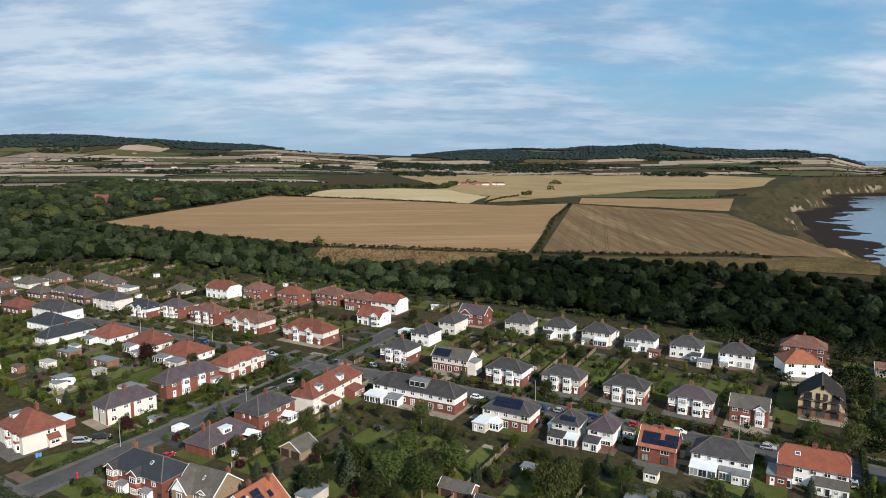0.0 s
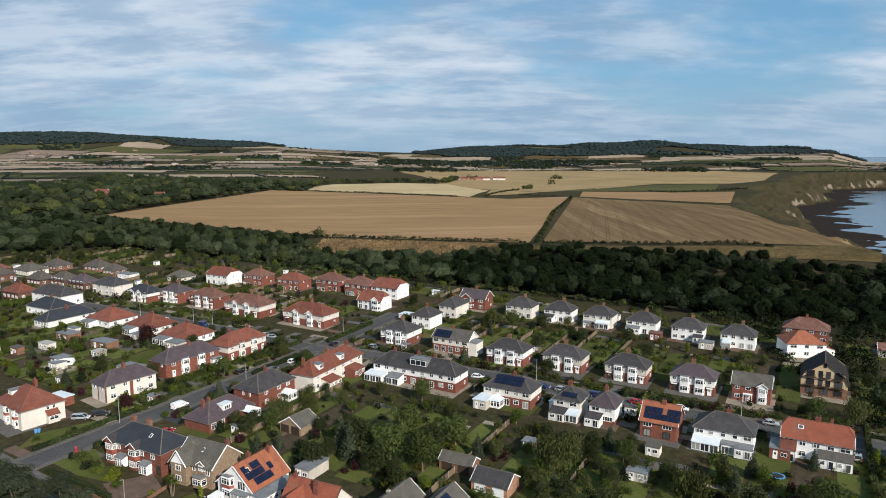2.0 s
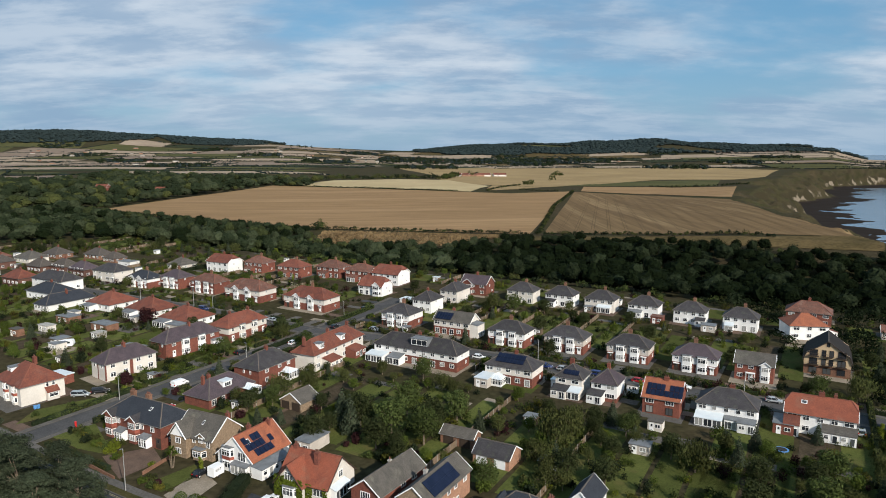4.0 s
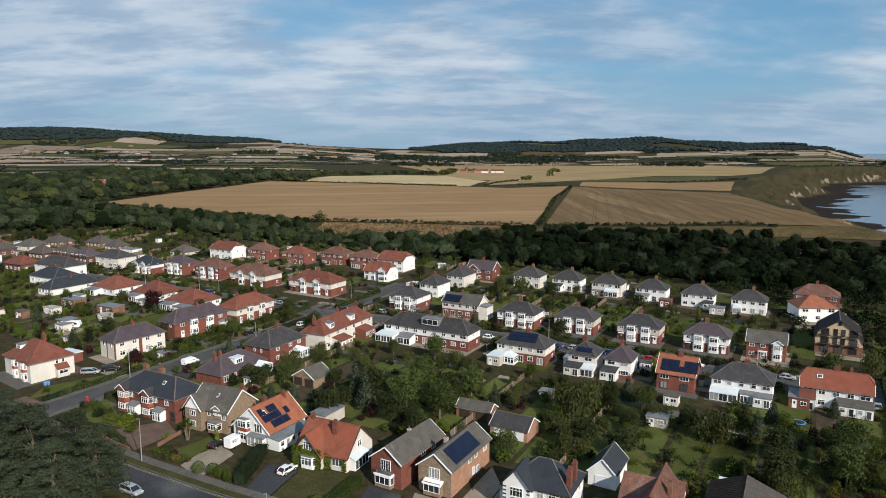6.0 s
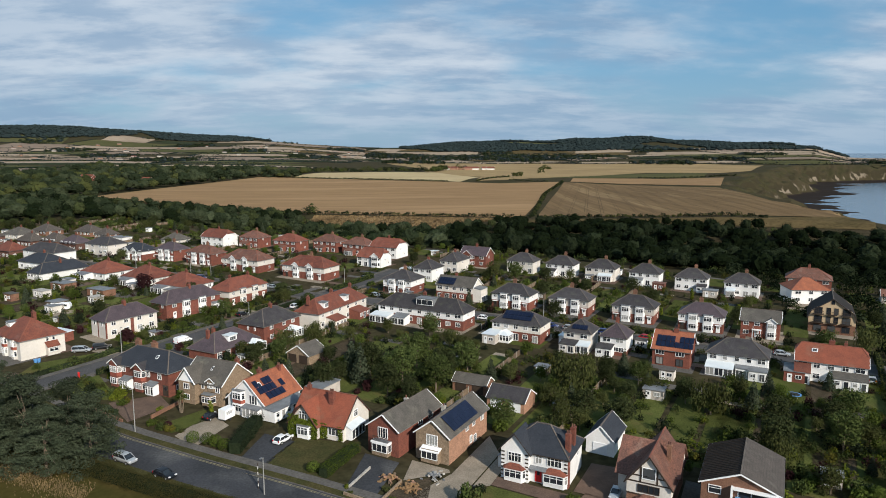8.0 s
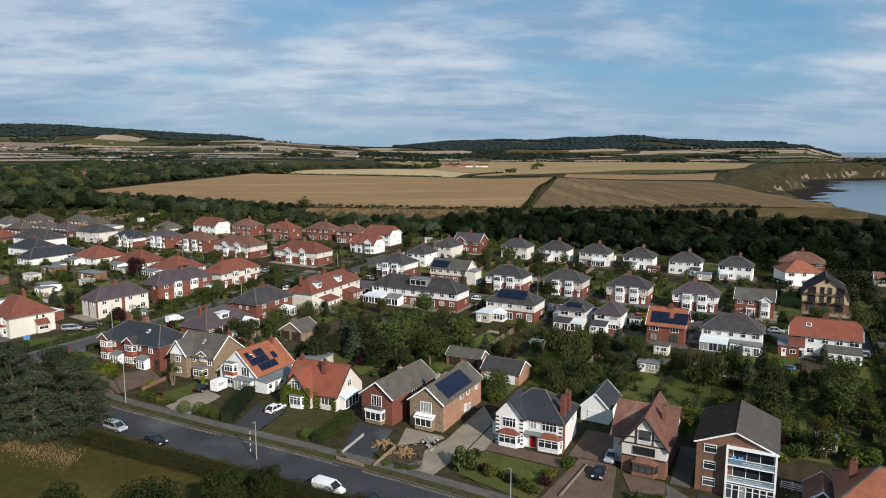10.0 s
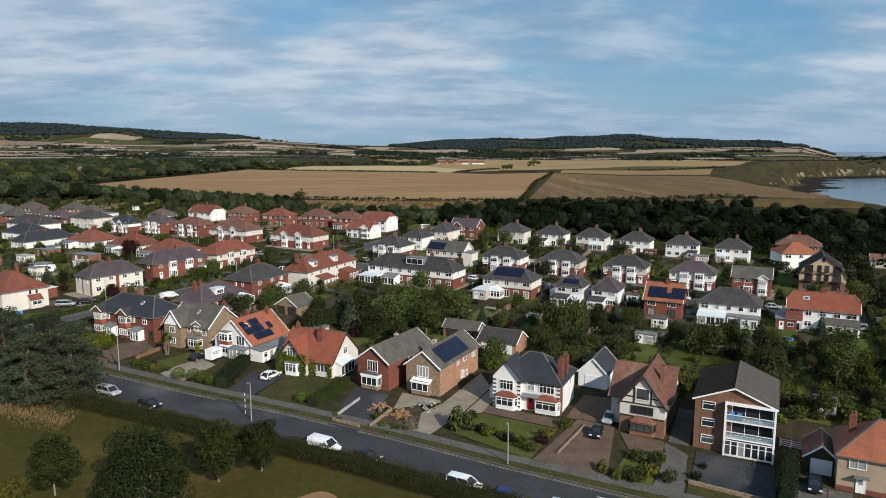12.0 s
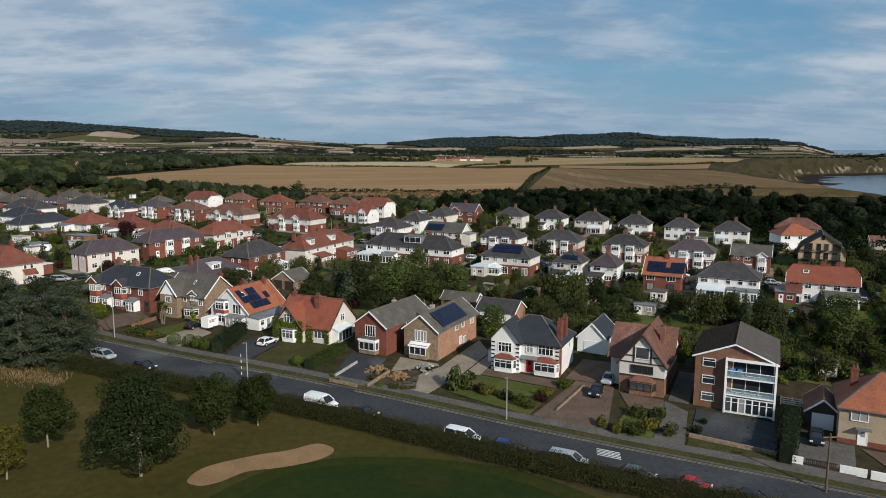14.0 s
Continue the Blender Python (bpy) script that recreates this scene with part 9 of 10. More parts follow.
for k, x, y, s in (("oak", -9.7, 168.1, 1.15), ("oak2", -20.9, 161.4, 1.2), ("oak", -12.9, 156.3, 1.2), ("oak2", -3.0, 160, 1.1), ("oak", -5, 152, 1.1), ("conifer", -25.6, 163.0, 1.25), ("conifer", -23, 158, 1.3), ("oak2", -31.1, 152.9, 0.9), ("willow", 25.9, 152.0, 1.1), ("willow", 30.6, 157.6, 0.9), ("oak", 3, 165, 1.0), ("oak2", -16, 150, 1.0),
                  ("purple", -90.6, 187.3, 0.8), ("purple", -111.3, 249.3, 1.25), ("olive", 19.8, 276.5, 1.3), ("oak", 28, 272, 1.0), ("oak2", 9, 258, 0.9), ("willow", 54, 140, 0.9), ("oak2", 64, 132, 1.0), ("oak", 72, 122, 1.0), ("oak2", 58, 120, 1.1), ("oak", 80, 134, 1.0)):
    tree(k, x, y, x, s)


def street_fronts(line, first, last, seed):
    """Driveways and low hedges in the front gardens along both sides of a street."""
    r = random.Random(seed)
    for (x0, y0), (x1, y1) in zip(line[:-1], line[1:]):
        L = math.hypot(x1 - x0, y1 - y0)
        dx, dy = (x1 - x0) / L, (y1 - y0) / L
        for side in (-1, 1):
            nx, ny = -dy * side, dx * side
            s = r.uniform(0, 3)
            while s < L - 4:
                at = lambda u, v: (x0 + dx * u + nx * v, y0 + dy * u + ny * v)
                if clear_of(*at(s + 1.5, 7.0), 0.4):
                    deep = 12.5
                    while deep > 7 and not clear_of(*at(s + 1.5, deep), 0.6):
                        deep -= 0.7
                    c = [at(s, 5.0), at(s + 3.1, 5.0), at(s + 3.1, deep), at(s, deep)]
                    patch("driveway", c if side > 0 else c[::-1], 0.08, r.choice((BLOCK_DRIVE, BLOCK_DRIVE, CONCRETE_DRIVE, PAVING, ASPHALT)), "paved front drive of a semi-detached house", "driveway")
                    hl = r.uniform(4, 6.5)
                    if r.random() < 0.7 and clear_of(*at(s + 3.6, 5.7), 0.5) and clear_of(*at(s + 3.6 + hl, 5.7), 0.5):
                        hedge([at(s + 3.6, 5.6), at(s + 3.6 + hl, 5.6)], 0.9, r.uniform(0.8, 1.5), r.choice((LEAF, LEAF_DARK, LEAF_OLIVE, LEAF_FRESH)), "low clipped hedge before a front garden", int(s * 10) + seed, 14, 0.3)
                    for _ in range(3):
                        q = at(s + r.uniform(3.5, 8.5), r.uniform(6, 11))
                        if clear_of(*q, 0.9):
                            shrub(r.choice((0, 1, 2, 4, 3)), *q, r.uniform(0.5, 1.1), r.uniform(0.8, 1.3), r.uniform(0, 6))
                s += r.uniform(8.5, 11)


def aprons():
    """Paths, paving and grass close round the walls of the houses behind the front row."""
    r = random.Random(19)
    for cx, cy, w, d, c, s in FOOTPRINTS:
        if not 60 < ab(cx, cy)[1] < 330 or cy > 420 or (cy < 163 and cx > -80):
            continue
        at = lambda u, v: (cx + u * c - v * s, cy + u * s + v * c)
        back = r.uniform(2.6, 4.6)
        patch("patio", [at(-w / 2 - 0.8, -d / 2 - back), at(w / 2 + 0.8, -d / 2 - back), at(w / 2 + 0.8, 0), at(-w / 2 - 0.8, 0)], 0.03, r.choice((PAVING, LAWN, BLOCK_DRIVE, CONCRETE_DRIVE, LAWN)), "paving and grass close against the house", "patio")
        patch("path", [at(-w / 2 - 0.9, 0.05), at(w / 2 + 0.9, 0.05), at(w / 2 + 0.9, d / 2 + 2.5), at(-w / 2 - 0.9, d / 2 + 2.5)], 0.03, r.choice((PAVING, PAVING, BLOCK_DRIVE, CONCRETE_DRIVE)), "paved path round the house", "path")


aprons()
street_fronts(SIDE, 0, 0, 301)
street_fronts(UPPER, 0, 0, 302)
street_fronts(MIDDLE, 0, 0, 303)
yr = random.Random(77)
for i in range(22):
    a_, b_ = yr.uniform(-262, -172), yr.uniform(126, 192)
    x, y = grid(a_, b_)
    if clear_of(x, y, 3.0):
        w_, d_ = yr.uniform(5, 12), yr.uniform(4, 9)
        gpatch("yard", a_ - w_ / 2, a_ + w_ / 2, b_ - d_ / 2, b_ + d_ / 2, 0.075 + 0.004 * (i % 5), yr.choice((CONCRETE_DRIVE, PAVING, BLOCK_DRIVE, SOIL)), "gravelled yard behind the houses", "yard")
        if yr.random() < 0.8:
            flat_block("outbuilding", x, y, yr.uniform(2.5, 6), yr.uniform(2.5, 5), yr.uniform(2.0, 2.7), U_ROT, yr.choice((RENDER_GREY, BRICK_BROWN, WOOD, RENDER_CREAM, CONCRETE)), yr.choice((LEAD, LEAD, TILE_GREY, CONCRETE)), "low flat-roofed outbuilding in a yard", "outbuilding")

join_far_shrubs()


# leaf colours darkened for the cloud shade on this side
dk = np.array([q for q in scatter(420, lambda x, y: ab(x, y)[1] > 168 and clear_of(x, y, 3.2), (118, 300, 130, 345), 6.0, 71)])
clump_mass("woodland", dk, r0.uniform(2.5, 7, len(dk)), r0.uniform(2.2, 4.2, len(dk)), 190, 0.7, [LEAF_SHADE, LEAF_DARK, LEAF_SHADE], "shade-toned trees and scrub round the last houses by the cliff", "woodland", 72, 0.3)


# ---- vehicles ----
def car_meshes(L, W, H, van=False):
    """Body, glass band and roof from a side profile, with tumblehome."""
    lo, belt = 0.32, H * 0.58
    if van:
        cab = [(-L / 2 + 0.08, belt), (L / 2 - 0.8, belt), (L / 2 - 1.7, H - 0.06), (-L / 2 + 0.12, H - 0.06)]
    else:
        cab = [(-L / 2 + 0.15, belt), (L / 2 - 1.15, belt), (L / 2 - 1.95, H - 0.05), (-L / 2 + 0.75, H - 0.05)]

    def loft(x0, x1, bottom, top, w0, w1, tuck, n=15):
        """A rounded body swept along x: bottom and top are profiles, w0 and w1 the half-widths below and above."""
        m = Mesh()
        xs = [x0 + (x1 - x0) * (0.5 - 0.5 * math.cos(math.pi * i / (n - 1))) for i in range(n)]
        for x in xs:
            zb, zt = bottom(x), max(top(x), bottom(x) + 0.02)
            k = 1 - tuck * abs((2 * x - x0 - x1) / (x1 - x0)) ** 5
            side = [(w0 * 0.93 * k, zb), (w0 * k, zb + (zt - zb) * 0.3), ((w0 * 0.4 + w1 * 0.6) * k, zb + (zt - zb) * 0.8), (w1 * 0.92 * k, zt - 0.02), (w1 * 0.6 * k, zt)]
            m.v += [(x, y, z) for y, z in side] + [(x, -y, z) for y, z in side[::-1]]
        r = 10
        m.f = [(i * r + q, (i + 1) * r + q, (i + 1) * r + (q + 1) % r, i * r + (q + 1) % r) for i in range(n - 1) for q in range(r)] + [tuple(range(r)), tuple(range(n * r - 1, (n - 1) * r - 1, -1))]
        m.m = [0] * len(m.f)
        return m

    def profile(pts):
        px_, pz_ = [q[0] for q in pts], [q[1] for q in pts]
        return lambda x: float(np.interp(x, px_, pz_))

    def arches(x):
        d = min(abs(x - L * 0.31), abs(x + L * 0.31))
        return lo + (0.30 * math.sqrt(max(0.0, 1 - (d / 0.42) ** 2)) if d < 0.42 else 0.0)

    nose = [(-L / 2, belt * 0.80), (-L / 2 + 0.12, belt * 0.97), (-L / 2 + 0.5, belt)]
    nose += [(L / 2 - 1.1, belt), (L / 2 - 0.55, belt * 0.93), (L / 2 - 0.15, belt * 0.80), (L / 2, belt * 0.62)]
    body = loft(-L / 2, L / 2, arches, profile(nose), W / 2, W / 2 - 0.03, 0.12, 29)
    b0, b1, t1, t0 = cab[0][0], cab[1][0], cab[2][0], cab[3][0]
    glass = loft(b0, b1, lambda x: belt - 0.02, profile([(b0, belt), (t0 - 0.12, H - 0.16), (t0 + 0.1, H - 0.05), ((t0 + t1) / 2, H - 0.03), (t1, H - 0.08), (b1, belt)]), W / 2 - 0.05, W / 2 - 0.22, 0.10)
    x0, x1 = cab[3][0], cab[2][0]
    w = W / 2 - 0.2
    roof = loft(x0 - 0.02, x1 + 0.08, lambda x: H - 0.10, profile([(x0 - 0.05, H - 0.06), (x0 + 0.3, H), (x1 - 0.3, H), (x1 + 0.1, H - 0.07)]), w, w - 0.02, 0.08, 9)
    pil = []
    for sx, sz, ex, ez in ((cab[1][0], belt, cab[2][0], H - 0.06), (cab[0][0], belt, cab[3][0], H - 0.06), ((cab[0][0] + cab[1][0]) / 2, belt, (x0 + x1) / 2, H - 0.06)):
        for sg in (-1, 1):
            pil.append(Mesh().beam((sx, sg * (W / 2 - 0.05), sz), (ex, sg * (W / 2 - 0.22), ez), 0.09, 0.09))
    return body, glass, roof, pil


CARS = {}
PAINTS = {}


def paint(name, c, metal=0.3):
    if name not in PAINTS:
        PAINTS[name] = material(name + "_car_paint", c, tuple(v * 0.92 for v in c), rough=0.3, metal=metal, spec=0.5, fine_amount=0.03)
    return PAINTS[name]


LAMP_CLEAR = material("clear_lamp_lens", (0.7, 0.7, 0.72), (0.6, 0.6, 0.62), rough=0.2)
LAMP_RED = material("red_lamp_lens", (0.4, 0.01, 0.01), (0.35, 0.01, 0.01), rough=0.25)
GLAZING = material("dark_car_glass", (0.015, 0.018, 0.022), (0.02, 0.024, 0.028), rough=0.08, spec=0.6)


def car(x, y, turn, colour, rgb, kind="car", metal=0.3):
    L, W, H, van = {"car": (4.2, 1.8, 1.48, False), "estate": (4.6, 1.85, 1.62, True), "van": (5.0, 1.95, 1.95, True), "small": (3.7, 1.7, 1.5, False)}[kind]
    lab = {"car": "parked hatchback", "estate": "parked estate car", "van": "parked panel van", "small": "parked small hatchback"}[kind]
    ob = thing("car", pose(x, y, float(land(x, y)) + 0.12, 0, 0, turn), colour + " " + lab + " at the roadside", "car", "parked cars")
    key = (kind, colour)
    if key not in CARS:
        b, g, r, pil = car_meshes(L, W, H, van)
        pt = paint(colour.replace(" ", "_"), rgb, metal)
        for q in (b, g, r):
            q.soft = True
        CARS[key] = [("body", b.data("body", pt)), ("glazing", g.data("glazing", GLAZING)), ("roof", r.data("roof", pt))] + [("pillar", q.data("pillar", pt)) for q in pil]
        if kind == "van":          # panelled sides; glass in the windscreen and the cab doors alone
            CARS[key][1] = ("upper_body", g.data("upper_body", pt))
            for sy in (-1, 1):
                CARS[key].append(("side_window", Mesh().slab([(L / 2 - 2.35, sy * (W / 2 - 0.06), H * 0.62), (L / 2 - 1.25, sy * (W / 2 - 0.06), H * 0.62), (L / 2 - 1.75, sy * (W / 2 - 0.17), H - 0.24), (L / 2 - 2.35, sy * (W / 2 - 0.17), H - 0.24)], 0.05).data("side_window", GLAZING)))
            CARS[key].append(("windscreen", Mesh().slab([(L / 2 - 0.78, -W / 2 + 0.18, H * 0.60), (L / 2 - 0.78, W / 2 - 0.18, H * 0.60), (L / 2 - 1.60, W / 2 - 0.30, H - 0.13), (L / 2 - 1.60, -W / 2 + 0.30, H - 0.13)], 0.06).data("windscreen", GLAZING)))
        for sx in (-1, 1):
            for sy in (-1, 1):
                CARS[key].append(("wheel", Mesh().tube((sx * L * 0.31, sy * (W / 2 - 0.2), 0.32), (sx * L * 0.31, sy * (W / 2 + 0.01), 0.32), 0.32, 0.32, 14).data("wheel", RUBBER)))
                CARS[key].append(("rim", Mesh().tube((sx * L * 0.31, sy * (W / 2), 0.32), (sx * L * 0.31, sy * (W / 2 + 0.03), 0.32), 0.2, 0.17, 10).data("rim", METAL)))
        for sy in (-1, 1):
            CARS[key].append(("headlight", Mesh().box(L / 2 - 0.2, L / 2 - 0.01, sy * W * 0.36 - 0.2, sy * W * 0.36 + 0.2, 0.62, 0.78).data("headlight", LAMP_CLEAR)))
            CARS[key].append(("tail_light", Mesh().box(-L / 2 - 0.02, -L / 2 + 0.1, sy * W * 0.4 - 0.13, sy * W * 0.4 + 0.13, 0.7, 0.95).data("tail_light", LAMP_RED)))
    for nm, me in CARS[key]:
        part(nm, me, None, ob)
    return ob


WHITE, SILVER, BLACK, BLUE, RED, GREY = (0.75, 0.76, 0.77), (0.42, 0.44, 0.46), (0.015, 0.016, 0.02), (0.02, 0.04, 0.16), (0.45, 0.02, 0.03), (0.10, 0.11, 0.12)
for x, y, tn, c, rgb, k in ((-61.1, 117.7, -30, "silver", SILVER, "estate"), (-51.9, 112.1, -30, "black", BLACK, "car"), (-20.5, 96.0, -31, "white", WHITE, "van"), (-14.0, 92.7, -31, "black", BLACK, "car"), (-0.7, 85.0, -30, "white", WHITE, "estate"),
                          (4.6, 81.6, -30, "dark blue", BLUE, "car"), (11.7, 78.3, -28, "silver", SILVER, "estate"), (19.0, 74.5, -28, "dark grey", GREY, "car"), (24.7, 71.9, -27, "red", RED, "small"), (30.2, 68.9, -27, "black", BLACK, "car"),
                          (-34.6, 126.0, 60, "white", WHITE, "car"), (-51.6, 136.6, 64, "black", BLACK, "small"), (20.9, 100.6, -116, "black", BLACK, "small"), (24.3, 105.9, -118, "silver", SILVER, "small"), (45.9, 84.3, -118, "black", BLACK, "car"),
                          (-99.6, 179.6, 8, "silver", SILVER, "estate"), (-95.4, 182.2, 20, "black", BLACK, "estate"), (-75.8, 188.4, 60, "white", WHITE, "van"), (-69.2, 199.5, 60, "black", BLACK, "car"), (-67, 217.5, 60, "black", BLACK, "car"), (-57, 219.5, 60, "dark grey", GREY, "estate"),
                          (-52.0, 228.5, 60, "white", WHITE, "car"), (-116.4, 280.0, -29, "white", WHITE, "car"), (-98.6, 273.3, -29, "dark blue", BLUE, "estate"), (-69.4, 258.8, -29, "silver", SILVER, "car"), (-66, 257, -29, "silver", SILVER, "small"), (-26, 245.5, -29, "silver", SILVER, "car"),
                          (11.0, 214.8, -24, "white", WHITE, "car"), (31.4, 206.6, -29, "dark blue", BLUE, "car"), (36.5, 204.0, -29, "silver", SILVER, "car"), (46.5, 199.5, -29, "dark blue", BLUE, "estate"), (68.7, 189.8, -28, "white", WHITE, "car"), (42.6, 232.0, 61, "white", WHITE, "van"), (57.1, 194.2, -29, "red", RED, "car"),
                          (102, 160, 61, "silver", SILVER, "car"), (90, 180.0, -26, "silver", SILVER, "car"), (-33, 276, 61, "black", BLACK, "car"), (-72.5, 171.5, 60, "red", RED, "small"), (-41, 249, 61, "black", BLACK, "car"), (128, 176, -29, "dark grey", GREY, "car")):
    car(x, y, tn, c, rgb, k, 0.0 if c == "white" else 0.35)


def caravan(x, y, turn):
    t = thing("caravan", pose(x, y, float(land(x, y)) + 0.1, 0, 0, turn), "white touring caravan parked on a yard", "caravan")
    part("body", Mesh().add([(sx, s * 1.05, z) for s in (-1, 1) for sx, z in ((-3, 0.45), (2.9, 0.45), (3.3, 1.2), (2.9, 2.4), (-2.7, 2.5), (-3.1, 1.5))], [(0, 1, 2, 3, 4, 5), (11, 10, 9, 8, 7, 6)] + [(i, 6 + i, 6 + (i + 1) % 6, (i + 1) % 6) for i in range(6)]), UPVC, t)
    for i in (-1.6, 0.2, 1.8):
        part("window", Mesh().box(i - 0.5, i + 0.5, -1.08, -1.03, 1.35, 2.0), GLAZING, t)
    for sy in (-1, 1):
        part("wheel", Mesh().tube((0, sy * 0.85, 0.3), (0, sy * 1.06, 0.3), 0.3, 0.3, 12), RUBBER, t)


caravan(-128.0, 223.0, 10)


def box_trailer(x, y, turn):
    t = thing("box_trailer", pose(x, y, float(land(x, y)) + 0.12, 0, 0, turn), "white box trailer parked beside the house", "trailer")
    part("body", Mesh().box(-1.4, 1.4, -0.95, 0.95, 0.5, 2.5), UPVC, t)
    part("frame", Mesh().box(-1.45, 1.9, -0.5, 0.5, 0.38, 0.5), LEAD, t)
    for k in range(3):
        part("side_bar", Mesh().box(-1.0, 0.4 + 0.2 * k, -0.97, -0.94, 1.5 + 0.22 * k, 1.6 + 0.22 * k), GLAZING, t)
    for sy in (-1, 1):
        part("wheel", Mesh().tube((0, sy * 0.8, 0.3), (0, sy * 1.0, 0.3), 0.3, 0.3, 12), RUBBER, t)


def white_gate(x, y, turn):
    t = thing("field_gate", pose(x, y, float(land(x, y)), 0, 0, turn), "white painted five-bar gate beside the flats", "gate")
    for k in range(4):
        part("rail", Mesh().box(-1.5, 1.5, -0.03, 0.03, 0.25 + 0.3 * k, 0.37 + 0.3 * k), UPVC, t)
    for sx in (-1.5, 0.0, 1.5):
        part("post", Mesh().box(sx - 0.06, sx + 0.06, -0.05, 0.05, -0.1, 1.4), UPVC, t)


white_gate(49.2, 96.2, -34)


def dark_gate(p, q):
    """A slatted double gate between the white walls."""
    L = math.hypot(q[0] - p[0], q[1] - p[1])
    t = thing("drive_gate", pose(p[0], p[1], float(land(*p)), 0, 0, math.degrees(math.atan2(q[1] - p[1], q[0] - p[0]))), "dark brown slatted timber drive gate", "gate")
    for k in range(int(L / 0.22)):
        part("slat", Mesh().box(k * 0.22 + 0.04, k * 0.22 + 0.2, -0.03, 0.03, 0.05, 1.0), DARK_WOOD, t)
    for z in (0.2, 0.8):
        part("rail", Mesh().box(0, L, 0.03, 0.08, z, z + 0.1), DARK_WOOD, t)


dark_gate((40.8, 77.9), (43.8, 76.2))


def trampoline(x, y):
    t = thing("trampoline", pose(x, y, float(land(x, y)), 0, 0, 0), "round blue garden trampoline on the grass", "trampoline")
    part("mat", Mesh().tube((0, 0, 0.7), (0, 0, 0.76), 1.25, 1.25, 20), RUBBER, t)
    part("pad", Mesh().tube((0, 0, 0.66), (0, 0, 0.74), 1.6, 1.6, 24), BLUE_TARP, t)
    for k in range(4):
        a = k * math.pi / 2
        part("leg", Mesh().tube((1.4 * math.cos(a), 1.4 * math.sin(a), -0.1), (1.4 * math.cos(a), 1.4 * math.sin(a), 0.7), 0.03, 0.03, 6), METAL, t)


trampoline(77.5, 150.1)

box_trailer(-48.3, 136.2, 62)


def street_lamp(x, y, turn, h=8.0, wood=False):
    t = thing("telegraph_pole" if wood else "street_lamp", pose(x, y, float(land(x, y)), 0, 0, turn), "brown timber telegraph pole at the roadside" if wood else "slim grey street lamp at the kerb", "pole" if wood else "lamp post", "" if wood else "street lamps")
    part("pole", Mesh().tube((0, 0, -0.3), (0, 0, h), 0.11 if not wood else 0.14, 0.06 if not wood else 0.1, 10), WOOD if wood else METAL, t)
    if not wood:
        part("arm", Mesh().tube((0, 0, h - 0.05), (0.35, 0, h + 0.08), 0.045, 0.04, 8), METAL, t)
        part("lantern", Mesh().box(0.25, 0.75, -0.11, 0.11, h + 0.02, h + 0.15), LEAD, t)
    else:
        part("crossarm", Mesh().box(-0.8, 0.8, -0.06, 0.06, h - 0.5, h - 0.38), WOOD, t)


for x, y, tn, hh, wd in ((-33.6, 106.6, -120, 6.4, False), (-64.5, 130.0, -120, 9.0, False), (5.9, 91.5, -120, 6.2, False), (39.6, 71.6, 0, 7.0, True), (-88.0, 177.5, -30, 7.5, False), (-62.0, 207.0, 150, 7.0, False), (-39.5, 262, 150, 7.0, False), (-128.0, 282, 60, 7.5, False), (-92.0, 265.5, 60, 7.5, False), (-104, 277.5, -120, 7.5, False), (30, 213.5, -120, 7, False), (84, 185, -120, 7, False), (123, 169, 60, 7, False)):
    street_lamp(x, y, tn, hh, wd)
pb = thing("striped_pole", pose(-35.0, 108.4, float(land(-35, 108.4)), 0, 0, 0), "black and white banded marker pole by the kerb", "pole")
for i in range(9):
    part("band", Mesh().tube((0, 0, i * 0.5), (0, 0, (i + 1) * 0.5), 0.06, 0.06, 8), PAINT_WHITE if i % 2 else DARK_WOOD, pb)
x, y = -90.4, 159.8
pl = thing("post_box", pose(x, y, float(land(x, y)), 0, 0, 0), "red pillar post box on the corner", "post box")
part("pillar", Mesh().tube((0, 0, 0), (0, 0, 1.45), 0.24, 0.24, 14), DOOR_RED, pl)
part("cap", Mesh().tube((0, 0, 1.45), (0, 0, 1.6), 0.29, 0.22, 14), DOOR_RED, pl)
x, y = -36.6, 94.6
sp = thing("tee_sign", pose(x, y, float(land(x, y)), 0, 0, 20), "small white marker sign on a post", "sign")
part("post", Mesh().tube((0, 0, 0), (0, 0, 1.9), 0.04, 0.04, 6), METAL, sp)
part("plate", Mesh().box(-0.28, 0.28, -0.03, 0.03, 1.5, 2.05), PAINT_WHITE, sp)

def wheelie_bin(x, y, turn):
    t = thing("wheelie_bin", pose(x, y, float(land(x, y)), 0, 0, turn), "blue plastic wheeled bin against the cream wall", "bin", "wheeled bins")
    g = Mesh()
    g.add([(-0.23, -0.28, 0.08), (0.23, -0.28, 0.08), (0.23, 0.24, 0.08), (-0.23, 0.24, 0.08), (-0.29, -0.36, 0.98), (0.29, -0.36, 0.98), (0.29, 0.33, 0.98), (-0.29, 0.33, 0.98)],
          [(0, 3, 2, 1), (4, 5, 6, 7), (0, 1, 5, 4), (1, 2, 6, 5), (2, 3, 7, 6), (3, 0, 4, 7)])
    part("body", g, BLUE_TARP, t)
    part("lid", Mesh().slab([(-0.31, -0.40, 1.02), (0.31, -0.40, 1.02), (0.31, 0.38, 1.08), (-0.31, 0.38, 1.08)], 0.05), BLUE_TARP, t)
    for sx in (-1, 1):
        part("wheel", Mesh().tube((sx * 0.22, 0.26, 0.11), (sx * 0.29, 0.26, 0.11), 0.11, 0.11, 10), RUBBER, t)
    return t


wheelie_bin(-106.8, 170.7, -36)
wheelie_bin(-106.2, 171.1, -30)

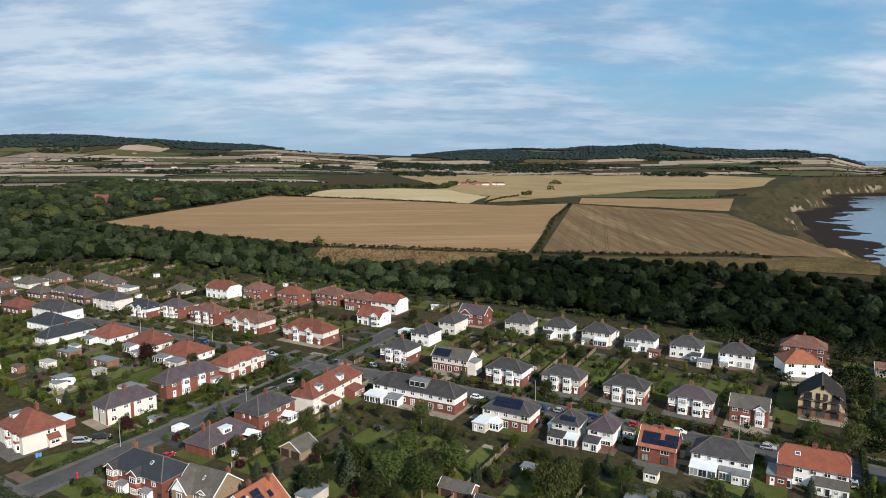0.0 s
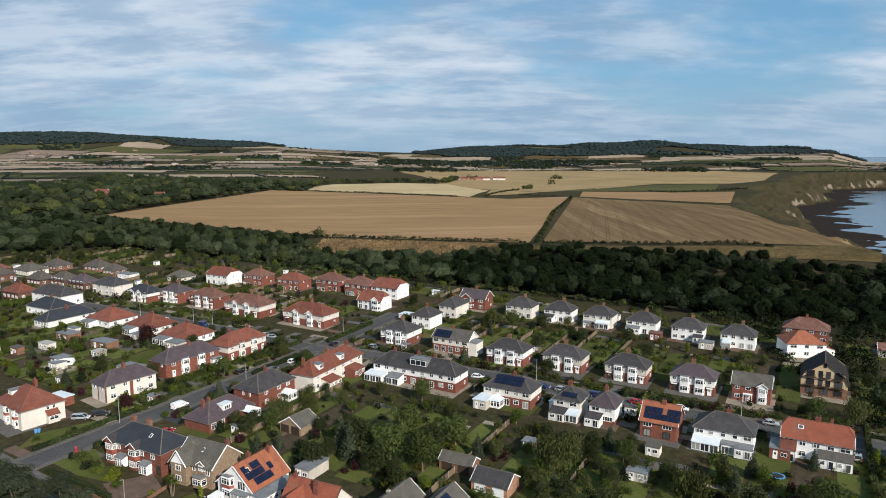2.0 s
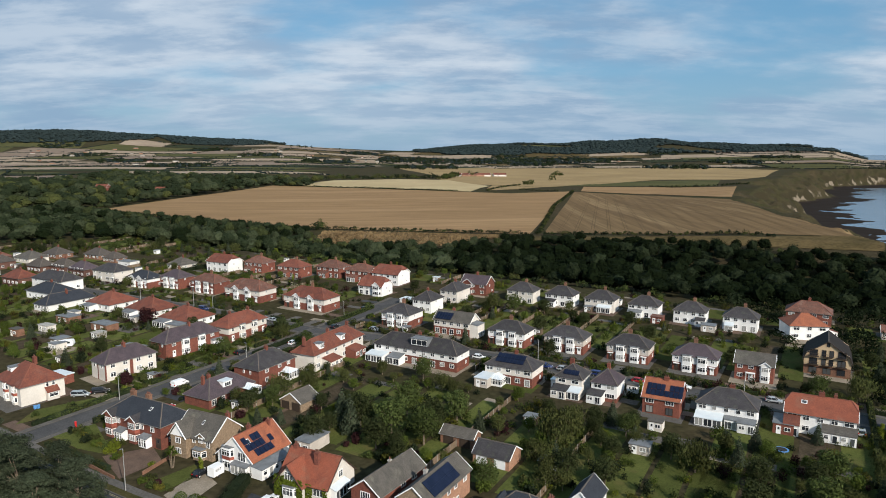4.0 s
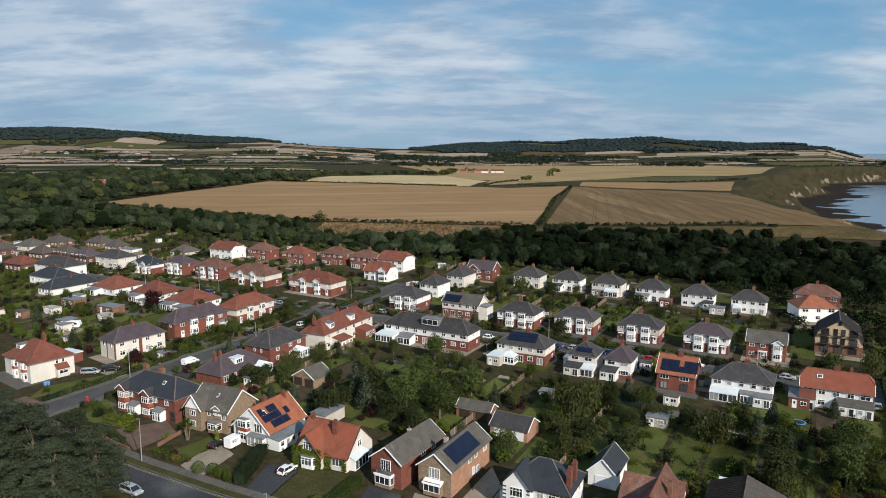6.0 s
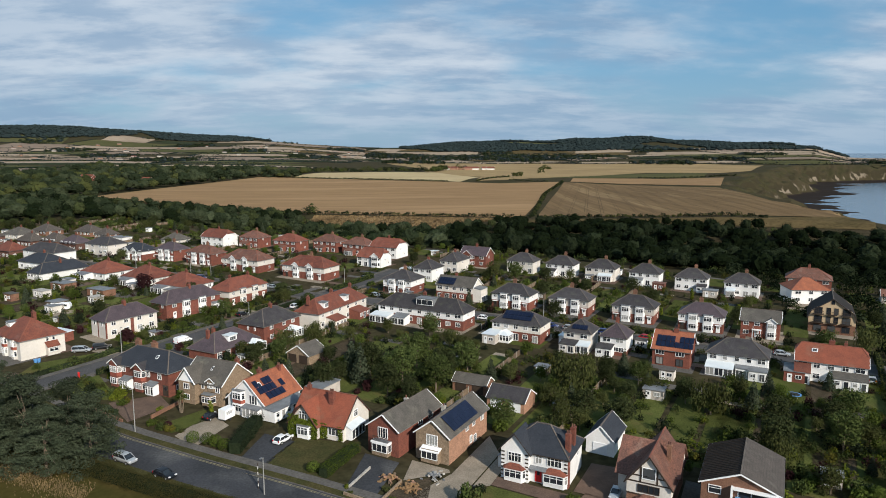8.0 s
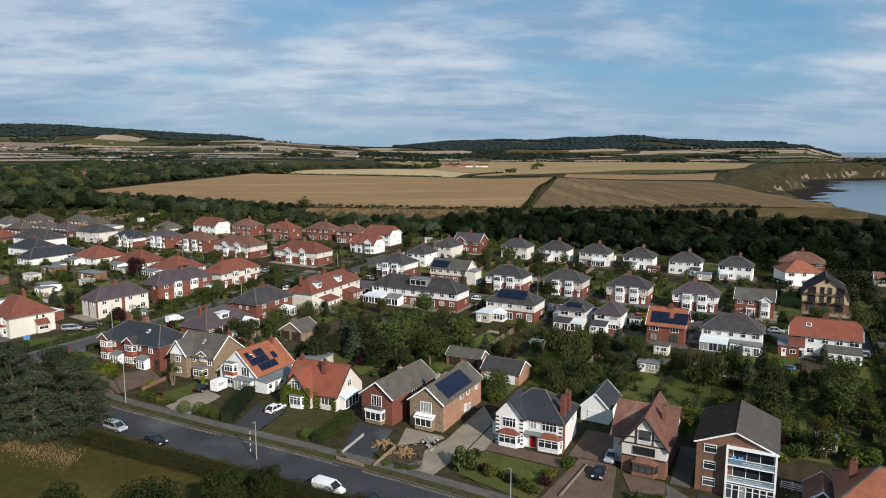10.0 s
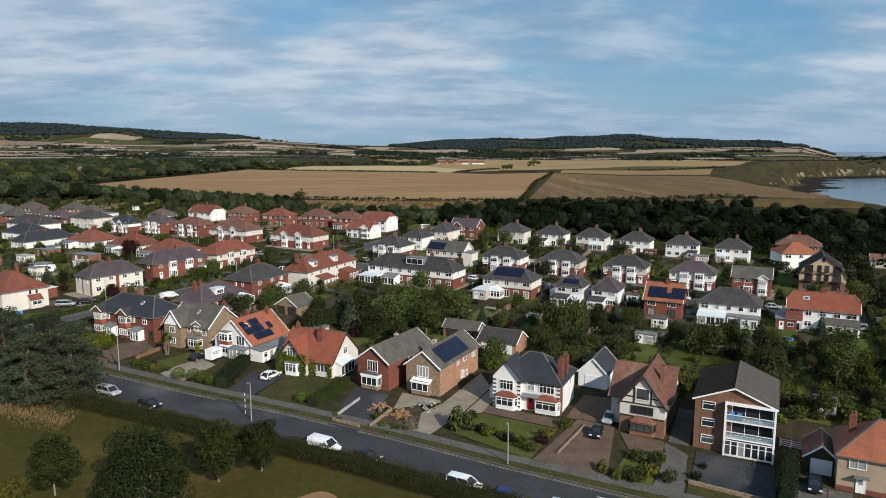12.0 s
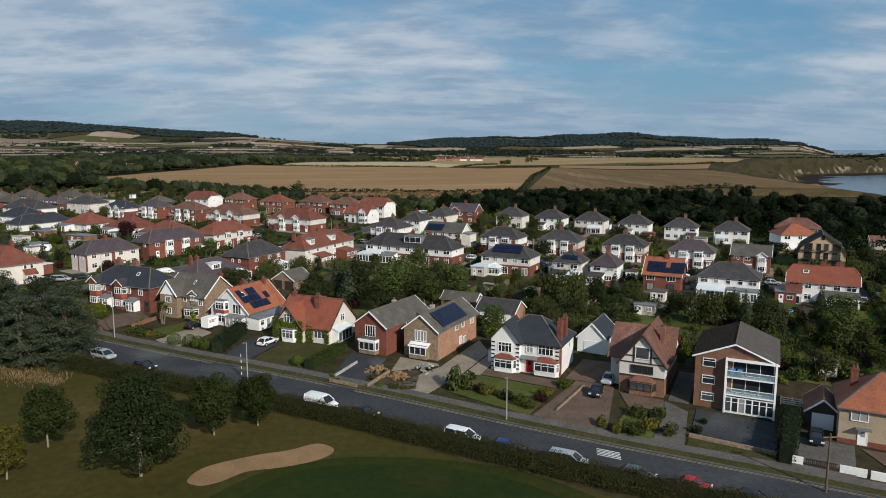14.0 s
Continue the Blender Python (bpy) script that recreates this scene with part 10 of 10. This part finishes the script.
# bus stop marking on the road
bm_ = Mesh()
for i in range(5):
    a0, a1 = 0.55 * i, 0.55 * i + 0.18
    p0, p1, p2, p3 = (Vector(v) for v in ((15.9, 80.9), (18.6, 79.5), (19.0, 81.6), (16.4, 82.9)))
    c = [p0 + (p3 - p0) * (i / 5), p1 + (p2 - p1) * (i / 5), p1 + (p2 - p1) * (i / 5 + 0.09), p0 + (p3 - p0) * (i / 5 + 0.09)]
    bm_.add([(q.x, q.y, float(land(q.x, q.y)) + 0.07) for q in c], [(0, 1, 2, 3)])
tagged(part("road_marking", bm_, PAINT_WHITE), "worn white lettering bars on the road", "road marking", "", "structure")

rub = np.random.default_rng(61)
for lab, cx, cy, n, mats in (("heap of orange building sand and rubble", -9.6, 108.6, 60, [SAND, BRICK_PALE, SAND]), ("heap of broken timber and rubble", -13.4, 111.6, 40, [WOOD, SAND, BRICK_PALE]), ("stack of wrapped building materials", -5.4, 112.2, 24, [CONCRETE, CONCRETE, LEAD])):
    g = Mesh()
    for _ in range(n):
        px, py = rub.normal(0, 0.9, 2)
        s = rub.uniform(0.15, 0.5)
        z = max(0, 0.8 - 0.5 * math.hypot(px, py)) * rub.uniform(0.3, 1.0)
        d = Vector(rub.normal(0, 1, 3))
        d.z *= 0.3
        d = d.normalized() * s
        g.beam((px - d.x, py - d.y, z - d.z + 0.1), (px + d.x, py + d.y, z + d.z + 0.1), s * 0.8, s * 0.6, int(rub.integers(0, 3)))
    ob = part("rubble", g, mats, None, "", Matrix.Translation((cx, cy, float(land(cx, cy)) + 0.1)))
    tagged(ob, lab, "rubble", "", "stuff")

# sheds, greenhouses and small outbuildings
for x, y, w, d, hh, wl2, rf, lab in ((-30.5, 146.5, 4.2, 7.0, 2.6, RENDER_GREY, LEAD, "grey garden room with glazed doors"), (53, 160, 3.4, 3.4, 2.3, RENDER_CREAM, TILE_GREY, "small cream garden shed"), (22.5, 163, 3.2, 3.0, 2.0, WOOD, LEAD, "small weathered timber garden shed"), (24.5, 138, 5.0, 3.0, 2.2, DARK_WOOD, LEAD, "dark glazed summer house"),
                                    (46, 147, 4.5, 3.4, 2.2, RENDER_GREY, LEAD, "small grey flat-roofed garden store"), (-101, 213, 7.0, 5.0, 2.6, RENDER_CREAM, LEAD, "flat-roofed pale rendered garage"), (-110, 186, 6.5, 5.5, 2.6, BRICK, CONS_ROOF, "flat-roofed red brick garage"), (-122, 240, 9.0, 5.0, 2.5, BRICK_BROWN, LEAD, "low brown brick outbuilding"),
                                    (-96, 240, 7, 5, 2.6, RENDER_GREY, LEAD, "flat-roofed grey extension block"), (-141, 250, 8, 5, 2.5, BRICK_BROWN, LEAD, "low flat-roofed brick outhouse"), (12, 188.5, 4, 6, 2.6, RENDER_GREY, CONS_ROOF, "grey garage with a pale roof"), (33.5, 187.5, 3.6, 6, 2.6, RENDER_WHITE, CONS_ROOF, "white garage with pale roof"),
                                    (60, 275, 3, 3, 2.2, WOOD, LEAD, "small weathered timber garden shed"), (100, 247, 5, 4, 2.4, RENDER_GREY, LEAD, "grey flat-roofed garden store"), (84, 258, 4.5, 4, 2.6, BRICK, TILE_BROWN, "small red brick outhouse"), (-14, 283, 6, 5, 2.5, RENDER_WHITE, CONS_ROOF, "small white flat-roofed garage"), (-168, 360, 10, 6, 2.8, RENDER_WHITE, LEAD, "white flat-roofed block near the wood"),
                                    (84.5, 158.5, 4.6, 7, 2.6, BRICK, LEAD, "brick garage between two houses"), (-55, 284, 4, 5, 2.6, RENDER_WHITE, LEAD, "small white flat-roofed garage"), (-66, 288, 5, 5, 2.6, BRICK_BROWN, LEAD, "small brown flat-roofed garage")):
    flat_block("outbuilding", x, y, w, d, hh, U_ROT, wl2, rf, lab, "outbuilding")

# distant buildings
for x, y, w, d, e, lab in ((-545, 1104, 22, 12, 7, "red-roofed farmhouse among trees"), (-430, 1048, 16, 10, 5, "white-walled farmhouse at the field edge")):
    h = shell(x, y, w, d, -10, e, "gable_x", 5, BRICK, None, TILE_RED, label=lab)
    rear(h, seed=int(w), n=3)
for i in range(7):
    x, y = 40 + i * 17 + gr.uniform(-4, 4), 1590 + gr.uniform(-20, 25)
    shell(x, y, gr.uniform(14, 24), 11, gr.uniform(-20, 20), 4.5, "gable_x", 3.5, gr.choice((BRICK_PALE, RENDER_CREAM)), None, TILE_RED, label="farm building with a red roof on the pale fields", category="farm building", group="farm buildings")
vr = np.random.default_rng(17)
vg = Mesh()
for i in range(115):
    if i < 90:
        x, y = vr.normal(120, 260), vr.uniform(2950, 3500)
    else:
        x, y = vr.uniform(-2200, -600), vr.uniform(2300, 3900)
    z = float(land(x, y))
    w, d, e = vr.uniform(9, 22), vr.uniform(8, 11), vr.uniform(3, 6)
    vg.box(x - w / 2, x + w / 2, y - d / 2, y + d / 2, z - 2, z + e, int(vr.integers(0, 2)))
    vg.add([(x - w / 2, y - d / 2, z + e), (x + w / 2, y - d / 2, z + e), (x + w / 2, y + d / 2, z + e), (x - w / 2, y + d / 2, z + e), (x - w / 2, y, z + e + 3.5), (x + w / 2, y, z + e + 3.5)], [(0, 1, 5, 4), (2, 3, 4, 5), (0, 4, 3), (1, 2, 5)], 2 + int(vr.random() < 0.2))
tagged(part("far_village", vg, [RENDER_GREY, BRICK_PALE, TILE_GREY, TILE_RED]), "far village houses scattered in the valley", "village", "", "stuff")
